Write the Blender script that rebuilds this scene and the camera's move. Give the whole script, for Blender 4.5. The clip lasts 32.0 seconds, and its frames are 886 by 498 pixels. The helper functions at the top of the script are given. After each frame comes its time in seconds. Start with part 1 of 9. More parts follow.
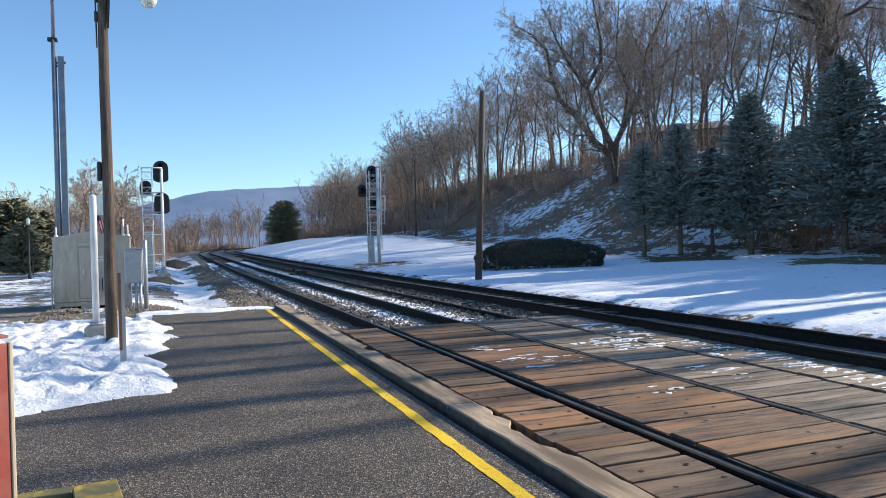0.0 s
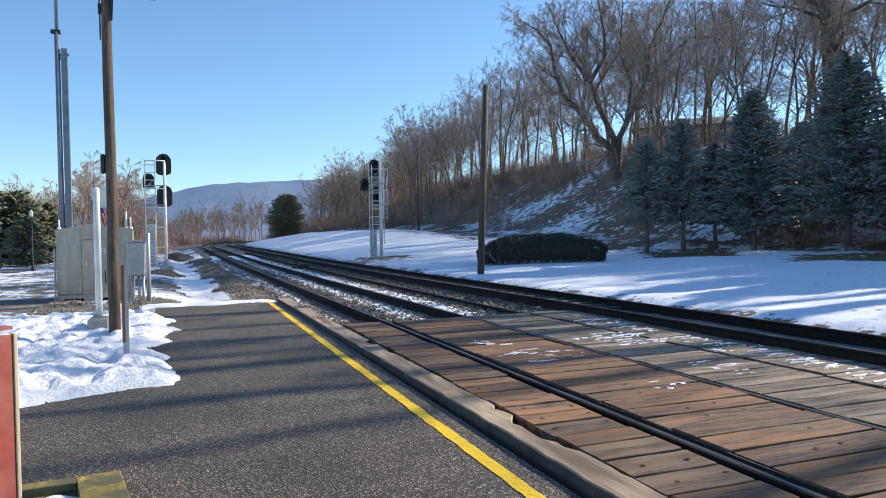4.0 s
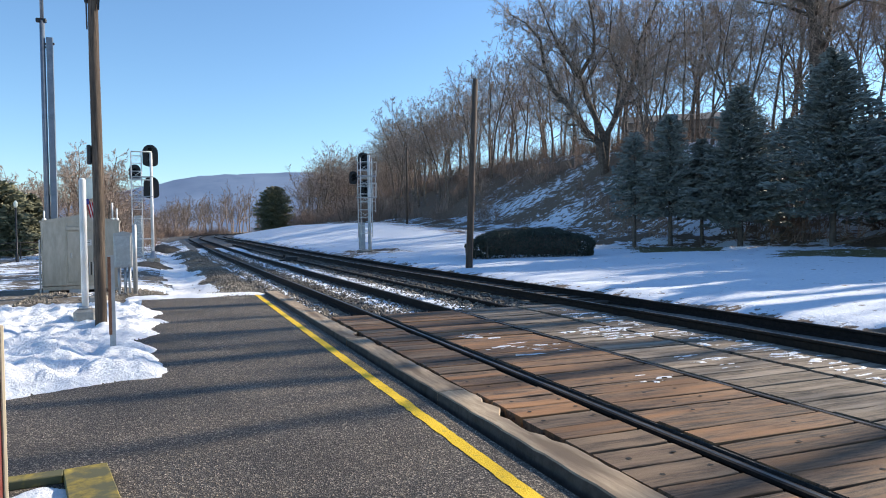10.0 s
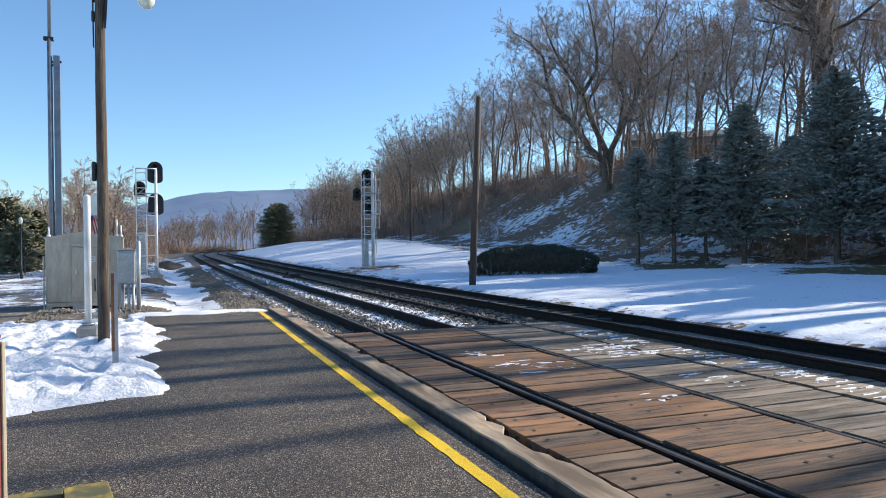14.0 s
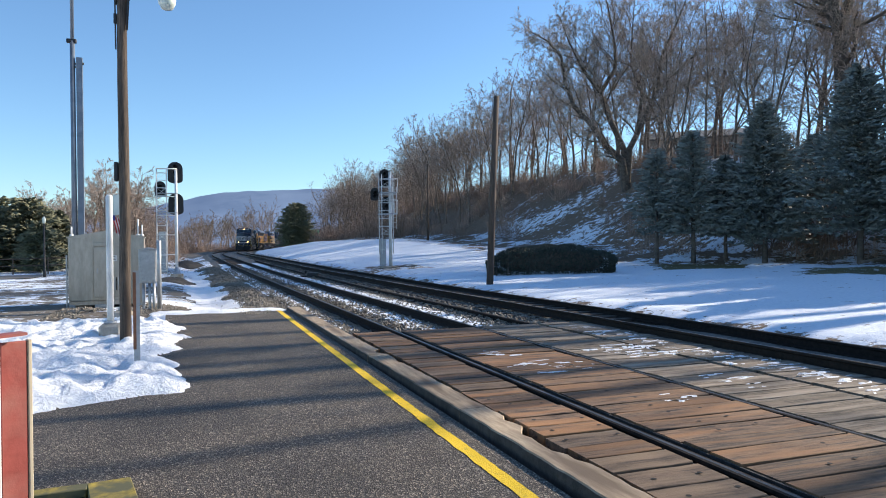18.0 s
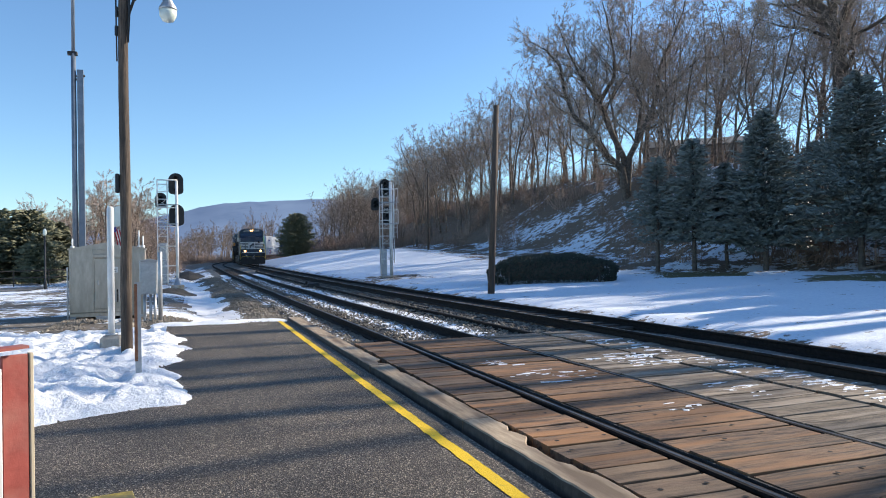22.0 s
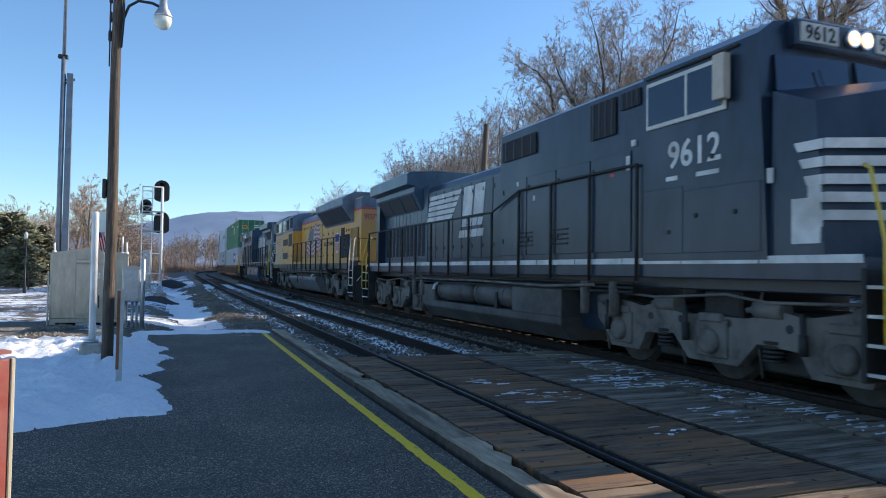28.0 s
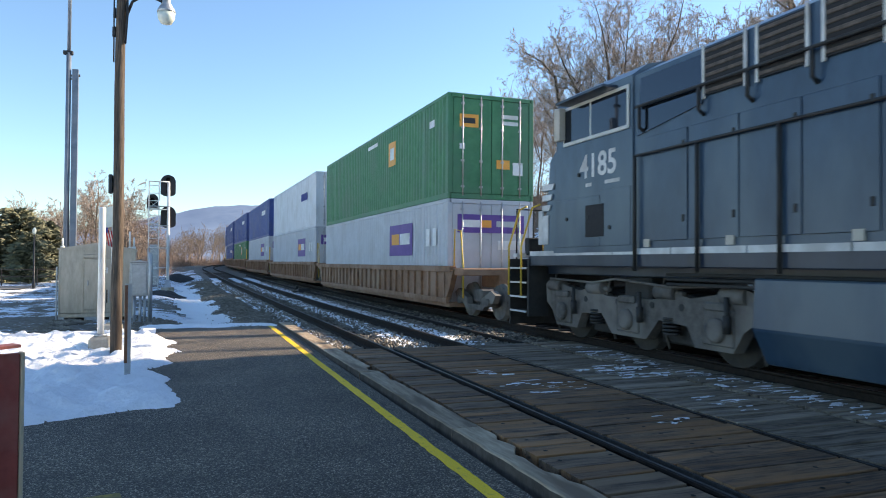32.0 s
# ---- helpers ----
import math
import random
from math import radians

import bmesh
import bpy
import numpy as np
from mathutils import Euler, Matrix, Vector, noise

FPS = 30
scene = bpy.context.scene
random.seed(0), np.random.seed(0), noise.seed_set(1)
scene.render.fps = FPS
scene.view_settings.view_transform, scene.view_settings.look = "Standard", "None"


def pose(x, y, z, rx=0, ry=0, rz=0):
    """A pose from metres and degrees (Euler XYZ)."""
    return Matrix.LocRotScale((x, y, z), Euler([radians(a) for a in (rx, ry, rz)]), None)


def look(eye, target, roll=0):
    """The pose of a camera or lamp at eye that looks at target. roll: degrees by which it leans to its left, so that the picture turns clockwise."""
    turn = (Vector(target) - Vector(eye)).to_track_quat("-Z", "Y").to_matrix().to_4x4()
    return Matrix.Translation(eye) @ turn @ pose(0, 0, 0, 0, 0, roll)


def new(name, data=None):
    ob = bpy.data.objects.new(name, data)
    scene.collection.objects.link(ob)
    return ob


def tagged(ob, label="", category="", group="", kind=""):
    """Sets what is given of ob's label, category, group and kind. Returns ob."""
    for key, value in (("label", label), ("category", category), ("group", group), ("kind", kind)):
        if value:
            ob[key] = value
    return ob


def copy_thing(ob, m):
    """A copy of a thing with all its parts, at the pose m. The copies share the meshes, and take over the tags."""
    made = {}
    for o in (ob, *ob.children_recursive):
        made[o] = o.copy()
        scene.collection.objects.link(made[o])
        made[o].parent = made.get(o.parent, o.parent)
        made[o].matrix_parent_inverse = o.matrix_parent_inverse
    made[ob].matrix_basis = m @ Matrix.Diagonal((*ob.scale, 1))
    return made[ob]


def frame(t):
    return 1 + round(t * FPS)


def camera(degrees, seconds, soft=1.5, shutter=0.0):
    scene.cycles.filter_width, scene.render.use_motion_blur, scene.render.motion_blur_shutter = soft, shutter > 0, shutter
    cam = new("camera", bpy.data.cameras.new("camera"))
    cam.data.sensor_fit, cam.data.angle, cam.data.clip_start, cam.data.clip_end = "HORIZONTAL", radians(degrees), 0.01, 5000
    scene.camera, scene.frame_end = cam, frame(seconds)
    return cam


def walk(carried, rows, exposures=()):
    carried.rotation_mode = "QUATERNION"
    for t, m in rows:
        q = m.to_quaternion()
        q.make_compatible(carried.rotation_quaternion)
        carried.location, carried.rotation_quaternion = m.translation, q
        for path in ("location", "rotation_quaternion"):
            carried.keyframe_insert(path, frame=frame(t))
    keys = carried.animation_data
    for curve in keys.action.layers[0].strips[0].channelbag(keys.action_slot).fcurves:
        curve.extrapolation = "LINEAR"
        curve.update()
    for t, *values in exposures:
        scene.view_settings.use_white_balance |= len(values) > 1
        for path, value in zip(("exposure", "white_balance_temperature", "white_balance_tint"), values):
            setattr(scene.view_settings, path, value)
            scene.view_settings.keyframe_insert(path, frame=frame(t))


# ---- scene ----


# ---- camera and light ----
cam = camera(64.48, 32.0, soft=1.0, shutter=0.1)

EYE_X, EYE_Y, EYE_Z = 0.0, 0.0, 1.505


def held(yaw, pitch, roll, dx, dy, dz):
    """Pose of the hand-held camera: yaw to the right of the track, pitch up, roll, and drift in metres."""
    a, b = radians(yaw), radians(pitch)
    eye = Vector((EYE_X + dx, EYE_Y + dy, EYE_Z + dz))
    way = Vector((math.sin(a) * math.cos(b), math.cos(a) * math.cos(b), math.sin(b)))
    return look(eye, eye + way, roll)


EXPO = 0.72

walk(cam, [
    (0.0, held(20.39, -0.66, -1.37, 0.009, -0.000, -0.002)),
    (0.5, held(20.57, -0.81, -1.06, 0.005, 0.005, -0.003)),
    (1.0, held(20.79, -0.54, -1.98, 0.007, -0.010, -0.003)),
    (1.5, held(20.78, -0.39, -1.72, 0.010, -0.015, -0.002)),
    (2.0, held(20.78, -0.42, -1.48, 0.007, -0.022, -0.002)),
    (2.5, held(20.67, -0.42, -1.08, 0.003, -0.017, -0.002)),
    (3.0, held(20.50, -0.66, -1.09, 0.003, -0.019, -0.004)),
    (3.5, held(20.34, -1.03, -1.03, 0.001, -0.011, -0.004)),
    (5.5, held(19.91, -1.20, -1.24, 0.008, 0.003, -0.002)),
    (6.0, held(19.89, -1.01, -0.96, 0.002, 0.001, -0.000)),
    (6.5, held(19.80, -0.93, -0.92, -0.008, -0.017, -0.001)),
    (7.0, held(19.77, -1.11, -1.06, -0.007, -0.007, 0.001)),
    (7.5, held(19.84, -1.21, -1.31, 0.006, 0.008, -0.001)),
    (8.0, held(20.12, -1.20, -1.20, 0.013, 0.017, -0.004)),
    (8.5, held(20.67, -1.19, -1.00, 0.012, 0.031, -0.004)),
    (9.0, held(20.97, -1.32, -0.56, 0.008, 0.009, -0.005)),
    (9.5, held(21.50, -1.59, -0.15, 0.012, 0.019, -0.007)),
    (10.0, held(21.15, -1.66, -0.70, -0.008, -0.011, -0.002)),
    (10.5, held(21.03, -1.33, -0.70, 0.003, 0.002, -0.001)),
    (11.0, held(20.69, -1.17, -0.63, -0.008, -0.007, -0.002)),
    (11.5, held(20.22, -1.05, -1.11, 0.002, 0.002, -0.005)),
    (12.0, held(20.44, -1.01, -1.19, 0.009, 0.009, -0.005)),
    (12.5, held(21.14, -1.02, -1.35, 0.022, 0.004, -0.005)),
    (13.0, held(21.53, -0.99, -1.02, 0.025, 0.013, -0.008)),
    (13.5, held(21.45, -0.54, -0.89, 0.006, 0.003, 0.001)),
    (14.0, held(20.89, -0.28, -0.62, -0.004, 0.003, -0.001)),
    (14.5, held(20.52, -0.24, -0.71, -0.010, -0.005, -0.000)),
    (16.5, held(19.97, -0.35, -0.87, -0.006, -0.001, -0.002)),
    (17.0, held(19.83, -0.34, -0.77, -0.012, -0.005, 0.000)),
    (17.5, held(19.69, -0.35, -0.67, -0.013, -0.001, -0.001)),
    (18.0, held(19.49, -0.30, -0.59, -0.017, -0.003, -0.002)),
    (18.5, held(19.35, -0.27, -0.66, -0.015, 0.005, -0.003)),
    (19.0, held(19.28, -0.22, -0.56, -0.014, -0.001, -0.005)),
    (19.5, held(19.26, -0.21, -0.62, -0.014, 0.001, -0.005)),
    (20.0, held(19.25, -0.22, -0.56, -0.014, 0.005, -0.004)),
    (20.5, held(19.29, -0.28, -0.83, -0.023, 0.006, -0.001)),
    (21.0, held(19.34, -0.21, -0.53, -0.020, 0.009, -0.003)),
    (21.5, held(19.39, 0.03, -0.40, -0.020, 0.010, 0.002)),
    (22.0, held(19.46, 0.47, -0.95, -0.027, 0.021, -0.000)),
    (22.5, held(19.47, 0.92, -0.81, -0.042, 0.001, 0.002)),
    (23.0, held(19.24, 0.92, -0.50, -0.042, 0.007, -0.001)),
    (23.5, held(19.17, 1.01, -0.14, -0.045, 0.004, 0.002)),
    (24.0, held(19.28, 1.32, -0.43, -0.039, 0.019, 0.003)),
    (24.5, held(19.79, 1.19, -0.46, -0.046, 0.010, 0.003)),
    (25.0, held(19.90, 1.55, -0.38, -0.044, 0.022, 0.002)),
    (25.5, held(20.06, 1.39, -0.07, -0.050, 0.021, 0.004)),
    (27.5, held(20.85, 1.66, 0.25, -0.076, -0.020, 0.014)),
    (28.0, held(20.67, 1.80, 0.86, -0.065, 0.049, 0.003)),
    (28.5, held(20.80, 1.71, 0.64, -0.077, 0.025, 0.005)),
    (29.0, held(20.78, 1.39, 0.57, -0.067, 0.013, 0.008)),
    (29.5, held(20.64, 1.39, 0.79, -0.069, -0.017, 0.013)),
    (30.0, held(20.49, 1.48, 0.56, -0.066, -0.011, 0.013)),
    (30.5, held(20.45, 1.55, 0.57, -0.059, -0.020, 0.009)),
    (31.0, held(20.29, 1.49, 0.60, -0.056, -0.001, 0.008)),
    (31.5, held(20.22, 1.36, 0.66, -0.065, -0.026, 0.008)),
    (32.0, held(20.16, 1.13, 0.35, -0.052, -0.001, 0.003)),
],
     exposures=[(0.0, EXPO, 6500, 10), (25.5, EXPO, 6500, 10), (27.2, EXPO, 6500, 10), (28.0, EXPO + 0.06, 6500, 10), (29.0, EXPO + 0.42, 7400, 12), (32.0, EXPO + 0.52, 7400, 12)])

SUN_AZ, SUN_EL = 85.0, 24.6
world = bpy.data.worlds.new("sky")
scene.world = world
world.use_nodes = True
nt = world.node_tree
sky = nt.nodes.new("ShaderNodeTexSky")
sky.sky_type, sky.sun_disc = "NISHITA", False
sky.sun_elevation, sky.sun_rotation = radians(SUN_EL), radians(SUN_AZ)
sky.altitude, sky.air_density, sky.dust_density, sky.ozone_density = 200, 1.0, 0.15, 3.5
tone = nt.nodes.new("ShaderNodeMix")
tone.data_type, tone.blend_type = "RGBA", "MULTIPLY"
tone.inputs[0].default_value, tone.inputs[7].default_value = 1.0, (0.85, 0.98, 1.055, 1)
nt.links.new(sky.outputs[0], tone.inputs[6])
nt.links.new(tone.outputs[2], nt.nodes["Background"].inputs[0])
nt.nodes["Background"].inputs[1].default_value = 0.117
sun = new("sun", bpy.data.lights.new("sun", "SUN"))
sun.data.energy, sun.data.angle, sun.data.color = 5.0, radians(0.5), (1.0, 0.89, 0.74)
_a, _e = radians(SUN_AZ), radians(SUN_EL)
sun.matrix_world = look((60, 0, 60), Vector((60, 0, 60)) - Vector((math.sin(_a) * math.cos(_e), math.cos(_a) * math.cos(_e), math.sin(_e))))


# ---- materials ----
def material(name, c1, c2, scale=4.0, rough=0.7, bump=0.2, metal=0.0, c3=None, big=0.6, vary=0.0, stretch=None, spec=0.5, amount3=0.35,
             distance=0.02, contrast=0.18):
    """Two-scale noise colour with bump. c1, c2: grain; c3: large stains; vary: change from piece to piece."""
    m = bpy.data.materials.new(name)
    m.use_nodes = True
    n, l = m.node_tree.nodes, m.node_tree.links
    b = n["Principled BSDF"]
    b.inputs["Roughness"].default_value, b.inputs["Metallic"].default_value = rough, metal
    b.inputs["Specular IOR Level"].default_value = spec
    tc = n.new("ShaderNodeTexCoord")
    src = tc.outputs["Object"]
    if stretch or vary:
        mp = n.new("ShaderNodeMapping")
        mp.inputs["Scale"].default_value = stretch or (1, 1, 1)
        l.new(src, mp.inputs[0])
        if vary:
            oi = n.new("ShaderNodeObjectInfo")
            mul = n.new("ShaderNodeMath")
            mul.operation = "MULTIPLY"
            mul.inputs[1].default_value = 37.0
            l.new(oi.outputs["Random"], mul.inputs[0])
            l.new(mul.outputs[0], mp.inputs["Location"])
        src = mp.outputs[0]
    fine = n.new("ShaderNodeTexNoise")
    fine.inputs["Scale"].default_value, fine.inputs["Detail"].default_value, fine.inputs["Roughness"].default_value = scale, 7, 0.65
    l.new(src, fine.inputs["Vector"])
    ramp = n.new("ShaderNodeValToRGB")
    ramp.color_ramp.elements[0].position, ramp.color_ramp.elements[1].position = 0.5 - contrast, 0.5 + contrast
    ramp.color_ramp.elements[0].color, ramp.color_ramp.elements[1].color = (*c1, 1), (*c2, 1)
    l.new(fine.outputs[0], ramp.inputs[0])
    out = ramp.outputs[0]
    if c3:
        large = n.new("ShaderNodeTexNoise")
        large.inputs["Scale"].default_value, large.inputs["Detail"].default_value = big, 5
        l.new(src, large.inputs["Vector"])
        r2 = n.new("ShaderNodeValToRGB")
        r2.color_ramp.elements[0].position, r2.color_ramp.elements[1].position = 0.62 - amount3 * 0.5, 0.82 - amount3 * 0.5
        l.new(large.outputs[0], r2.inputs[0])
        mix = n.new("ShaderNodeMix")
        mix.data_type = "RGBA"
        l.new(r2.outputs[0], mix.inputs[0])
        l.new(out, mix.inputs[6])
        mix.inputs[7].default_value = (*c3, 1)
        out = mix.outputs[2]
    if vary:
        hsv = n.new("ShaderNodeHueSaturation")
        ma = n.new("ShaderNodeMapRange")
        ma.inputs[3].default_value, ma.inputs[4].default_value = 1 - vary, 1 + vary
        l.new(oi.outputs["Random"], ma.inputs[0])
        l.new(ma.outputs[0], hsv.inputs["Value"])
        l.new(out, hsv.inputs["Color"])
        out = hsv.outputs[0]
    l.new(out, b.inputs["Base Color"])
    if bump:
        bp = n.new("ShaderNodeBump")
        bp.inputs["Strength"].default_value, bp.inputs["Distance"].default_value = bump, distance
        l.new(fine.outputs[0], bp.inputs["Height"])
        l.new(bp.outputs[0], b.inputs["Normal"])
    return m


def glowing(name, colour, strength):
    m = bpy.data.materials.new(name)
    m.use_nodes = True
    b = m.node_tree.nodes["Principled BSDF"]
    b.inputs["Base Color"].default_value = (*colour, 1)
    b.inputs["Emission Color"].default_value, b.inputs["Emission Strength"].default_value = (*colour, 1), strength
    return m


def glass(name, colour, rough=0.03):
    m = bpy.data.materials.new(name)
    m.use_nodes = True
    b = m.node_tree.nodes["Principled BSDF"]
    b.inputs["Base Color"].default_value = (*colour, 1)
    b.inputs["Roughness"].default_value, b.inputs["Specular IOR Level"].default_value = rough, 0.9
    return m


def asphalt_material():
    """Dark binder with stones of many shades, worn pale where it is walked on."""
    m = bpy.data.materials.new("asphalt")
    m.use_nodes = True
    n, l = m.node_tree.nodes, m.node_tree.links
    b = n["Principled BSDF"]
    b.inputs["Roughness"].default_value = 0.72
    tc = n.new("ShaderNodeTexCoord")
    cell = n.new("ShaderNodeTexVoronoi")
    cell.inputs["Scale"].default_value = 100
    l.new(tc.outputs["Object"], cell.inputs["Vector"])
    sep = n.new("ShaderNodeSeparateColor")
    l.new(cell.outputs["Color"], sep.inputs[0])
    stone = n.new("ShaderNodeValToRGB")
    e = stone.color_ramp.elements
    e[0].position, e[0].color = 0.15, (0.026, 0.02, 0.014, 1)
    e[1].position, e[1].color = 1.0, (0.40, 0.33, 0.245, 1)
    mid = e.new(0.78)
    mid.color = (0.102, 0.082, 0.061, 1)
    l.new(sep.outputs[0], stone.inputs[0])
    big = n.new("ShaderNodeTexNoise")
    big.inputs["Scale"].default_value, big.inputs["Detail"].default_value = 0.8, 6
    l.new(tc.outputs["Object"], big.inputs["Vector"])
    val = n.new("ShaderNodeMapRange")
    val.inputs[1].default_value, val.inputs[2].default_value, val.inputs[3].default_value, val.inputs[4].default_value = 0.35, 0.65, 0.75, 1.25
    l.new(big.outputs[0], val.inputs[0])
    hsv = n.new("ShaderNodeHueSaturation")
    l.new(val.outputs[0], hsv.inputs["Value"])
    l.new(stone.outputs[0], hsv.inputs["Color"])
    l.new(hsv.outputs[0], b.inputs["Base Color"])
    bp = n.new("ShaderNodeBump")
    bp.inputs["Strength"].default_value, bp.inputs["Distance"].default_value = 0.9, 0.008
    l.new(cell.outputs["Distance"], bp.inputs["Height"])
    l.new(bp.outputs[0], b.inputs["Normal"])
    return m


ASPHALT = asphalt_material()
YELLOW_PAINT = material("yellow paint", (0.80, 0.48, 0.008), (0.95, 0.64, 0.02), 60, 0.7, 0.5, c3=(0.40, 0.27, 0.04), big=14, amount3=0.12)
PLANK = material("plank wood", (0.034, 0.021, 0.014), (0.215, 0.126, 0.07), 6, 0.8, 0.35, c3=(0.26, 0.125, 0.05), big=1.1, vary=0.35, stretch=(0.6, 6, 6), contrast=0.12)
PLANK_GREY = material("weathered plank wood", (0.045, 0.033, 0.023), (0.23, 0.172, 0.118), 6, 0.85, 0.35, c3=(0.31, 0.25, 0.19), big=1.2, vary=0.35, stretch=(0.6, 6, 6), contrast=0.12)
PLANK_WORN = material("worn grey-brown plank wood", (0.042, 0.028, 0.019), (0.20, 0.125, 0.076), 6, 0.85, 0.35, c3=(0.25, 0.165, 0.10), big=1.3, vary=0.25, stretch=(0.6, 6, 6), contrast=0.14)
BEAM = material("weathered beam wood", (0.25, 0.18, 0.115), (0.50, 0.39, 0.265), 6, 0.85, 0.12, c3=(0.16, 0.11, 0.07), big=1.3, vary=0.15, stretch=(4, 0.5, 4))
HOLE = material("bolt hole", (0.004, 0.004, 0.004), (0.01, 0.01, 0.01), 30, 0.9, 0)
# rail steel set near black, for the shaded side that faces the platform
RAIL = material("dark rail steel, shade in its colour", (0.009, 0.007, 0.006), (0.03, 0.022, 0.0175), 18, 0.8, 0.3, spec=0.2)
# paler head for one rail only: the glare along it is put into the colour
RAIL_GLARE = material("worn rail head with painted glare", (0.40, 0.40, 0.41), (0.62, 0.62, 0.63), 40, 0.30, 0.1, metal=1.0, stretch=(1, 0.1, 1))
RAIL_TOP = material("worn dark rail head", (0.09, 0.088, 0.086), (0.22, 0.215, 0.21), 40, 0.42, 0.1, metal=1.0, stretch=(1, 0.1, 1))
TIE = material("creosoted tie and shaded beam side", (0.04, 0.03, 0.024), (0.10, 0.08, 0.065), 8, 0.9, 0.4, vary=0.2)
BALLAST = material("ballast stone", (0.06, 0.055, 0.048), (0.27, 0.245, 0.215), 9, 0.9, 0.6)
STONE = material("loose ballast stone", (0.05, 0.044, 0.036), (0.34, 0.295, 0.235), 3.1, 0.9, 0.3)
SNOW = material("snow", (0.78, 0.80, 0.83), (0.92, 0.93, 0.945), 20, 0.6, 0.7, c3=(0.84, 0.86, 0.885), big=0.7, distance=0.05)
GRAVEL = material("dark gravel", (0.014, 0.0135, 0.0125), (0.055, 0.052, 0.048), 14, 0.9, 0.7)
BARK = material("grey brown bark", (0.065, 0.049, 0.038), (0.25, 0.19, 0.145), 5, 0.9, 0.5, vary=0.25)
DARK_BARK = material("dark bark", (0.055, 0.043, 0.034), (0.17, 0.135, 0.106), 5, 0.9, 0.5)
TWIG = material("bare twigs", (0.19, 0.142, 0.11), (0.47, 0.36, 0.285), 2, 0.9, 0, vary=0.25)
OLD_TWIG = material("dark bare twigs", (0.22, 0.168, 0.128), (0.52, 0.41, 0.32), 2, 0.9, 0)
BRUSH = material("dry brush", (0.16, 0.112, 0.084), (0.40, 0.28, 0.21), 2, 0.9, 0, vary=0.25)
SPRUCE = material("blue spruce needles", (0.10, 0.111, 0.096), (0.22, 0.242, 0.214), 3, 0.7, 0, vary=0.2)
PINE = material("dark evergreen needles", (0.06, 0.066, 0.036), (0.21, 0.20, 0.11), 3, 0.75, 0, vary=0.2)
HEDGE = material("hedge leaves", (0.014, 0.02, 0.013), (0.07, 0.08, 0.055), 7, 0.7, 0)
GALV = material("galvanised steel", (0.34, 0.35, 0.36), (0.50, 0.51, 0.52), 12, 0.45, 0.1, metal=0.7, c3=(0.40, 0.40, 0.40), big=2)
ALU = material("brushed aluminium cabinet", (0.36, 0.315, 0.262), (0.52, 0.46, 0.39), 7, 0.36, 0.1, metal=0.55, c3=(0.43, 0.37, 0.305), big=1.5, stretch=(1, 1, 0.3))
WHITE = material("white paint", (0.66, 0.66, 0.64), (0.80, 0.80, 0.78), 8, 0.5, 0.1, c3=(0.55, 0.54, 0.50), big=2)
BLACK = material("black paint", (0.008, 0.008, 0.009), (0.02, 0.02, 0.022), 10, 0.5, 0.1)
POLE_WOOD = material("pole wood", (0.022, 0.017, 0.013), (0.155, 0.112, 0.08), 9, 0.85, 0.45, c3=(0.05, 0.034, 0.024), big=1.6, stretch=(5, 5, 0.35))
DARK_POLE = material("dark pole wood", (0.05, 0.035, 0.026), (0.12, 0.085, 0.062), 5, 0.85, 0.5, stretch=(5, 5, 0.35))
CONCRETE = material("concrete", (0.30, 0.27, 0.23), (0.46, 0.42, 0.36), 9, 0.9, 0.3, c3=(0.25, 0.19, 0.12), big=3)
RED = material("faded red paint", (0.24, 0.045, 0.034), (0.37, 0.08, 0.06), 7, 0.65, 0.25, c3=(0.34, 0.13, 0.10), big=3)
BEIGE = material("beige painted wall", (0.48, 0.40, 0.28), (0.56, 0.47, 0.34), 6, 0.6, 0.1, c3=(0.44, 0.37, 0.26), big=1.5)
RUST = material("rusty steel", (0.13, 0.05, 0.025), (0.28, 0.12, 0.06), 12, 0.8, 0.4)
SIGNAL_GLASS = glass("dark lens", (0.01, 0.01, 0.012), 0.1)
FLAG_RED = material("flag red", (0.42, 0.02, 0.03), (0.55, 0.04, 0.05), 6, 0.8, 0)
FLAG_BLUE = material("flag blue", (0.02, 0.03, 0.16), (0.04, 0.05, 0.22), 6, 0.8, 0)
PALE_SIGN = material("pale sign face", (0.55, 0.60, 0.52), (0.66, 0.70, 0.62), 6, 0.5, 0)
ROAD = material("grey road", (0.10, 0.10, 0.10), (0.20, 0.195, 0.19), 20, 0.85, 0.2)


# ---- building helpers ----
def part(name, bm, mat, parent=None, label="", smooth=False):
    """Links a bmesh as one mesh object under a thing or part."""
    me = bpy.data.meshes.new(name)
    bm.normal_update()
    bm.to_mesh(me)
    bm.free()
    for mm in (mat if isinstance(mat, (list, tuple)) else [mat]):
        me.materials.append(mm)
    if smooth:
        me.polygons.foreach_set("use_smooth", [True] * len(me.polygons))
    ob = new(name, me)
    ob.parent = parent
    if label:
        ob["label"] = label
    return ob


def share(name, ob, parent, m=None):
    """Another object on the same mesh."""
    o = new(name, ob.data)
    o.parent = parent
    if m is not None:
        o.matrix_basis = m
    if "label" in ob:
        o["label"] = ob["label"]
    return o


def thing(name, label, category, m=None, group="", kind=""):
    ob = new(name)
    ob.empty_display_size = 0.1
    if m is not None:
        ob.matrix_basis = m
    return tagged(ob, label, category, group, kind)


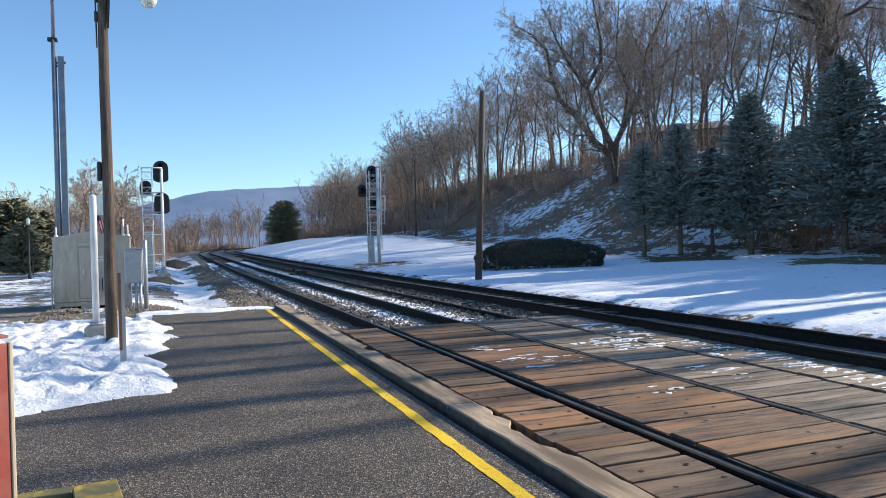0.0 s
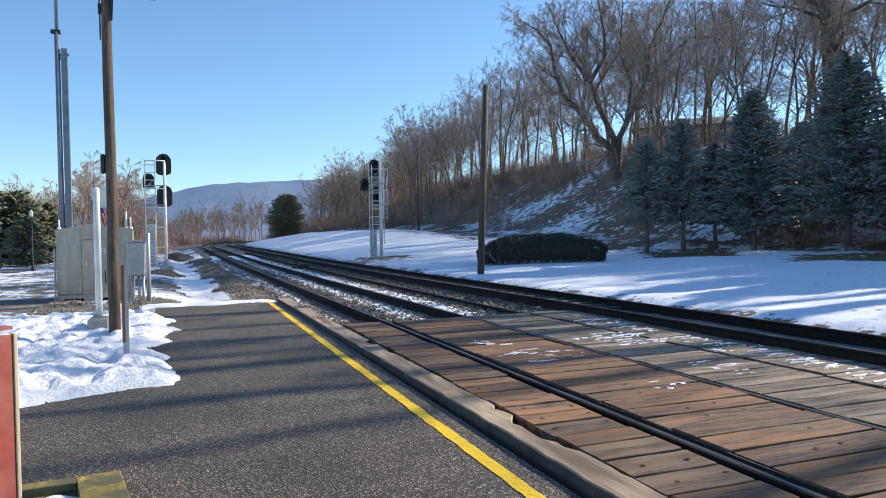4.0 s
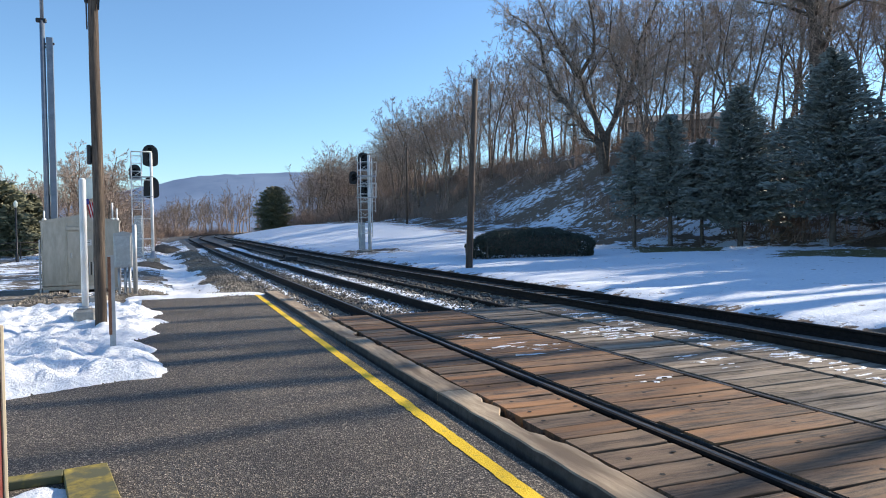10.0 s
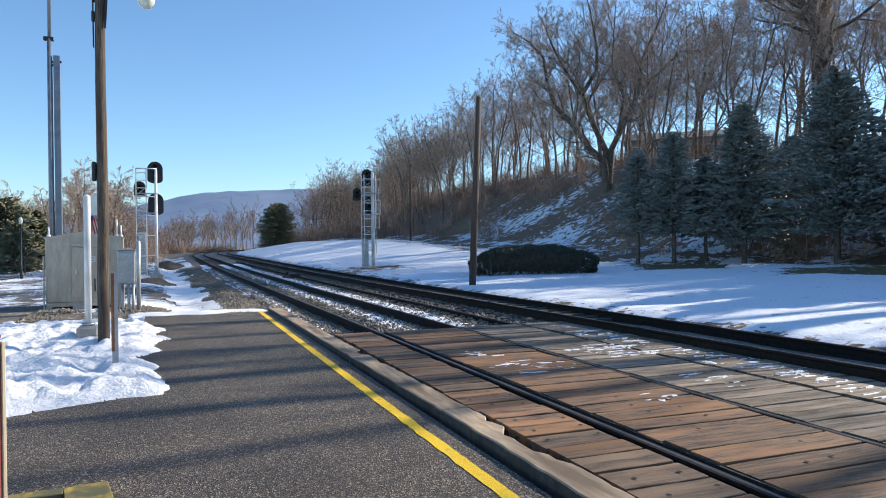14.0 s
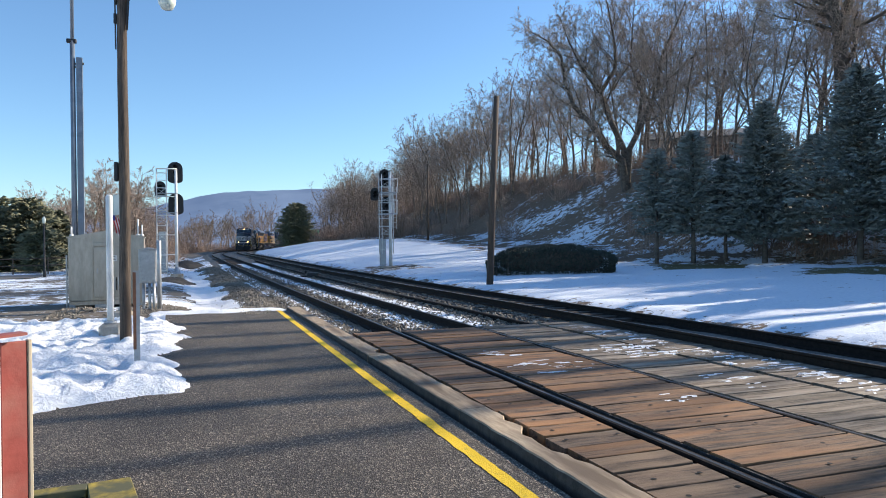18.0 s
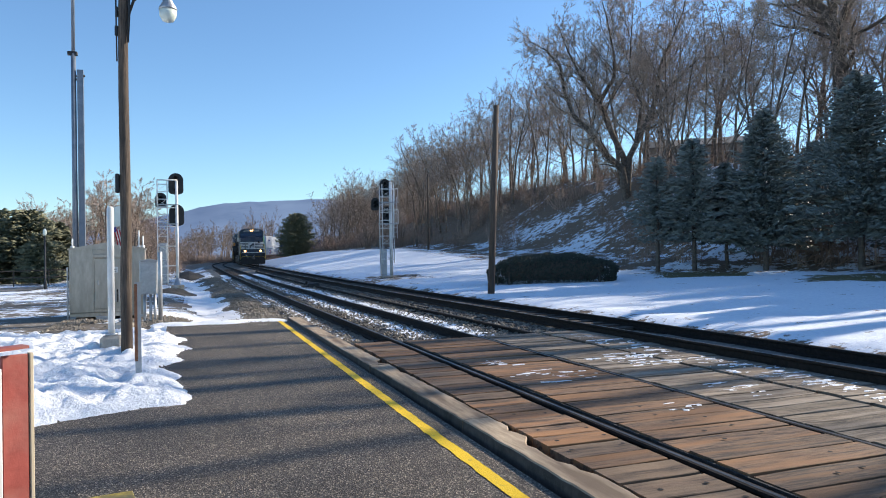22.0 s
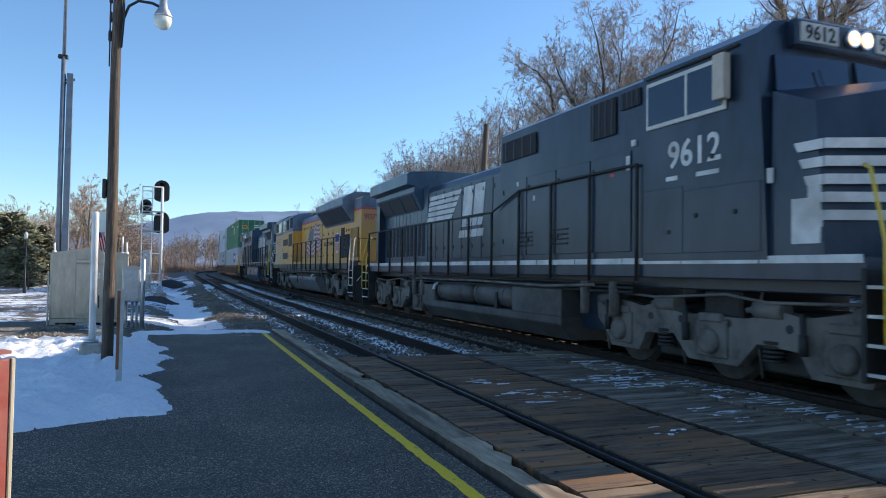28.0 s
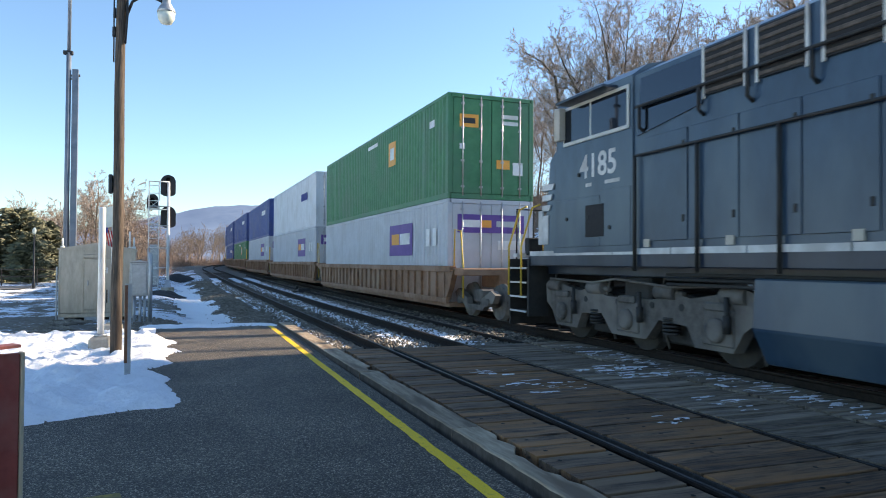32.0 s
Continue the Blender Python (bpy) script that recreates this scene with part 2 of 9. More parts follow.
def raw(name, verts, faces, mat, parent=None, smooth=False, label=""):
    me = bpy.data.meshes.new(name)
    me.from_pydata([tuple(v) for v in verts], [], [tuple(f) for f in faces])
    me.materials.append(mat)
    if smooth:
        me.polygons.foreach_set("use_smooth", [True] * len(me.polygons))
    me.update()
    ob = new(name, me)
    ob.parent = parent
    if label:
        ob["label"] = label
    return ob


def bx(bm, x0, x1, y0, y1, z0, z1, bevel=0.0, m=None, idx=0):
    """A box between two corners, with cut edges."""
    tmp = bmesh.new()
    bmesh.ops.create_cube(tmp, size=1.0)
    bmesh.ops.transform(tmp, verts=tmp.verts, matrix=Matrix.Translation(((x0 + x1) / 2, (y0 + y1) / 2, (z0 + z1) / 2)) @
                        Matrix.Diagonal((abs(x1 - x0), abs(y1 - y0), abs(z1 - z0), 1)))
    if bevel:
        bmesh.ops.bevel(tmp, geom=tmp.edges[:], offset=bevel, segments=1, affect="EDGES")
    if m is not None:
        bmesh.ops.transform(tmp, verts=tmp.verts, matrix=m)
    join(bm, tmp, idx)
    return bm


def join(bm, tmp, idx=0):
    vs = [bm.verts.new(v.co) for v in tmp.verts]
    tmp.verts.index_update()
    for f in tmp.faces:
        nf = bm.faces.new([vs[v.index] for v in f.verts])
        nf.material_index = idx
        nf.smooth = f.smooth
    tmp.free()


def tube(bm, pts, radii, seg=8, caps=True, idx=0):
    """A round bar along points; radii: one number or one for each point."""
    pts = [Vector(p) for p in pts]
    if not isinstance(radii, (list, tuple)):
        radii = [radii] * len(pts)
    rings, side = [], None
    for i, p in enumerate(pts):
        d = (pts[min(i + 1, len(pts) - 1)] - pts[max(i - 1, 0)]).normalized()
        if side is None:
            side = d.orthogonal().normalized()
        side = (side - d * side.dot(d)).normalized()
        up = d.cross(side)
        rings.append([bm.verts.new(p + (side * math.cos(k * math.tau / seg) + up * math.sin(k * math.tau / seg)) * radii[i]) for k in range(seg)])
    for a, b in zip(rings, rings[1:]):
        for k in range(seg):
            f = bm.faces.new((a[k], a[(k + 1) % seg], b[(k + 1) % seg], b[k]))
            f.smooth, f.material_index = seg > 5, idx
    if caps:
        for r in (rings[0][::-1], rings[-1]):
            bm.faces.new(r).material_index = idx
    return bm


def prism(bm, profile, lo, hi, axis="y", idx=0):
    """A closed outline swept along an axis. profile: (a, b) pairs: x, z for axis y; y, z for axis x; x, y for axis z."""
    def at(p, q):
        return {"y": (p[0], q, p[1]), "x": (q, p[0], p[1]), "z": (p[0], p[1], q)}[axis]
    a = [bm.verts.new(at(p, lo)) for p in profile]
    b = [bm.verts.new(at(p, hi)) for p in profile]
    n = len(profile)
    faces = [bm.faces.new(a), bm.faces.new(b[::-1])]
    for i in range(n):
        faces.append(bm.faces.new((a[i], b[i], b[(i + 1) % n], a[(i + 1) % n])))
    for f in faces:
        f.material_index = idx
    bmesh.ops.recalc_face_normals(bm, faces=faces)
    return bm


def B():
    return bmesh.new()


# ---- line of the railway ----
SHIFT_Y = (-400, 12, 25, 42, 75, 100, 118, 132, 148, 164, 188, 220, 250, 280, 700)
SHIFT_X = (0, 0, -0.1, -0.45, -0.85, -1.0, -0.65, 0.25, 1.6, 3.8, 10.4, 24, 43, 68, 470)
RISE_Y = (-400, 25, 42, 78, 130, 200, 350, 700)
RISE_Z = (0, 0, 0.1, 0.4, 0.65, 0.9, 1.2, 1.6)
RAIL_A, RAIL_B, RAIL_SPARE, RAIL_S, RAIL_D = 3.315, 4.85, 6.1, 7.10, 8.605
TRACK2 = (RAIL_S + RAIL_D) / 2
TRACK2_Z = 0.13


def spline(xs, ys, v):
    """Smooth curve through points (Catmull-Rom with uneven steps)."""
    v = np.asarray(v, float)
    xs, ys = np.asarray(xs, float), np.asarray(ys, float)
    d = np.gradient(ys, xs)
    d[0] = d[1] = 0.0 if ys[1] == ys[0] else d[1]
    i = np.clip(np.searchsorted(xs, v) - 1, 0, len(xs) - 2)
    h = xs[i + 1] - xs[i]
    u = (v - xs[i]) / h
    return ((2 * u**3 - 3 * u**2 + 1) * ys[i] + (u**3 - 2 * u**2 + u) * h * d[i] + (3 * u**2 - 2 * u**3) * ys[i + 1] + (u**3 - u**2) * h * d[i + 1])


def shift(y):
    return spline(SHIFT_Y, SHIFT_X, y)


def rise(y):
    return np.interp(y, RISE_Y, RISE_Z)


def line_point(y, off):
    """A point at the offset off from the line of the railway, square to its run."""
    y = np.asarray(y, float)
    sl = (shift(y + 0.5) - shift(y - 0.5))
    n = np.sqrt(1 + sl * sl)
    return np.stack([shift(y) + off / n, y - (off - 5.0) * sl / n * (np.abs(sl) > 0.05), rise(y)], -1)


# ---- ground ----
FOOT_Y = (-60, 15, 20, 26, 31, 35, 45, 60, 90, 120, 150, 175, 200, 230, 260, 300, 900)
FOOT_X = (52, 38, 35, 31, 28.5, 24.5, 24, 24.5, 25.5, 24, 25, 31, 40, 55, 74, 108, 680)


def ground_z(x, y):
    """Height of the ground: rail bed, lawn, wooded hill, low verge at the other side."""
    x, y = np.asarray(x, float), np.asarray(y, float)
    s = shift(np.clip(y, -400, 600))
    r = rise(y)
    u = x - s
    bed = r - 0.36
    lawn = r - 0.12 + 0.022 * np.clip(u - 10, 0, 60) + 0.034 * np.clip(y - 32, 0, 50) * np.clip((u - 10) / 12, 0, 1)
    foot = np.interp(y, FOOT_Y, FOOT_X)
    h = np.clip(x - foot, 0, None)
    fall = np.interp(y, (-60, 100, 160, 300), (1, 1, 0.6, 0.3))
    hill = (0.13 * np.clip(h, 0, 5) + 0.56 * np.clip(h - 5, 0, 12) + 0.09 * np.clip(h - 17, 0, 34) + 0.02 * np.clip(h - 51, 0, 200)) * fall
    right = lawn + hill
    left = r * 0.7 - 0.14 - 0.012 * np.clip(-u - 3, 0, 40) - 0.32 * np.clip((y - 18.6) / 3.0, 0, 1) * np.exp(-((u - 0.5) / 0.9) ** 2)
    k = np.clip((u - 9.6) / 1.0, 0, 1)
    j = np.clip((2.9 - u) / 1.2, 0, 1)
    return np.where(u > 6, bed + (right - bed) * k, bed + (left - bed) * j)


def gz(x, y):
    return float(ground_z(x, y))


# ---- the ground sheet ----
def ground_material():
    """Snow, leaf litter, gravel and grass, told apart by where they lie and by noise."""
    m = bpy.data.materials.new("winter ground")
    m.use_nodes = True
    n, l = m.node_tree.nodes, m.node_tree.links
    b = n["Principled BSDF"]
    b.inputs["Roughness"].default_value = 0.85
    b.inputs["Specular IOR Level"].default_value = 0.2
    at = n.new("ShaderNodeVertexColor")
    at.layer_name = "cover"
    sep = n.new("ShaderNodeSeparateColor")
    l.new(at.outputs[0], sep.inputs[0])
    tc = n.new("ShaderNodeTexCoord")

    def noise_node(scale, detail=6, stretch=None):
        t = n.new("ShaderNodeTexNoise")
        t.inputs["Scale"].default_value, t.inputs["Detail"].default_value, t.inputs["Roughness"].default_value = scale, detail, 0.62
        if stretch:
            mp = n.new("ShaderNodeMapping")
            mp.inputs["Scale"].default_value = stretch
            l.new(tc.outputs["Object"], mp.inputs[0])
            l.new(mp.outputs[0], t.inputs["Vector"])
        else:
            l.new(tc.outputs["Object"], t.inputs["Vector"])
        return t.outputs[0]

    def ramp(src, p0, c0, p1, c1):
        r = n.new("ShaderNodeValToRGB")
        e = r.color_ramp.elements
        e[0].position, e[1].position, e[0].color, e[1].color = p0, p1, (*c0, 1), (*c1, 1)
        l.new(src, r.inputs[0])
        return r.outputs[0]

    def mix(f, a, c):
        x = n.new("ShaderNodeMix")
        x.data_type = "RGBA"
        l.new(f, x.inputs[0])
        l.new(a, x.inputs[6])
        l.new(c, x.inputs[7])
        return x.outputs[2]

    fine, mid = noise_node(9), noise_node(1.6)
    soil = ramp(fine, 0.3, (0.09, 0.063, 0.045), 0.7, (0.28, 0.20, 0.14))
    gravel = ramp(fine, 0.3, (0.075, 0.068, 0.057), 0.7, (0.26, 0.235, 0.20))
    snow = ramp(fine, 0.3, (0.68, 0.74, 0.82), 0.7, (0.83, 0.87, 0.92))
    grass = ramp(fine, 0.3, (0.07, 0.062, 0.03), 0.7, (0.21, 0.185, 0.09))
    base = mix(sep.outputs[1], mix(sep.outputs[2], soil, gravel), grass)
    # how much snow: the painted share pushes a threshold through the noise
    add = n.new("ShaderNodeMath")
    add.operation = "ADD"
    sub = n.new("ShaderNodeMath")
    sub.operation = "MULTIPLY_ADD"
    l.new(mid, sub.inputs[0])
    sub.inputs[1].default_value = 0.65
    l.new(noise_node(6, 6, (1, 1, 0.3)), add.inputs[0])
    sc = n.new("ShaderNodeMath")
    sc.operation = "MULTIPLY"
    sc.inputs[1].default_value = 0.35
    l.new(add.outputs[0], sc.inputs[0])
    add.inputs[1].default_value = 0.0
    l.new(sc.outputs[0], sub.inputs[2])
    th = n.new("ShaderNodeMath")
    th.operation = "ADD"
    l.new(sub.outputs[0], th.inputs[0])
    l.new(sep.outputs[0], th.inputs[1])
    mask = ramp(th.outputs[0], 0.97, (0, 0, 0), 1.03, (1, 1, 1))
    l.new(mix(mask, base, snow), b.inputs["Base Color"])
    hsum = n.new("ShaderNodeMath")
    hsum.operation = "MULTIPLY_ADD"
    l.new(mask, hsum.inputs[0])
    hsum.inputs[1].default_value = 0.5
    l.new(fine, hsum.inputs[2])
    bp = n.new("ShaderNodeBump")
    bp.inputs["Strength"].default_value, bp.inputs["Distance"].default_value = 0.5, 0.06
    l.new(hsum.outputs[0], bp.inputs["Height"])
    l.new(bp.outputs[0], b.inputs["Normal"])
    return m


def cover(x, y):
    """Share of snow (0 to 1) and share of gravel at a place."""
    u = x - float(shift(min(max(y, -400), 600)))
    foot = float(np.interp(y, FOOT_Y, FOOT_X))
    n1 = noise.noise((x * 0.12, y * 0.12, 3.0))
    n2 = noise.noise((x * 0.5, y * 0.5, 7.0))
    if u > 9.0:
        if x > foot - 2.6:
            h = x - foot
            snow = 0.45 + 0.24 * n1 if 4 < h < 17 and y < 75 else 0.33 + 0.1 * n1
            if h <= 4:
                snow = 0.44 + 0.2 * n2
            if h < 0:
                snow = 0.52 + 0.2 * n2
            return snow, 0.0
        snow = 0.62 - 0.05 * min(1.0, max(0.0, (14 - u) / 4)) - 0.24 * max(0.0, 1 - max(0.0, u - 9.7) / 0.9)
        if 38 < y < 50 and abs(u - 12.3) < 2.0 and abs(y - 43) < 3:
            snow = 0.48
        return snow + 0.05 * n2, 0.1
    if u > 2.4:
        return 0.30, 1.0
    snow = 0.50 + 0.22 * n1 + 0.1 * n2
    if y < 24 and u < -1:
        snow = (0.38 if u > -5 else 0.5) + 0.2 * n2
    if y < 17 and u < 0.5:
        snow = 0.66 + 0.1 * n2
    if y > 110:
        snow = 0.34 + 0.1 * n1
    if u < -14 and y > 30:
        snow = 0.52 + 0.2 * n1
    return snow, 0.85


def turf(x, y):
    """Share of bare grass: worn patches along the edge of the lawn."""
    b, d = math.degrees(math.atan2(x, y)), math.hypot(x, y)
    lo, hi = (36.5, 42.0) if 35.3 < b < 43 else (31.5, 37.5)
    edge = min(d - lo, hi - d, (b - 35.3) * 0.7) if b < 43 else min(d - lo, hi - d, (b - 45.0) * 0.5)
    return max(0.0, min(1.0, edge * 0.8 + 0.5 * noise.noise((x * 0.6, y * 0.6, 5.0))))


def build_ground():
    xs = np.concatenate([np.linspace(-3000, -200, 15)[:-1], np.linspace(-200, -40, 17)[:-1], np.linspace(-40, -6, 35)[:-1], np.linspace(-6, 14, 61)[:-1],
                         np.linspace(14, 80, 111)[:-1], np.linspace(80, 260, 46)[:-1], np.linspace(260, 3000, 18)])
    ys = np.concatenate([np.linspace(-1500, -60, 9)[:-1], np.linspace(-60, 0, 31)[:-1], np.linspace(0, 60, 121)[:-1], np.linspace(60, 160, 101)[:-1],
                         np.linspace(160, 320, 54)[:-1], np.linspace(320, 3500, 20)])
    X, Y = np.meshgrid(xs, ys)
    Z = ground_z(X, np.clip(Y, -400, 600))
    far = np.clip((np.hypot(X, Y) - 300) / 400, 0, 1)
    Z = Z * (1 - far) + (-1.0) * far
    verts = []
    for i in range(len(ys)):
        for j in range(len(xs)):
            x, y, z = X[i, j], Y[i, j], Z[i, j]
            u = x - float(shift(min(max(y, -400), 600)))
            amp = 0.10 if u > 26 and y < 200 else (0.035 if (u > 9.8 or u < -3) else 0.02)
            if abs(x) < 300 and y < 400:
                z += amp * noise.noise((x * 0.45, y * 0.45, 0.0)) * 2
            verts.append((x, y, z))
    nx = len(xs)
    faces = [(i * nx + j, i * nx + j + 1, (i + 1) * nx + j + 1, (i + 1) * nx + j) for i in range(len(ys) - 1) for j in range(nx - 1)]
    ob = raw("ground", verts, faces, ground_material(), smooth=True)
    tagged(ob, "snow-covered lawn, leaf-strewn hillside and gravel verge", "ground", kind="structure")
    col = ob.data.color_attributes.new("cover", "FLOAT_COLOR", "POINT")
    vals = []
    for v in verts:
        s, g = cover(v[0], v[1]) if abs(v[0]) < 400 and -100 < v[1] < 500 else (0.34, 0.2)
        worn = turf(v[0], v[1])
        vals += [s * (1 - worn) + 0.38 * worn, worn, g, 1]
    col.data.foreach_set("color", vals)


build_ground()

# ---- platform ----
PZ = -0.07
bm = B()
bx(bm, -3.2, 2.175, -8.0, 17.9, PZ - 0.3, PZ)
platform = tagged(part("platform", bm, ASPHALT), "dark worn asphalt station platform beside the rails", "platform", kind="structure")
rng = random.Random(3)
bm = B()
y, left, right = -8.0, [], []
while y < 17.85:
    left.append((1.875 + rng.uniform(-0.007, 0.007), y))
    right.append((1.983 + rng.uniform(-0.007, 0.007), y))
    y += 0.09
for k in range(len(left) - 1):
    q = [bm.verts.new((p[0], p[1], PZ + 0.004)) for p in (left[k], right[k], right[k + 1], left[k + 1])]
    bm.faces.new(q)
tagged(part("yellow_line", bm, YELLOW_PAINT), "worn yellow safety line painted along the platform", "safety line", kind="structure")


# heavy timber edging between platform and track
def edging_beam(y0, y1, bite):
    bm = B()
    n = max(2, int((y1 - y0) / 0.12))
    prof = []
    r = random.Random(int(y0 * 100) + 5)
    for i in range(n + 1):
        y = y0 + (y1 - y0) * i / n
        slip = 0.008 * max(0.0, y - 5.0)
        xr = 2.535 - slip + r.uniform(-0.008, 0.008)
        for (c, w, d) in bite:
            if abs(y - c) < w:
                xr -= d * (1 if abs(y - c) < 0.7 * w else 0.45) * r.uniform(0.75, 1.15)
        prof.append((2.262 - slip + r.uniform(-0.006, 0.006), xr, y, r.uniform(-0.003, 0.003)))
    rows = []
    for xl, xr, y, dz in prof:
        rows.append([bm.verts.new(p) for p in ((xl, y, -0.30), (xl, y, -0.010 + dz), (xl + 0.010, y, 0.0 + dz), (xr - 0.01, y, 0.0 + dz), (xr, y, -0.012 + dz), (xr, y, -0.30))])
    for a, b in zip(rows, rows[1:]):
        for k in range(5):
            # side faces take the dark tie colour, for the shade in the gap beside them
            bm.faces.new((a[k], b[k], b[k + 1], a[k + 1])).material_index = 1 if k in (0, 4) else 0
    for rr in (rows[0], rows[-1][::-1]):
        bm.faces.new(rr)
    bmesh.ops.recalc_face_normals(bm, faces=bm.faces[:])
    return bm


edging = thing("platform_edging", "weathered split timber beams along the platform edge", "edging", kind="structure")
for y0, y1, bite in ((-8, -3.2, ()), (-3.19, 1.4, ((0.6, 0.3, 0.06),)), (1.41, 6.0, ((4.75, 0.45, 0.12), (5.5, 0.12, 0.05))),
                     (6.01, 9.5, ((8.8, 0.1, 0.05),)), (9.51, 13.4, ((9.75, 0.2, 0.10),)), (13.41, 17.9, ())):
    part("beam", edging_beam(y0, y1, bite), [BEAM, TIE], edging)


# ---- rails, ties and ballast ----
def rail_profile():
    return [(-0.036, -0.004), (-0.013, 0), (0.015, 0), (0.036, -0.004), (0.037, -0.03), (0.012, -0.05), (0.010, -0.13), (0.07, -0.155), (0.07, -0.172), (-0.07, -0.172), (-0.07, -0.155),
            (-0.010, -0.13), (-0.012, -0.05), (-0.037, -0.03)]


def rail(off, dz, ys):
    prof = rail_profile()
    pts = line_point(ys, off)
    bm = B()
    rows = []
    for i, p in enumerate(pts):
        a, b = pts[max(i - 1, 0)], pts[min(i + 1, len(pts) - 1)]
        d = Vector((b[0] - a[0], b[1] - a[1], 0)).normalized()
        nrm = Vector((d.y, -d.x, 0))
        rows.append([bm.verts.new(Vector(p) + nrm * q[0] + Vector((0, 0, q[1] + dz))) for q in prof])
    n = len(prof)
    for a, b in zip(rows, rows[1:]):
        for k in range(n):
            f = bm.faces.new((a[k], a[(k + 1) % n], b[(k + 1) % n], b[k]))
            f.material_index = 1 if k == 1 else 0
    bm.faces.new(rows[0])
    bm.faces.new(rows[-1][::-1])
    bmesh.ops.recalc_face_normals(bm, faces=bm.faces[:])
    return bm


RY = np.concatenate([np.arange(-30, 20, 2.5), np.arange(20, 120, 2.0), np.arange(120, 420, 2.5)])
track_1 = thing("railway_track", "rusty steel rails on timber ties in grey ballast beside the platform", "railway track", kind="structure")
track_2 = thing("railway_track", "rusty steel rails on timber ties in ballast, the line the train runs on", "railway track", kind="structure")
for par, off, dz in ((track_1, RAIL_A, 0), (track_1, RAIL_B, 0), (track_2, RAIL_S, TRACK2_Z), (track_2, RAIL_D, TRACK2_Z - 0.06)):
    part("rail", rail(off, dz, RY), [RAIL, RAIL_GLARE if off == RAIL_S else RAIL_TOP], par)
spare = part("spare_rail", rail(RAIL_SPARE, -0.02, np.arange(-20, 70, 2.0)), [RAIL, RAIL], None)
tagged(spare, "long loose rusty rail lying between the two tracks", "rail")

bm = B()
bx(bm, -1.3, 1.3, -0.11, 0.11, -0.18, 0.0, 0.012)
tie_ob = None
for par, off, dz in ((track_1, (RAIL_A + RAIL_B) / 2, -0.18), (track_2, TRACK2, -0.06)):
    y = 12.6
    while y < 84:
        p = line_point(y, off)
        mm = pose(p[0], p[1], p[2] + dz, rz=rng.uniform(-1.5, 1.5))
        if tie_ob is None:
            tie_ob = part("tie", bm, TIE, par)
            tie_ob.matrix_basis = mm
        else:
            share("tie", tie_ob, par, mm)
        y += 0.55


def ballast_bed(name, ys):
    """The stone bed under both tracks: one rough sheet with shoulders."""
    offs = np.array([1.6, 2.0, 2.6, 2.75, 3.0, 3.2, 3.6, 4.1, 4.6, 5.05, 5.4, 5.7, 6.0, 6.3, 6.6, 7.3, 7.8, 8.3, 8.9, 9.3, 9.8, 10.3])
    hs = np.array([-0.42, -0.33, -0.2, -0.2, -0.21, -0.22, -0.24, -0.25, -0.24, -0.22, -0.22, -0.2, -0.17, -0.14, -0.11, -0.10, -0.11, -0.12, -0.10, -0.14, -0.28, -0.42])
    r = random.Random(8)
    verts = []
    for y in ys:
        for o, h in zip(offs, hs):
            p = line_point(y, o)
            verts.append((p[0], p[1], p[2] + h + r.uniform(-0.03, 0.03)))
    n = len(offs)
    faces = [(i * n + j, i * n + j + 1, (i + 1) * n + j + 1, (i + 1) * n + j) for i in range(len(ys) - 1) for j in range(n - 1)]
    return raw(name, verts, faces, BALLAST)


tagged(ballast_bed("ballast", np.concatenate([np.arange(-30, 10, 2), np.arange(10, 60, 0.4), np.arange(60, 140, 1.0), np.arange(140, 420, 4.0)])),
       "grey crushed-stone ballast under the rails", "ballast", kind="structure")


def scatter_stones(name, spots, mat, label, size=(0.02, 0.05)):
    """Loose stones, joined: each a small lump of eight faces."""
    r = random.Random(5)
    verts, faces = [], []
    for x, y, z in spots:
        k = len(verts)
        s = r.uniform(*size)
        a = r.uniform(0, 3)
        for dx, dy, dz in ((1, 0, 0), (0, 1, 0), (-1, 0, 0), (0, -1, 0), (0, 0, 0.8), (0, 0, -0.6)):
            q = s * r.uniform(0.7, 1.3)
            verts.append((x + q * (dx * math.cos(a) - dy * math.sin(a)), y + q * (dx * math.sin(a) + dy * math.cos(a)), z + q * dz))
        for f in ((0, 1, 4), (1, 2, 4), (2, 3, 4), (3, 0, 4), (1, 0, 5), (2, 1, 5), (3, 2, 5), (0, 3, 5)):
            faces.append((k + f[0], k + f[1], k + f[2]))
    return tagged(raw(name, verts, faces, mat), label, "stones", kind="stuff")


def side_snow(x, y):
    c = 1.6 - 0.025 * (y - 18) + 0.5 * noise.noise((y * 0.3, 2, 1))
    return (0.6 + 0.45 * noise.noise((x * 1.5, y * 0.5, 6)) + 0.2 * noise.noise((x * 5, y * 2.5, 6))) - abs(x - c + 0.9) - (0.3 if y < 20 else 0)


spots = []
for _ in range(15000):
    y = 12 + 40 * rng.random() ** 1.8
    o = rng.choice((rng.uniform(2.55, 3.2), rng.uniform(3.45, 4.75), rng.uniform(4.95, 7.0), rng.uniform(4.95, 7.0)))
    h = -0.17 if o < 5 else -0.17 + 0.05 * (o - 5)
    p = line_point(y, o)
    spots.append((p[0], p[1], p[2] + h + rng.uniform(-0.02, 0.02)))
for _ in range(7000):
    y = 17 + 40 * rng.random() ** 1.5
    x = rng.uniform(0.6, 2.6) + float(shift(y))
    if side_snow(x, y) < 0.1 or rng.random() < 0.12:
        spots.append((x, y, gz(x, y) + 0.05 + rng.uniform(-0.02, 0.02)))
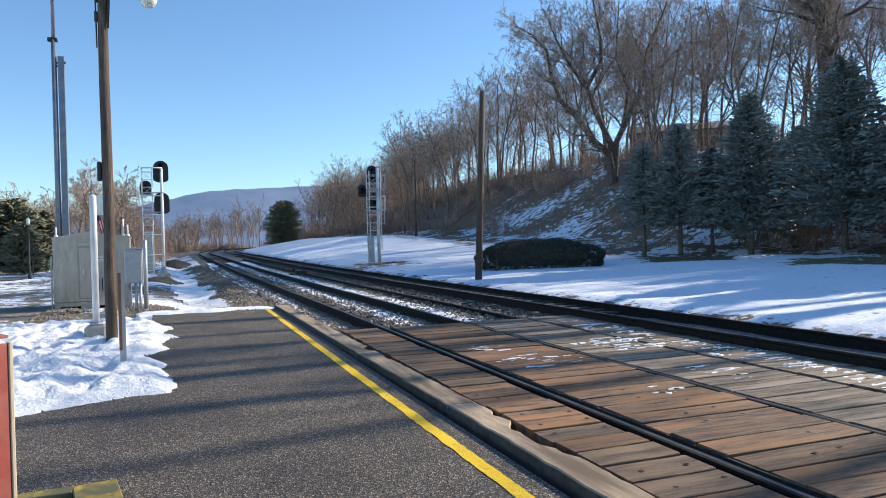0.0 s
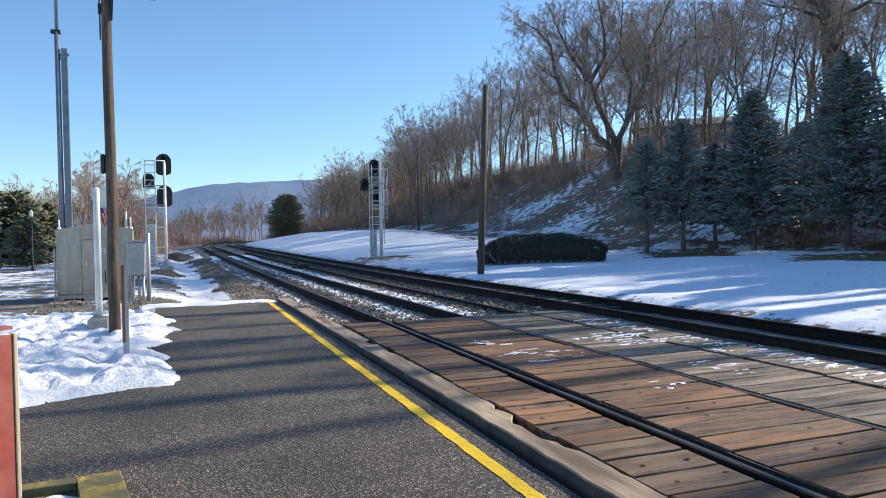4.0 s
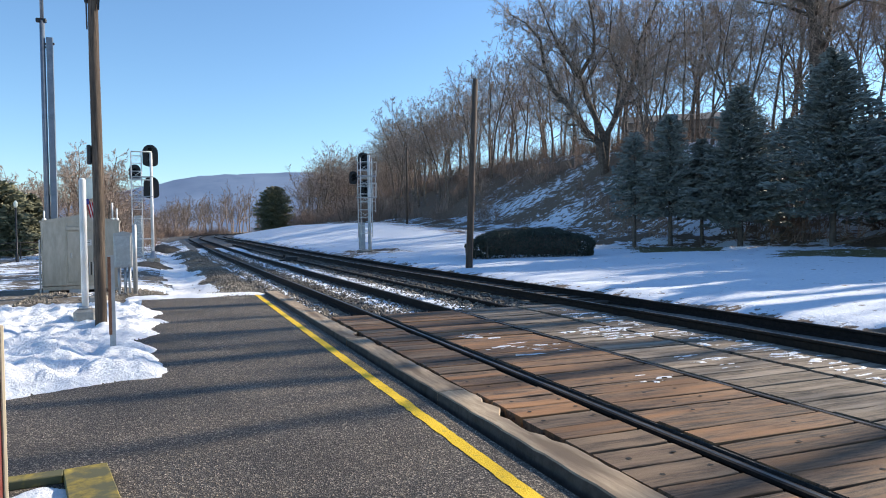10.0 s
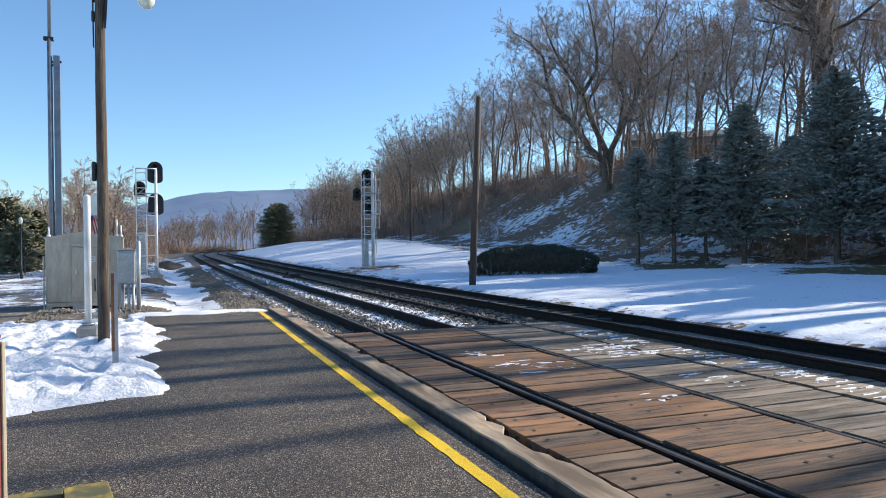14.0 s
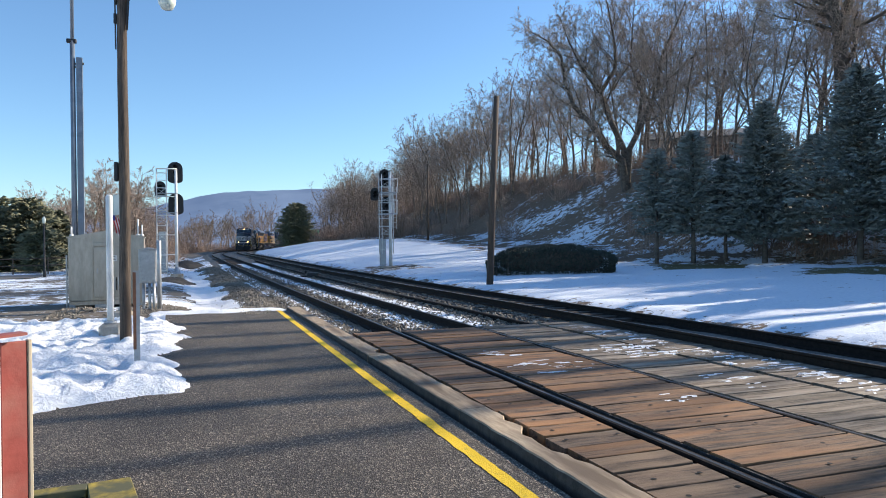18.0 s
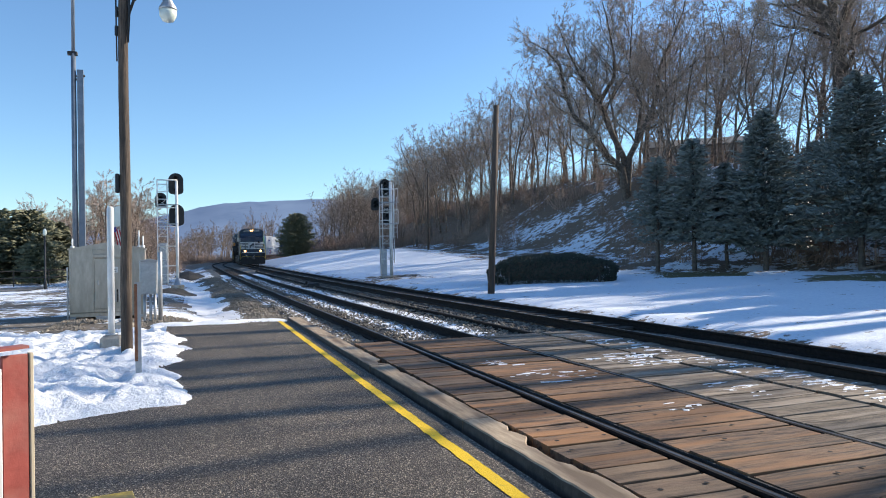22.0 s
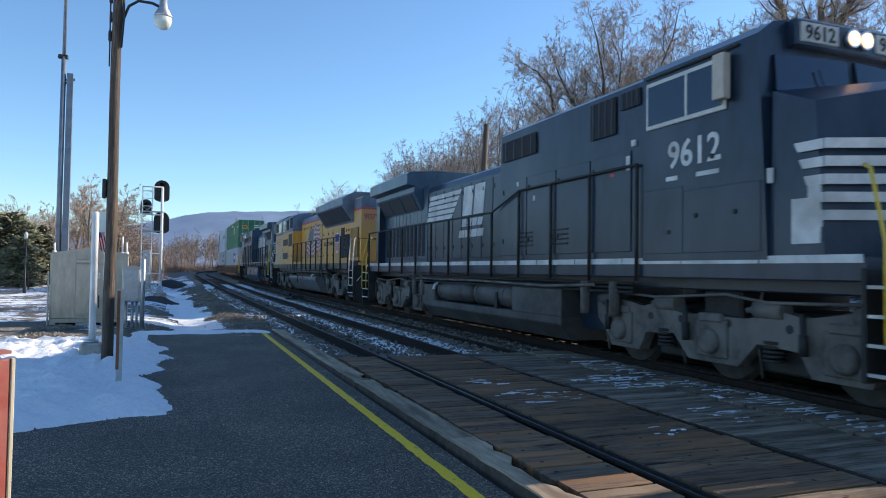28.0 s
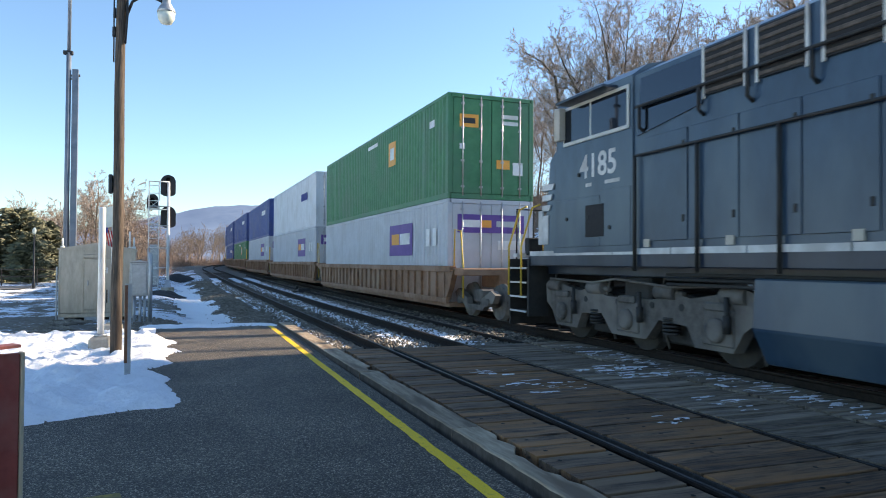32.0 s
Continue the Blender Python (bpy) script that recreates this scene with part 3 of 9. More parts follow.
for _ in range(4200):
    y = 17.9 + 4.2 * rng.random()
    x = rng.uniform(-3.4, 0.9)
    if noise.noise((x * 0.7, y * 0.7, 2)) > -0.12:
        spots.append((x, y, gz(x, y) + 0.02 + rng.uniform(-0.015, 0.02)))
for _ in range(9000):
    y = 18.2 + 42 * rng.random() ** 1.6
    o = rng.uniform(0.9, 2.6)
    if noise.noise((o * 0.9, y * 0.35, 4)) < -0.28:
        continue
    p = line_point(y, o)
    if side_snow(p[0], p[1]) > 0.1 and rng.random() < 0.88:
        continue
    spots.append((p[0], p[1], max(gz(p[0], p[1]) + 0.03, p[2] + float(np.interp(o, (1.6, 2.0, 2.6), (-0.42, -0.33, -0.2)))) + rng.uniform(-0.02, 0.03)))
scatter_stones("ballast_stones", spots, STONE, "loose grey ballast stones between the rails")


# ---- timber crossing: planks square to the rails ----
crossing = thing("timber_crossing", "worn timber plank crossing laid level with the rails", "timber crossing", kind="structure")
bays = ((2.555, 3.19, PLANK, 0.0), (3.455, 4.79, PLANK, 0.0), (4.915, 6.045, PLANK_GREY, 0.0), (6.155, 7.03, PLANK_GREY, 0.0))


def plank_mesh(w, l, seed):
    r = random.Random(seed)
    bm = B()
    h = w / 2
    xs = [-l / 2 + l * k / 4 for k in range(5)]
    rows = []
    for x in xs:
        a, b, c = (r.uniform(-0.006, 0.006) for _ in range(3))
        rows.append([bm.verts.new(q) for q in ((x + a, -h + b, -0.15), (x + a, -h + b, -0.005), (x, -h + 0.005 + b, c * 0.6), (x, h - 0.005 + a, c * 0.6), (x + a, h + a, -0.005), (x + a, h + a, -0.15))])
    for a, b in zip(rows, rows[1:]):
        for k in range(5):
            bm.faces.new((a[k], b[k], b[k + 1], a[k + 1]))
    bm.faces.new(rows[0])
    bm.faces.new(rows[-1][::-1])
    bmesh.ops.recalc_face_normals(bm, faces=bm.faces[:])
    return bm


def build_planks():
    r = random.Random(21)
    hole = None
    for bi, (x0, x1, mat, z) in enumerate(bays):
        kinds = [part("plank", plank_mesh(w, x1 - x0, 7 * bi + k), PLANK_WORN if k == 2 and bi == 0 else mat, crossing) for k, w in enumerate((0.262, 0.285, 0.305))]
        first = {0: True, 1: True, 2: True}
        y = 12.0
        while y > -4.0:
            k = r.randrange(3)
            w = (0.262, 0.285, 0.305)[k]
            mm = pose((x0 + x1) / 2 + r.uniform(-0.012, 0.012), y - w / 2, z + r.uniform(-0.008, 0.006), ry=r.uniform(-0.25, 0.25), rz=r.uniform(-0.25, 0.25))
            if first[k]:
                kinds[k].matrix_basis = mm
                first[k] = False
            else:
                share("plank", kinds[k], crossing, mm)
            if bi < 2 and y < 6.5 and y > 1:
                for xx in ((x0 + x1) / 2 - 0.16, (x0 + x1) / 2 + 0.2) if r.random() < 0.6 else ():
                    hm = pose(xx + r.uniform(-0.06, 0.06), y - w / 2 + r.uniform(-0.05, 0.05), z + 0.004)
                    if hole is None:
                        hb = B()
                        bmesh.ops.create_circle(hb, cap_ends=True, radius=0.019, segments=12)
                        hole = part("bolt_hole", hb, HOLE, crossing)
                        hole.matrix_basis = hm
                    else:
                        share("bolt_hole", hole, crossing, hm)
            y -= w + r.uniform(0.018, 0.036)


build_planks()
bm = B()
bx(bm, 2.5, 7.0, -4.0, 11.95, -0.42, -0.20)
# two thin dark strips put the shade of the flangeway gaps into colour
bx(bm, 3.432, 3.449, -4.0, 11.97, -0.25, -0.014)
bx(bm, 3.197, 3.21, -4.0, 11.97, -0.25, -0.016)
tagged(part("crossing_bed", bm, GRAVEL), "dark bed under the crossing planks, with shade strips at the rail", "track bed", kind="structure")


# ---- snow lying about ----
def snow_patch(name, outline, z, height, label, seed=1, step=0.08, group="", base=None):
    """A low heap with a ragged edge: outline is a test that gives the depth inside (metres) at x, y within bounds."""
    (x0, x1, y0, y1), inside = outline
    nx, ny = int((x1 - x0) / step), int((y1 - y0) / step)
    verts, idx, faces = [], {}, []

    def vert(i, j):
        if (i, j) not in idx:
            x, y = x0 + i * step, y0 + j * step
            d = inside(x, y)
            t = max(0.0, min(1.0, d / 0.45))
            lump = 0.6 + 0.45 * noise.noise((x * 1.6, y * 1.6, seed)) + 0.36 * noise.noise((x * 4.5, y * 4.5, seed + 5)) + 0.26 * noise.noise((x * 10, y * 10, seed))
            h = height * (t ** 0.6) * max(0.12, lump)
            zz = base(x, y) if base else z
            idx[(i, j)] = len(verts)
            verts.append((x, y, zz + (h if d > 0 else -0.02)))
        return idx[(i, j)]
    for i in range(nx):
        for j in range(ny):
            x, y = x0 + (i + 0.5) * step, y0 + (j + 0.5) * step
            if inside(x, y) > -0.5 * step:
                faces.append((vert(i, j), vert(i + 1, j), vert(i + 1, j + 1), vert(i, j + 1)))
    if not faces:
        return None
    return tagged(raw(name, verts, faces, SNOW, smooth=True), label, "snow", group, "stuff")


def heap(x, y):
    edge = -0.25 + 0.28 * noise.noise((3.1, y * 0.75, 0)) + 0.15 * noise.noise((1.2, y * 2.1, 4)) + 0.04 * noise.noise((2.2, y * 5, 4))
    edge += 0.28 * math.exp(-((y - 8.6) / 0.5) ** 2) - 0.3 * math.exp(-((y - 10.9) / 0.5) ** 2)
    near = 7.62 + 0.5 * min(1.0, max(0.0, x + 1.6)) + 0.06 * noise.noise((x * 2, 0, 9)) + 0.04 * noise.noise((x * 7, 0, 9))
    far = (14.9 if x > -0.6 else 17.3) + 0.6 * noise.noise((x * 0.8, 5, 2)) - 0.5 * max(0, -x - 1.5)
    return min(edge - x, y - near, far - y) + 0.06 * noise.noise((x * 6, y * 6, 3))


snow_patch("snow_heap", ((-3.9, 0.5, 7.4, 16.0), heap), PZ, 0.21, "ploughed snow heap melting onto the asphalt platform", 2, 0.055)


def strip(x, y):
    cx = 17.95 + 0.9 * max(0.0, (1.9 - x) / 2.4) * 0.2
    half = 0.38 + 0.22 * noise.noise((x * 1.4, 0, 1)) + 0.1 * noise.noise((x * 5, 0, 1))
    return min(half - abs(y - cx - 0.25 * noise.noise((x, 3, 3))), 2.1 - x, x + 1.0)


snow_patch("snow_strip", ((-1.2, 2.3, 16.8, 19.6), strip), PZ, 0.10, "thin band of old snow at the end of the platform", 5, 0.07)


snow_patch("snow_drift", ((-1.6, 2.4, 18.6, 52), side_snow), 0, 0.07, "melting snow on the gravel beside the track", 8, 0.16, base=lambda x, y: gz(x, y) + 0.045)


def tie_snow(lo, hi, amount, seed):
    def f(x, y):
        s = float(shift(y))
        n = noise.noise((x * 1.8, y * 0.35, seed)) * 0.5 + noise.noise((x * 5, y * 2.4, seed)) * 0.35
        return min(x - s - lo, hi - (x - s)) * 0.8 + 0.05 + amount * 0.4 * (n - 0.12) - 0.03 * math.sin(y / 0.55 * math.tau)
    return f


for lo, hi, am, sd in ((2.6, 3.14, 1.0, 3), (4.2, 4.7, 0.85, 5), (5.3, 5.8, 0.6, 9), (6.3, 6.9, 0.75, 12)):
    snow_patch("snow_on_ties", ((lo - 0.9, hi + 0.1, 12.3, 62), tie_snow(lo, hi, am, sd)), 0, 0.03, "streaks of snow lying between the ties", sd, 0.11,
               base=lambda x, y: float(rise(y)) - (0.175 if x - float(shift(y)) < 5 else 0.14))


def flecks(cx, cy, rx, ry, seed, cut):
    def f(x, y):
        d = 1 - ((x - cx) / rx) ** 2 - ((y - cy) / ry) ** 2
        return 0.25 * (noise.noise((x * 2.2, y * 11, seed)) * 0.8 + noise.noise((x * 7, y * 30, seed)) * 0.5 - cut + 0.25 * d) if d > 0 else -1
    return f


for cx, cy, rx, ry, sd, cut in ((4.1, 7.7, 0.6, 0.5, 3, 0.36), (5.95, 8.5, 0.9, 0.7, 6, 0.35), (6.62, 6.8, 0.42, 1.6, 8, 0.29), (3.9, 8.9, 0.5, 0.3, 12, 0.42), (6.6, 4.4, 0.4, 1.2, 15, 0.24), (6.6, 10.2, 0.4, 1.3, 18, 0.33), (4.4, 5.6, 0.3, 0.3, 21, 0.40), (5.5, 6.2, 0.4, 0.5, 24, 0.42)):
    snow_patch("snow_flecks", ((cx - rx, cx + rx, cy - ry, cy + ry), flecks(cx, cy, rx, ry, sd, cut)), 0.004, 0.012, "thin flecks of ice left on the planks", sd, 0.03)


# ---- trees ----
def limb(out, pts, radii, seg):
    """Adds a tapered limb to (verts, faces)."""
    V, F = out
    side, start = None, len(V)
    n = len(pts)
    for i in range(n):
        d = (pts[min(i + 1, n - 1)] - pts[max(i - 1, 0)]).normalized()
        if side is None:
            side = d.orthogonal().normalized()
        side = (side - d * side.dot(d)).normalized()
        up = d.cross(side)
        for k in range(seg):
            a = k * math.tau / seg
            V.append(pts[i] + (side * math.cos(a) + up * math.sin(a)) * radii[i])
    for i in range(n - 1):
        for k in range(seg):
            a, b = start + i * seg + k, start + i * seg + (k + 1) % seg
            F.append((a, b, b + seg, a + seg))


def spike(light, p, tip, radius):
    """A twig: a thin three-sided spike."""
    d = (tip - p).normalized()
    a = d.orthogonal().normalized() * radius
    b = d.cross(a)
    V, F = light
    k = len(V)
    V += [p + a, p - a * 0.5 + b * 0.87, p - a * 0.5 - b * 0.87, tip]
    F += [(k, k + 1, k + 3), (k + 1, k + 2, k + 3), (k + 2, k, k + 3)]


def sliver(light, p, tip, radius):
    """A side twig: a folded sliver of two faces."""
    d = (tip - p).normalized()
    a = d.orthogonal().normalized() * radius
    b = d.cross(a) * 0.9
    V, F = light
    k = len(V)
    V += [p + a, p + b, p - a, tip]
    F += [(k, k + 1, k + 3), (k + 1, k + 2, k + 3)]


def shoot(r, axis, angle):
    """A direction at an angle (degrees) from the axis, turned about it at random."""
    side = axis.orthogonal().normalized()
    other = axis.cross(side)
    q = r.uniform(0, math.tau)
    a = radians(angle)
    return (axis * math.cos(a) + (side * math.cos(q) + other * math.sin(q)) * math.sin(a)).normalized()


def twigs(r, light, pts, length, count, radius):
    """Fine twigs along a branch, each with two finer ones."""
    n = len(pts) - 1
    for k in range(count):
        f = 0.12 + 0.88 * (k + r.random()) / count
        i = min(int(f * n), n - 1)
        at = pts[i].lerp(pts[i + 1], f * n - i)
        along = (pts[i + 1] - pts[i]).normalized()
        d = (shoot(r, along, r.uniform(25, 60)) + Vector((0, 0, 0.1))).normalized()
        ln = length * r.uniform(0.5, 1.0) * (1.15 - 0.5 * f)
        tip = at + d * ln
        spike(light, at, tip, radius)
        for _ in range(3):
            q = at.lerp(tip, r.uniform(0.2, 0.8))
            sliver(light, q, q + shoot(r, d, r.uniform(25, 50)) * ln * r.uniform(0.5, 0.85), radius * 0.85)


def branch(r, heavy, light, p, d, length, radius, level, rise_up, counts, fine):
    """A branch that bends upwards, its side branches and their twigs."""
    steps = 6 if level == 1 else 3
    pts, radii, q = [p], [radius], d.copy()
    for i in range(steps):
        q = (q + Vector((r.uniform(-0.16, 0.16), r.uniform(-0.16, 0.16), rise_up + r.uniform(-0.1, 0.1)))).normalized()
        p = p + q * (length / steps)
        pts.append(p)
        radii.append(radius * (1 - 0.86 * (i + 1) / steps))
    limb(heavy if level == 1 else light, pts, radii, 4 if level == 1 else 3)
    if level == 1:
        n = counts[1]
        for k in range(n):
            f = 0.22 + 0.76 * (k + r.random()) / n
            i = min(int(f * steps), steps - 1)
            at = pts[i].lerp(pts[i + 1], f * steps - i)
            nd = shoot(r, (pts[i + 1] - pts[i]).normalized(), r.uniform(35, 68))
            branch(r, heavy, light, at, nd, length * r.uniform(0.28, 0.5) * (1.2 - 0.5 * f), max(radii[i] * 0.5, 0.012), 2, rise_up * 0.7, counts, fine)
        twigs(r, light, pts[3:], length * 0.16, 4, fine)
    else:
        twigs(r, light, pts, length * 0.42, counts[2], fine)


def bare_tree(seed, height, radius, counts, bark, label, lean=0.05, stems=1, name="bare_tree", low=0.3, wide=1.0, fine=0.0075, forks=1):
    """A leafless tree: forked trunk, rising branches, fine twigs that fill a rounded crown."""
    r = random.Random(seed)
    heavy, light = ([], []), ([], [])
    leaders = []
    for k in range(stems):
        d = Vector((r.uniform(-lean, lean), r.uniform(-lean, lean), 1)).normalized()
        p = Vector((r.uniform(-0.3, 0.3), r.uniform(-0.3, 0.3), 0)) * (stems > 1) - Vector((0, 0, 0.5))
        leaders.append((p, d, height * (1 if k == 0 else r.uniform(0.65, 0.95)), radius, low, counts[0]))
    while leaders:
        p, d, h, rad, bare, n = leaders.pop(0)
        pts, radii, q = [p], [rad * 1.25], d.copy()
        for i in range(12):
            q = (q + Vector((r.uniform(-0.15, 0.15), r.uniform(-0.15, 0.15), 0.06))).normalized()
            p = p + q * (h / 12)
            pts.append(p)
            radii.append(rad * (1 - 0.93 * (i + 1) / 12))
        limb(heavy, pts, radii, 7 if rad == radius else 5)
        if rad == radius and stems == 1:
            for _ in range(forks):
                i = r.randrange(3, 8)
                leaders.append((pts[i], shoot(r, (pts[i + 1] - pts[i]).normalized(), r.uniform(20, 40)), h * (1 - i / 12) * r.uniform(0.75, 0.95), radii[i] * 0.72, 0.2, int(n * 0.6)))
        for j in range(n):
            f = bare + (0.99 - bare) * (j + r.random()) / n
            i = min(int(f * 12), 11)
            at = pts[i].lerp(pts[i + 1], f * 12 - i)
            g = (f - bare) / (1 - bare)
            nd = shoot(r, (pts[i + 1] - pts[i]).normalized(), r.uniform(48, 78) - 22 * g)
            ln = min(h, height * 0.75) * wide * (0.13 + 0.25 * math.sin(min(1.0, g * 1.15 + 0.25) * math.pi)) * r.uniform(0.65, 1.2)
            branch(r, heavy, light, at, nd, ln, max(radii[i] * r.uniform(0.3, 0.5), 0.018), 1, 0.05, counts, fine)
    t = thing(name, label, "tree")
    raw("trunk", *heavy, bark, t, smooth=True)
    raw("crown", *light, TWIG, t, label="bare twigs")
    return t


def crooked(r, heavy, light, pts, radius, level, deep):
    """A crooked limb along given points, with its bent side limbs and twigs."""
    n = len(pts) - 1
    radii = [radius * (1 - 0.93 * i / n) for i in range(n + 1)]
    limb(heavy if level < 3 else light, pts, radii, (0, 9, 5, 3)[level])
    length = sum((b - a).length for a, b in zip(pts, pts[1:]))
    if level == 3:
        twigs(r, light, pts, length * 0.6, 8 if deep else 1, 0.0155)
        return
    if level == 2 and deep:
        twigs(r, light, pts, length * 0.36, 9, 0.0155)
    count = max(3, int(length * (1.9 if level == 1 else 2.6) * (1.0 if deep else 0.4)))
    for k in range(count):
        f = (0.22 if level == 1 else 0.12) + (0.78 if level == 1 else 0.88) * (k + r.random()) / count
        i = min(int(f * n), n - 1)
        p = pts[i].lerp(pts[i + 1], f * n - i)
        q = shoot(r, (pts[i + 1] - pts[i]).normalized(), r.uniform(30, 75))
        ln = (r.uniform(2.5, 6.5) if level == 1 else length * r.uniform(0.25, 0.5)) * (1.15 - 0.5 * f)
        side = [p]
        for _ in range(5 if level == 1 else 4):
            q = (q + Vector((r.uniform(-0.42, 0.42), r.uniform(-0.42, 0.42), r.uniform(-0.2, 0.45)))).normalized()
            p = p + q * ln / 5
            side.append(p)
        crooked(r, heavy, light, side, max(radii[i] * r.uniform(0.22, 0.4), 0.016), level + 1, deep)


def old_tree(seed, limbs, label, deep=True):
    """An old tree. limbs: (radius, sideways and upward steps in metres); depth wanders by chance."""
    r = random.Random(seed)
    heavy, light = ([], []), ([], [])
    for radius, way in limbs:
        depth, pts = 0.0, []
        for k, (x, z) in enumerate(way):
            pts.append(Vector((x, depth, z)))
            depth += r.uniform(-0.9, 0.9) if k else 0.0
        crooked(r, heavy, light, pts, radius, 1, deep)
    t = thing("bare_tree", label, "tree")
    raw("trunk", *heavy, DARK_BARK, t, smooth=True)
    raw("crown", *light, OLD_TWIG, t, label="dark bare twigs")
    return t


def ray_place(yaw_deg, dist):
    """A place by its bearing from the track's run and its distance."""
    a = radians(yaw_deg)
    return math.sin(a) * dist, math.cos(a) * dist


def spruce_mesh(seed, height, width, bare, gap=0.36, dense=10, taper=0.8, thin=0.0, tuck=0.2, tuft=1.0, fill=3, slim=1.0):
    """Trunk and tiers of drooping boughs made of needle tufts."""
    r = random.Random(seed)
    trunk, V, F = ([], []), [], []
    limb(trunk, [Vector((0, 0, -0.4)), Vector((0.03, 0, height * 0.5)), Vector((0, 0, height))], [height * 0.014 + 0.04, height * 0.009 + 0.02, 0.015], 7)
    z = bare
    while z < height - 0.1:
        f = (z - bare) / (height - bare)
        reach = width * (1 - f) ** taper * (1 - tuck + tuck * min(1, f * (6 if tuck < 0.3 else 2.4))) + 0.12
        count = max(4, int(dense * (1 - f * 0.5)))
        a0 = r.uniform(0, 6)
        for k in range(count):
            if r.random() < thin * max(0.25, 1 - f * 1.6):
                continue
            a = a0 + (k + r.uniform(-0.35, 0.35)) * math.tau / count
            ln = reach * r.uniform(0.5, 1.12)
            droop = r.uniform(0.1, 0.35) * (1 - f)
            n = max(3, int(ln / 0.21))
            ca, sa = math.cos(a), math.sin(a)
            for j in range(n):
                u = (j + 1) / n
                rad = ln * u
                cz = z - droop * rad + 0.16 * rad * u * 0.8
                spread = 0.32 * ln * (1 - abs(2 * u - 1.1) * 0.7)
                for _ in range(fill):
                    o = r.uniform(-spread, spread)
                    cx, cy = ca * rad - sa * o, sa * rad + ca * o
                    L, W = r.uniform(0.16, 0.34) * tuft, r.uniform(0.05, 0.095) * tuft * slim
                    b = a + r.uniform(-0.8, 0.8)
                    dx, dy, dz = math.cos(b) * L, math.sin(b) * L, r.uniform(-0.05, 0.13)
                    px, py = -math.sin(b) * W, math.cos(b) * W
                    zz = cz + r.uniform(-0.17, 0.17)
                    i = len(V)
                    V += [(cx - dx * 0.5, cy - dy * 0.5, zz), (cx + px, cy + py, zz - 0.02), (cx + dx, cy + dy, zz + dz), (cx - px, cy - py, zz - 0.02), (cx + dx * 0.1, cy + dy * 0.1, zz + W * 1.3)]
                    F += [(i, i + 1, i + 4), (i + 1, i + 2, i + 4), (i + 2, i + 3, i + 4), (i + 3, i, i + 4)]
        z += gap * (1 - 0.4 * f) * r.uniform(0.8, 1.2)
    return trunk, (V, F)


def spruce(name, seed, height, width, bare, mat, label, **kw):
    trunk, crown = spruce_mesh(seed, height, width, bare, **kw)
    t = thing(name, label, "conifer")
    raw("trunk", *trunk, DARK_BARK, t, smooth=True)
    raw("crown", *crown, mat, t, label="needle-covered boughs")
    return t


def plant(master, x, y, rz, scale, first, group=""):
    """The first use moves the master, the rest are copies."""
    z = gz(x, y)
    m = pose(x, y, z, rz=rz)
    if first:
        master.matrix_basis = m @ Matrix.Scale(scale, 4)
        ob = master
    else:
        ob = copy_thing(master, m)
        ob.scale = (scale,) * 3
    if group:
        ob["group"] = group
    return ob


SKYLINE_B = (-20, 9.4, 10.1, 10.8, 12, 13.7, 15.6, 16.5, 17.4, 18.2, 19.3, 20.7, 22.5, 23.2, 24.4, 25.8, 27.2, 30.4, 43, 58)
SKYLINE_E = (4.0, 4.4, 5.4, 6.8, 7.5, 7.3, 7.0, 8.6, 10.2, 11.2, 11.2, 12.2, 13.2, 14.8, 16.4, 18.0, 19.0, 20.8, 21.0, 18.5)


def stature(x, y):
    """Height to which a tree of the hillside wood grows at a place: the wood falls towards the bend of the line."""
    e = float(np.interp(math.degrees(math.atan2(x, y)), SKYLINE_B, SKYLINE_E))
    return EYE_Z + math.hypot(x, y) * math.tan(radians(e)) - gz(x, y)


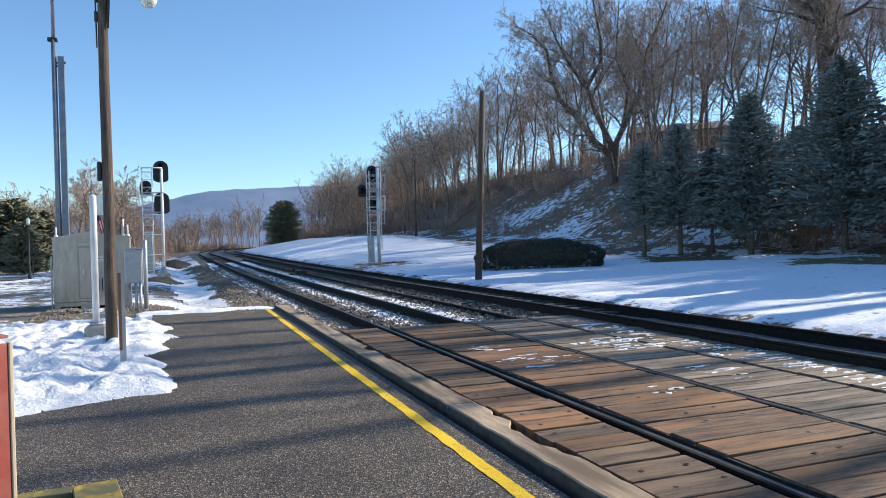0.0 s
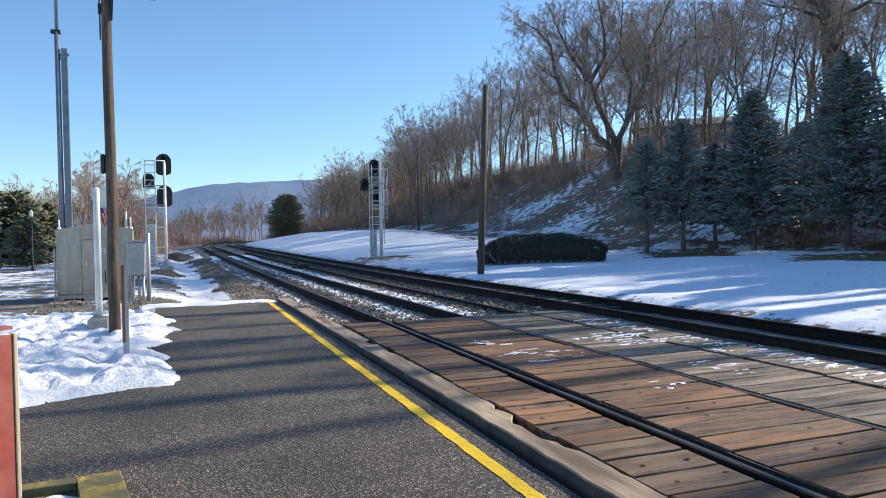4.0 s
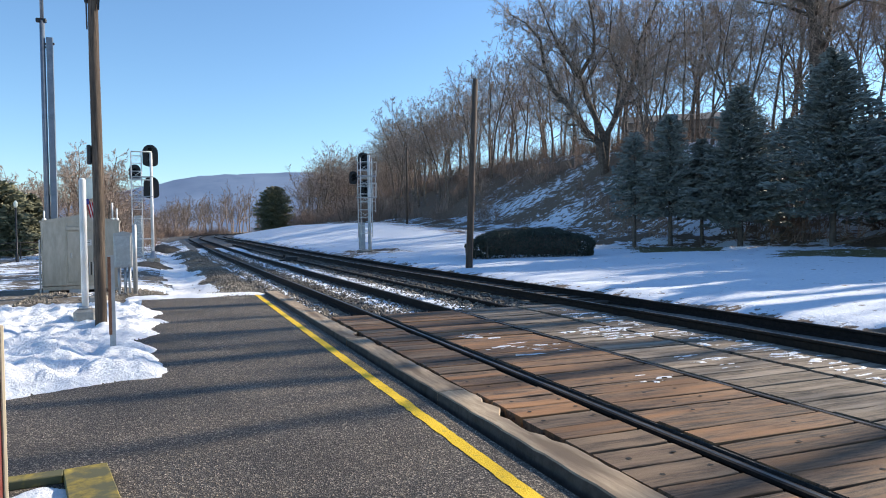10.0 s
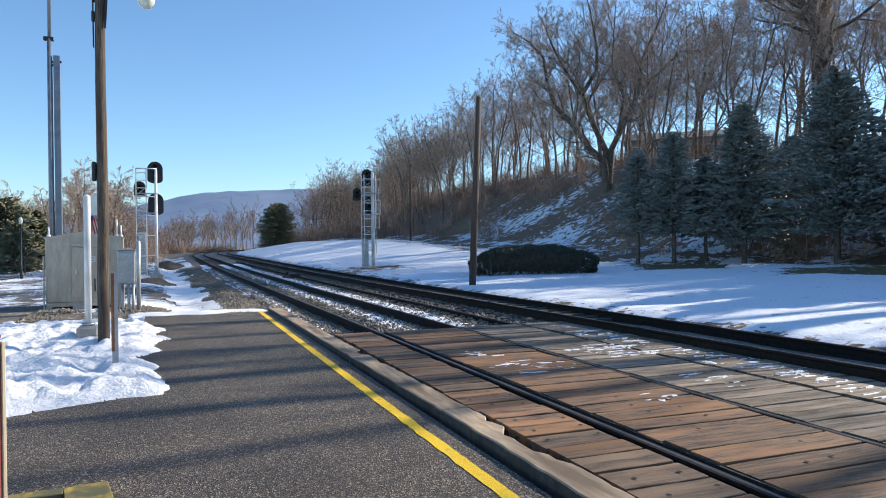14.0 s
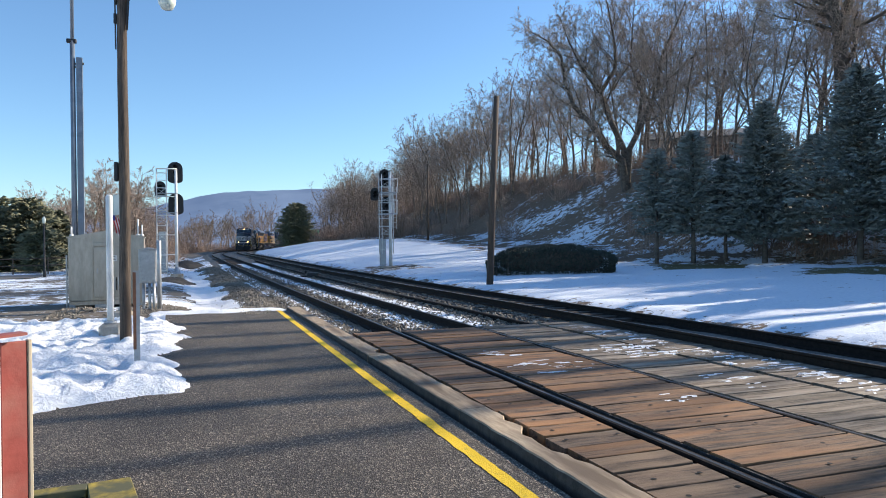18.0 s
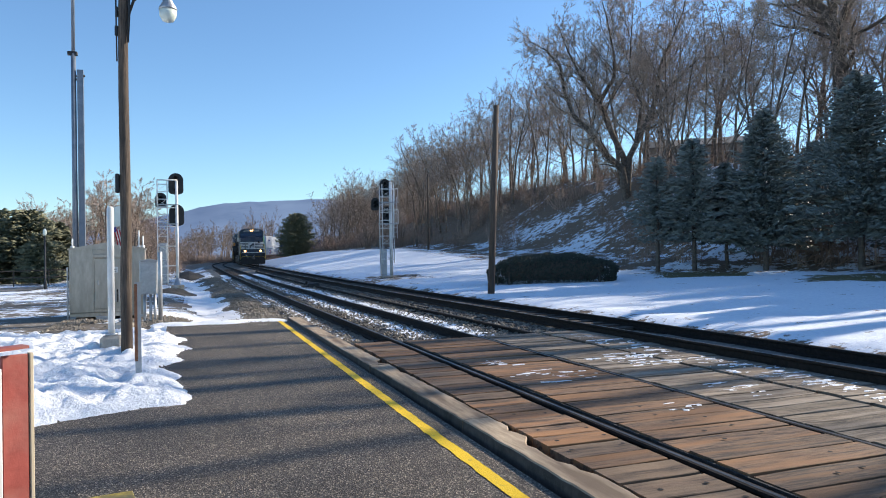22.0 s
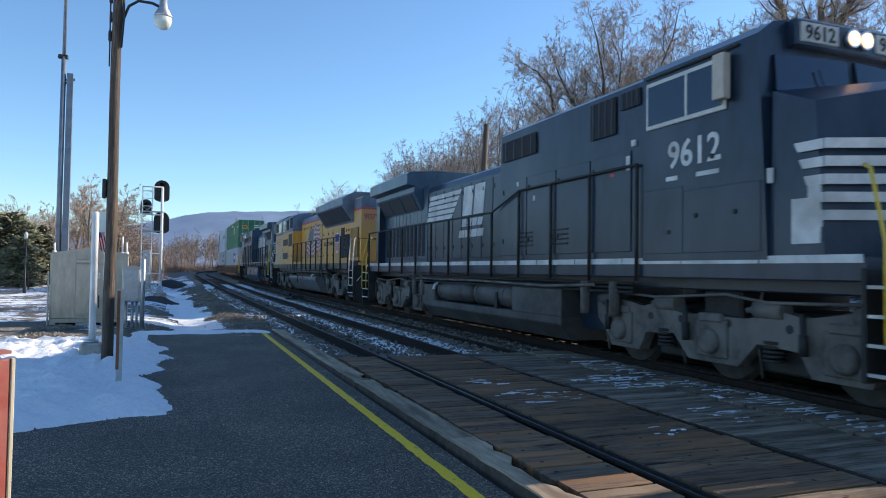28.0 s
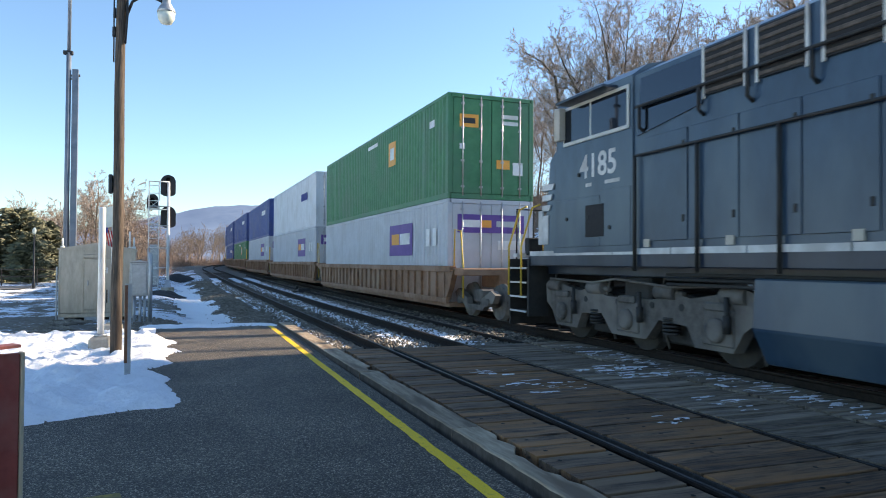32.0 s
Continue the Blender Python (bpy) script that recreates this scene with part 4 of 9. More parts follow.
def build_woods():
    r = random.Random(44)
    masters = [bare_tree(100 + k, 17.0, 0.155, (15, 6, 4), BARK, "tall bare deciduous tree in the hillside wood", 0.15, fine=0.0215, forks=(2, 1, 2, 1, 2, 1)[k], low=(0.14, 0.3, 0.2, 0.34, 0.12, 0.24)[k], wide=(1.35, 1.15, 1.3, 1.1, 1.45, 1.2)[k]) for k in range(6)]
    round_ones = [bare_tree(120 + k, 11.0, 0.17, (15, 7, 6), BARK, "rounded bare deciduous tree beyond the side road", 0.10, low=0.2, wide=1.4, fine=0.021, forks=3) for k in range(3)]
    used = [False] * 6
    spots = []

    def wood(x, y, s, label=""):
        k = r.randrange(6)
        ob = plant(masters[k], x, y, r.uniform(0, 360), s, not used[k], "trees of the hillside wood")
        used[k] = True
        if label:
            ob["label"] = label

    # the hill's side and crest, from the spruces to the bend
    for _ in range(5000):
        y = r.uniform(24, 235)
        foot = float(np.interp(y, FOOT_Y, FOOT_X))
        h = 7.0 + 32 * r.random() ** 1.7 if y < 130 else 0.5 + 28 * r.random() ** 1.5
        x = foot + h
        b = math.degrees(math.atan2(x, y))
        if b > 58 or b < 8.6 or (x > 80 and y < 110):
            continue
        # the open snow bank under the big tree
        if 25 < b < 36 and h < 15 and y < 80:
            continue
        if any((x - p) ** 2 + (y - q) ** 2 < (2.3 if y < 110 else 2.5) ** 2 for p, q in spots):
            continue
        top = stature(x, y)
        if top < 5:
            continue
        spots.append((x, y))
        wood(x, y, min(top * r.uniform(0.78, 1.0), 19.5 * r.uniform(0.8, 1.05)) / 17.0)
        if len(spots) > 215:
            break
    # unseen trees continuing the wood behind the lawn, added to shade it
    for k, (x, y, s) in enumerate(((35, 9.5, 0.5), (38, 12, 0.56), (34, 14.5, 0.5), (39, 16.5, 0.58), (35.5, 18.5, 0.56), (40, 20.5, 0.75), (37, 22.5, 0.75), (43, 23.5, 0.7), (33, 5, 0.45),
                                   (36.5, 10.8, 0.52), (36, 13.5, 0.52), (37, 15.5, 0.55), (33.5, 17, 0.5), (36, 20.5, 0.7), (39, 24.5, 0.65), (35, 7.5, 0.5), (44, 26, 0.68), (48, 28, 0.7))):
        wood(x, y, s)
    n = 0
    while n < 12:
        x, y = r.uniform(46, 62), r.uniform(20, 32)
        if math.degrees(math.atan2(x, y)) < 57:
            continue
        wood(x, y, r.uniform(0.55, 0.7))
        n += 1
    # a closed stand of tall trees behind the broadest spruces
    for k in range(10):
        x, y = ray_place(45.5 + 12 * (k + r.random()) / 10, r.uniform(57, 76))
        wood(x, y, min(stature(x, y) * r.uniform(0.9, 1.1), 20.5) / 17.0)
    # far line of trees across the valley end: one wood
    far = [([], []), ([], [])]
    srcs = []
    for k in range(4):
        m = bare_tree(160 + k, 11.0, 0.17, (10, 4, 3), BARK, "bare tree of the far line", 0.2, low=0.22, wide=1.3, fine=0.026, forks=2)
        srcs.append([(np.array([v.co for v in c.data.vertices]), [tuple(q.vertices) for q in c.data.polygons]) for c in m.children])
        for c in list(m.children):
            bpy.data.objects.remove(c)
        bpy.data.objects.remove(m)
    n = 0
    while n < 115:
        b = r.uniform(-5.0, 8.8)
        d = r.uniform(175, 255)
        x, y = ray_place(b, d)
        if abs(x - float(shift(y)) - 5) < 9:
            continue
        top = d * math.tan(radians(float(np.interp(b, (-5, -1, -0.4, 0.9, 1.8, 2.7, 3.7, 5.2, 6.3, 7.3, 9), (3.0, 2.0, 2.3, 2.9, 3.4, 2.8, 3.6, 3.9, 3.4, 2.6, 3.6)))))
        m = np.array(pose(x, y, gz(x, y), rz=r.uniform(0, 360)) @ Matrix.Scale((top + 1.2) * r.uniform(0.66, 1.06) / 11.0, 4))
        for (co, fs), (V, F) in zip(srcs[n % 4], far):
            k = len(V)
            V += (co @ m[:3, :3].T + m[:3, 3]).tolist()
            F += [tuple(q + k for q in f) for f in fs]
        n += 1
    far_wood = tagged(new("far_wood"), "line of bare deciduous trees beyond the bend of the railway", "trees", kind="stuff")
    raw("trunks", *far[0], BARK, far_wood)
    raw("crowns", *far[1], TWIG, far_wood)
    # beyond the side road
    big_ones = ((-5.8, 84, 6.5), (-7.0, 92, 5.7), (-4.4, 88, 5.9), (-9.9, 80, 4.9), (-3.3, 98, 4.7), (-6.4, 106, 5.9), (-8.4, 100, 4.6), (-5.0, 100, 5.8), (-11.6, 90, 4.4))
    for k, (b, d, e) in enumerate(big_ones):
        x, y = ray_place(b, d)
        plant(round_ones[k % 3], x, y, r.uniform(0, 360), (d * math.tan(radians(e)) + 1.6) / 11.0, k < 3, "trees beyond the side road")
    n = 3
    while n < 32:
        b = r.uniform(-17, -2.6)
        d = r.uniform(90, 135)
        x, y = ray_place(b, d)
        top = d * math.tan(radians(float(np.interp(b, (-17, -12, -10, -8.9, -7.5, -6, -4.5, -2.6), (3.4, 3.5, 3.9, 3.6, 4.4, 4.8, 4.4, 3.0))))) + 1.5
        plant(round_ones[n % 3], x, y, r.uniform(0, 360), top * r.uniform(0.7, 1.0) / 11.0, n < 3, "trees beyond the side road")
        n += 1
    # young growth under the tall trees and along the edge of the lawn
    young = [bare_tree(140 + k, 6.5, 0.06, (7, 4, 3), BARK, "slender bare young tree on the wooded bank", 0.3, stems=3, name="sapling", low=0.15, wide=0.95, fine=0.018) for k in range(3)]
    n = 0
    while n < 120:
        y = r.uniform(28, 200) if n < 75 else r.uniform(85, 205)
        foot = float(np.interp(y, FOOT_Y, FOOT_X))
        h = r.uniform(3.5, 24) if n < 75 else r.uniform(0.3, 6)
        b = math.degrees(math.atan2(foot + h, y))
        if b > 57 or b < 8.8 or (25 < b < 36 and h < 14 and y < 80):
            continue
        plant(young[n % 3], foot + h, y, r.uniform(0, 360), min(r.uniform(0.6, 1.3), stature(foot + h, y) / 6.5), n < 3, "young trees on the bank")
        n += 1


build_woods()

# two old trees with heavy spreading limbs
big = old_tree(8, ((0.44, ((0, -0.9), (-0.2, 1.2), (-0.4, 2.6), (-1.75, 4.0), (-3.3, 6.3), (-4.7, 7.9), (-5.4, 10.0), (-5.7, 12.2), (-7.0, 14.0), (-8.6, 14.9))),
                   (0.34, ((0, 0.5), (-0.25, 3.7), (-1.5, 6.6), (-2.3, 9.0), (-3.3, 10.3), (-3.9, 11.2), (-4.9, 13.2), (-5.7, 15.4))),
                   (0.22, ((-2.3, 8.9), (-0.95, 11.1), (-0.95, 13.2), (-1.5, 16.4), (-2.2, 19.0))),
                   (0.33, ((0, 0.5), (0.25, 3.7), (0.9, 5.0), (2.2, 7.7), (2.75, 9.0), (3.0, 11.6), (4.3, 14.3), (5.1, 16.4), (5.7, 19.4))),
                   (0.18, ((0.9, 4.9), (1.4, 8.5), (0.4, 11.1), (0.6, 14.3), (0.9, 18.5))),
                   (0.14, ((2.7, 8.9), (4.3, 10.3), (6.4, 12.2), (8.3, 12.3), (10.4, 11.4), (11.5, 8.5)))),
               "old spreading bare tree with dark heavy limbs on the bank")
x, y = ray_place(34.2, 66)
big.matrix_basis = pose(x, y, gz(x, y) - 0.1, rz=-34)
old = old_tree(12, ((0.62, ((0.1, -1.0), (0.05, 4.5), (-0.2, 8.5), (-0.85, 10.3), (-2.3, 12.0), (-3.2, 14.1), (-3.8, 16.6))),
                    (0.32, ((-0.5, 9.4), (-0.2, 11.5), (-0.4, 14.1), (-0.3, 17.0))),
                    (0.36, ((-0.2, 8.5), (0.95, 11.5), (1.7, 13.2), (2.8, 15.8), (4.0, 17.5))),
                    (0.16, ((-0.2, 8.2), (-1.9, 9.2), (-3.6, 9.6), (-5.6, 10.8))),
                    (0.16, ((0.05, 8.0), (2.2, 9.0), (4.4, 10.6), (6.0, 10.8)))),
               "thick-trunked old bare tree with dark forked limbs behind the spruces")
x, y = ray_place(49.2, 53)
old.matrix_basis = pose(x, y, gz(x, y) - 0.1, rz=-49)
# more of them, unseen behind the lawn, added for shadow bands on the platform
sparse = old_tree(23, ((0.5, ((0, -1), (0.1, 4), (-1.2, 10), (-2.6, 16), (-3.8, 22), (-4.2, 28))), (0.36, ((0.1, 4), (1.4, 9), (2.0, 15), (3.6, 21), (4.0, 27))), (0.28, ((-0.4, 7), (0.6, 13), (0.2, 19), (0.8, 27)))),
                  "unseen tall old bare tree with few long limbs behind the lawn", False)
for k, (x, y, sc, rz) in enumerate(((44, 10.0, 1.0, 150), (46, 13.2, 1.0, 40), (40, 16.0, 0.95, 330))):
    m = pose(x, y, gz(x, y) - 0.1, rz=rz)
    ob = copy_thing(sparse, m) if k else sparse
    ob.matrix_basis = m
    ob.scale = (sc, sc, sc)

spruces = []
# spruces at the edge of the lawn: bearing, distance, height, width, bare trunk, share of boughs missing
for k, (b, d, h, w, bare, thin, dense) in enumerate(((36.4, 42, 6.5, 2.0, 2.1, 0.58, 9), (39.1, 42, 7.5, 2.3, 1.95, 0.45, 10), (41.4, 43, 5.9, 1.6, 1.7, 0.45, 9), (44.1, 42, 8.7, 3.0, 1.6, 0.05, 14), (50.2, 41, 9.9, 4.0, 1.9, 0.58, 13), (55.4, 44, 10.0, 3.8, 1.2, 0.35, 11), (47.3, 49, 4.2, 1.9, 0.9, 0.55, 10))):
    t = spruce("spruce", 60 + k, h, w, bare, SPRUCE, "blue-green spruce with bare lower trunk at the edge of the lawn", thin=thin, taper=0.78, dense=dense, gap=0.26, tuft=0.95, fill=5, slim=0.85)
    x, y = ray_place(b, d)
    t.matrix_basis = pose(x, y, gz(x, y), rz=40 * k)
    t["group"] = "spruces along the lawn"
    spruces.append(t)
    if k in (3, 4):
        t["label"] = "tall broad blue-green spruce at the edge of the lawn"
# unseen copies of the spruces beside the lawn, added to keep it in shade
for k, (x, y, s) in enumerate(((31.5, 17.5, 0.92), (29.5, 14.2, 0.8), (31, 11.5, 0.68), (33.5, 20.5, 1.0), (34, 15.5, 1.0))):
    ob = copy_thing(spruces[3 if k % 2 else 4], pose(x, y, gz(x, y), rz=70 * k))
    ob.scale = (s, s, s)
    ob["label"] = "unseen blue-green spruce added beside the lawn"
# evergreens further off
for k, (b, d, h, w, tp) in enumerate(((7.7, 150, 8.6, 5.2, 0.45), (-11.2, 60, 5.3, 3.0, 0.45), (-9.3, 63, 4.6, 2.2, 0.6), (-15.8, 58, 5.8, 3.6, 0.5), (-10.4, 56, 3.4, 1.7, 0.7), (-12.9, 64, 5.6, 2.8, 0.5))):
    t = spruce("evergreen_tree", 80 + k, h, w, 0.3, PINE, "dark dense evergreen tree by the bend of the line" if k == 0 else "dark evergreen tree beside the side road", gap=0.27, dense=15, taper=tp, tuck=0.3, tuft=1.25)
    x, y = ray_place(b, d)
    t.matrix_basis = pose(x, y, gz(x, y), rz=50 * k)


def leafy(name, r, count, place, size, mat, parent):
    V, F = [], []
    for _ in range(count):
        p = place(r)
        a, e = r.uniform(0, math.tau), r.uniform(-1.2, 1.2)
        s = r.uniform(*size)
        u = Vector((math.cos(a) * math.cos(e), math.sin(a) * math.cos(e), math.sin(e))) * s
        v = u.orthogonal().normalized() * s * 0.45
        i = len(V)
        V += [p - u, p + v, p + u, p - v]
        F += [(i, i + 1, i + 2, i + 3)]
    return raw(name, V, F, mat, parent)


def build_hedge():
    """A clipped oblong hedge: woody core under many leaves."""
    t = thing("hedge", "dark clipped evergreen hedge on the snowy lawn", "hedge")
    r = random.Random(6)
    HX, HY, HZ = 3.15, 1.35, 1.3

    def surface(r, inset=0.0):
        a = r.uniform(0, math.tau)
        q = r.random()
        c, s = math.cos(a), math.sin(a)
        k = 1 / (abs(c) ** 2.5 + abs(s) ** 2.5) ** (1 / 2.5)
        if q < 0.45:
            f = math.sqrt(r.random())
            x, y, z = c * k * HX * f, s * k * HY * f, HZ * (1.02 - 0.22 * f ** 4)
        else:
            x, y, z = c * k * HX, s * k * HY, r.uniform(0.02, HZ)
            z2 = z / HZ
            w = 0.90 + 0.12 * math.sin(z2 * 2.4) - 0.5 * max(0, z2 - 0.72) ** 1.5 * 2
            x, y = x * w, y * w
        b = 0.22 * noise.noise((x * 1.1, y * 1.1, z * 1.4)) + 0.10 * noise.noise((x * 3, y * 3, z * 3))
        g = 1 + b * 0.4 - inset
        end = min(1.0, abs(x) / HX)
        return Vector((x * g, y * g * (1 - 0.25 * end ** 3), z * (1 + b * 0.5) * (1.02 - 0.34 * end ** 2.5) - inset * 0.3 + r.uniform(-0.05, 0.05)))
    leafy("foliage", r, 21000, lambda q: surface(q, q.uniform(-0.01, 0.06)), (0.035, 0.075), HEDGE, t)
    bm = B()
    for _ in range(60):
        x, y = r.uniform(-HX * 0.9, HX * 0.9), r.uniform(-HY * 0.8, HY * 0.8)
        tube(bm, [(x, y, -0.1), (x * 0.97, y, HZ * 0.85)], [0.03, 0.01], 4)
    tube(bm, [(-HX * 0.8, 0, 0.6), (-HX * 0.65, 0, 0.6), (HX * 0.65, 0, 0.6), (HX * 0.8, 0, 0.6)], [0.2, 0.5, 0.5, 0.2], 12)
    part("core", bm, DARK_BARK, t)
    x, y = ray_place(28.2, 35.0)
    t.matrix_basis = pose(x, y, gz(x, y), rz=-20)


build_hedge()


def brush_mesh(seed):
    r = random.Random(seed)
    out = ([], [])
    for _ in range(40):
        a, e = r.uniform(0, math.tau), r.uniform(0.25, 1.0)
        p = Vector((r.uniform(-0.7, 0.7), r.uniform(-0.7, 0.7), -0.1))
        d = Vector((math.cos(a) * (1 - e), math.sin(a) * (1 - e), e)).normalized()
        ln = r.uniform(0.7, 2.0)
        q = p + d * ln * 0.6
        limb(out, [p, q, q + (d + Vector((r.uniform(-0.6, 0.6), r.uniform(-0.6, 0.6), r.uniform(-0.5, 0.3)))) * ln * 0.35], [0.015, 0.011, 0.004], 3)
        for _ in range(2):
            f = r.uniform(0.4, 0.9)
            s = p + d * ln * 0.6 * f
            limb(out, [s, s + (d + Vector((r.uniform(-1, 1), r.uniform(-1, 1), r.uniform(-0.4, 0.6)))) * ln * 0.3], [0.008, 0.002], 3)
    return out


def build_brush():
    r = random.Random(91)
    masters = [None] * 4
    n = 0
    while n < 298:
        if n < 233:
            y = r.uniform(30, 200)
            foot = float(np.interp(y, FOOT_Y, FOOT_X))
            x = foot + (1.5 + 26 * r.random() ** 1.4 if y > 60 else r.uniform(4.5, 26))
            b = math.degrees(math.atan2(x, y))
            if b > 56 or (27.5 < b < 33.2 and y < 72 and r.random() < 0.75):
                continue
        elif n < 249:
            y = r.uniform(24, 46)
            x = float(np.interp(y, FOOT_Y, FOOT_X)) + r.uniform(1.5, 7)
            if math.degrees(math.atan2(x, y)) < 34:
                continue
        elif n < 273:
            x, y = ray_place(r.uniform(-4.5, 4.0), r.uniform(105, 170))
            if -2 < x - float(shift(y)) < 12:
                continue
        else:
            x, y = ray_place(r.uniform(-5.0, -1.0), r.uniform(70, 110))
        k = r.randrange(4)
        if masters[k] is None:
            t = thing("brush", "leafless brown brush and brambles on the bank", "shrub", group="brush on the bank")
            raw("stem", *brush_mesh(300 + k), BRUSH, t)
            masters[k] = t
            first = True
        else:
            first = False
        plant(masters[k], x, y, r.uniform(0, 360), r.uniform(0.7, 1.5), first)
        n += 1


build_brush()
rng = random.Random(17)
far_brush = thing("thicket", "leafless brown thicket at the bend of the line", "shrub", group="thicket at the bend")
raw("stem", *brush_mesh(340), BRUSH, far_brush)
n = 0
while n < 170:
    x, y = ray_place(rng.uniform(-4.5, 8.6) if n < 90 else rng.uniform(8.4, 14.5), rng.uniform(160, 215) if n < 90 else rng.uniform(125, 195))
    if abs(x - float(shift(y)) - 5.5) < 8:
        continue
    if n >= 90 and x < float(np.interp(y, FOOT_Y, FOOT_X)) - 0.5:
        continue
    plant(far_brush, x, y, rng.uniform(0, 360), rng.uniform(1.4, 2.6), n == 0)
    n += 1
crest_brush = thing("bramble", "tangled reddish brown brush along the crest of the bank", "shrub", group="brambles on the crest")
raw("stem", *brush_mesh(351), BRUSH, crest_brush)
for n in range(58):
    y = rng.uniform(44, 120)
    x = float(np.interp(y, FOOT_Y, FOOT_X)) + rng.uniform(12, 22)
    plant(crest_brush, x, y, rng.uniform(0, 360), rng.uniform(0.9, 1.7), n == 0)
for k, (b, d, ln, rz) in enumerate(((47.5, 44, 3.6, 20), (52.5, 40, 4.2, -15), (38.5, 46, 2.6, 35), (49.5, 47, 3.0, 60))):
    t = thing("fallen_branch", "pale fallen branch lying under the spruces", "branch", group="fallen branches")
    bm = B()
    tube(bm, [(-ln / 2, 0, 0.1), (-ln * 0.15, 0.1, 0.35), (ln / 2, -0.1, 0.8)], [0.08, 0.06, 0.03], 7)
    part("limb", bm, BARK, t)
    bm = B()
    tube(bm, [(0, 0.08, 0.4), (ln * 0.2, 0.5, 0.7), (ln * 0.3, 0.9, 0.75)], [0.035, 0.025, 0.01], 5)
    part("side_limb", bm, BARK, t)
    x, y = ray_place(b, d)
    t.matrix_basis = pose(x, y, gz(x, y), rz=rz)


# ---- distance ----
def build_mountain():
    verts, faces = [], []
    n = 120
    # ridge colours hold the blue of the distance haze, painted in
    m = material("wooded ridge in painted haze", (0.12, 0.19, 0.305), (0.16, 0.23, 0.35), 0.02, 1.0, 0, c3=(0.185, 0.26, 0.38), big=0.004)
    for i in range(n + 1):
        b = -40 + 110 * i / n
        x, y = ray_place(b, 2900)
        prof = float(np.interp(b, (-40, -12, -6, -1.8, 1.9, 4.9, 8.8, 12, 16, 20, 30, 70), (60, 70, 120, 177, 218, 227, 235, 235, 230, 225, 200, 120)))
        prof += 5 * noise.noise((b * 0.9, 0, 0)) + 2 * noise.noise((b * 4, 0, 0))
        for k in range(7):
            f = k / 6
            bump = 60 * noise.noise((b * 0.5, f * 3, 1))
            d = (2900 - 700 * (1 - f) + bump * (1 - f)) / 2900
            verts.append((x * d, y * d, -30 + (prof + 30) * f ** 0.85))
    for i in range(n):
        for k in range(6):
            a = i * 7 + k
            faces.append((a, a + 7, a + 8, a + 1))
    tagged(raw("backdrop", verts, faces, m, smooth=True), "long wooded ridge in the distance, haze painted blue", "mountain", kind="structure")


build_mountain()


# ---- beside the platform ----
def utility_pole():
    t = thing("utility_pole", "weathered brown wooden utility pole with a street lamp arm", "utility pole", pose(-1.04, 12.0, 0))
    bm = B()
    r = random.Random(4)
    pts = [(r.uniform(-0.008, 0.008), r.uniform(-0.008, 0.008), -0.4 + 0.75 * k) for k in range(14)]
    tube(bm, pts, [0.088 - 0.0021 * k for k in range(14)], 14)
    pole = part("pole", bm, POLE_WOOD, t)
    for k in range(7):
        bm = B()
        if k < 6:
            bx(bm, -0.12 + 0.01 * (k % 2), -0.07, -0.03, 0.03, 5.0 + 0.3 * k, 5.16 + 0.3 * k, 0.01)
        else:
            bx(bm, -0.14, -0.075, -0.05, 0.05, 2.55, 2.85, 0.015)
        part("bracket", bm, BLACK, pole, "black pole hardware")
    bm = B()
    tube(bm, [(0.07, -0.06, 4.9), (0.095, -0.05, 5.35), (0.09, -0.045, 5.7), (0.075, -0.045, 7.5)], 0.018, 7)
    tube(bm, [(-0.092, -0.02, 4.6), (-0.098, -0.02, 5.4), (-0.088, -0.02, 8.0)], 0.012, 6)
    part("cable", bm, BLACK, pole)
    bm = B()
    tube(bm, [(0.07, 0, 5.32), (0.16, -0.02, 5.58), (0.30, -0.03, 5.68), (0.50, -0.04, 5.67), (0.62, -0.05, 5.62)], 0.022, 8)
    arm = part("lamp_arm", bm, BLACK, t)
    bm = B()
    tube(bm, [(0.66, -0.05, 5.80), (0.66, -0.05, 5.62), (0.66, -0.05, 5.50), (0.66, -0.05, 5.46)], [0.05, 0.065, 0.135, 0.14], 16)
    part("lamp_head", bm, GALV, arm, "grey street lamp head")
    bm = B()
    tube(bm, [(0.66, -0.05, 5.46), (0.66, -0.05, 5.36), (0.66, -0.05, 5.29), (0.66, -0.05, 5.27)], [0.135, 0.125, 0.085, 0.03], 16)
    part("lamp_lens", bm, PALE_SIGN, arm, "ribbed pale lamp lens")


utility_pole()


def stub_post():
    t = thing("marker_post", "thin galvanised steel marker post standing in snow", "post", pose(-0.72, 9.75, 0, rz=8))
    bm = B()
    prism(bm, [(-0.035, -0.02), (0.035, -0.02), (0.035, 0.02), (0.028, 0.02), (0.02, -0.008), (-0.02, -0.008), (-0.028, 0.02), (-0.035, 0.02)], -0.3, 1.22, "z")
    part("channel", bm, GALV, t)
    bm = B()
    bx(bm, -0.042, -0.008, -0.03, 0.022, 0.22, 1.2)
    part("reflector", bm, RUST, t, "rust-red edge strip")


stub_post()


def white_pipe(x, y, h, base_h):
    t = thing("white_post", "white painted pipe post on a concrete base", "post", pose(x, y, gz(x, y)), group="white posts by the cabinet")
    bm = B()
    tube(bm, [(0, 0, base_h - 0.02), (0, 0, h - 0.03), (0, 0, h)], [0.055, 0.055, 0.03], 14)
    part("pipe", bm, WHITE, t)
    bm = B()
    tube(bm, [(0, 0, base_h - 0.0), (0, 0, base_h + 0.05)], 0.10, 14)
    part("flange", bm, GALV, t)
    bm = B()
    bx(bm, -0.17, 0.17, -0.17, 0.17, -0.3, base_h, 0.04)
    part("concrete_base", bm, CONCRETE, t)
    return t


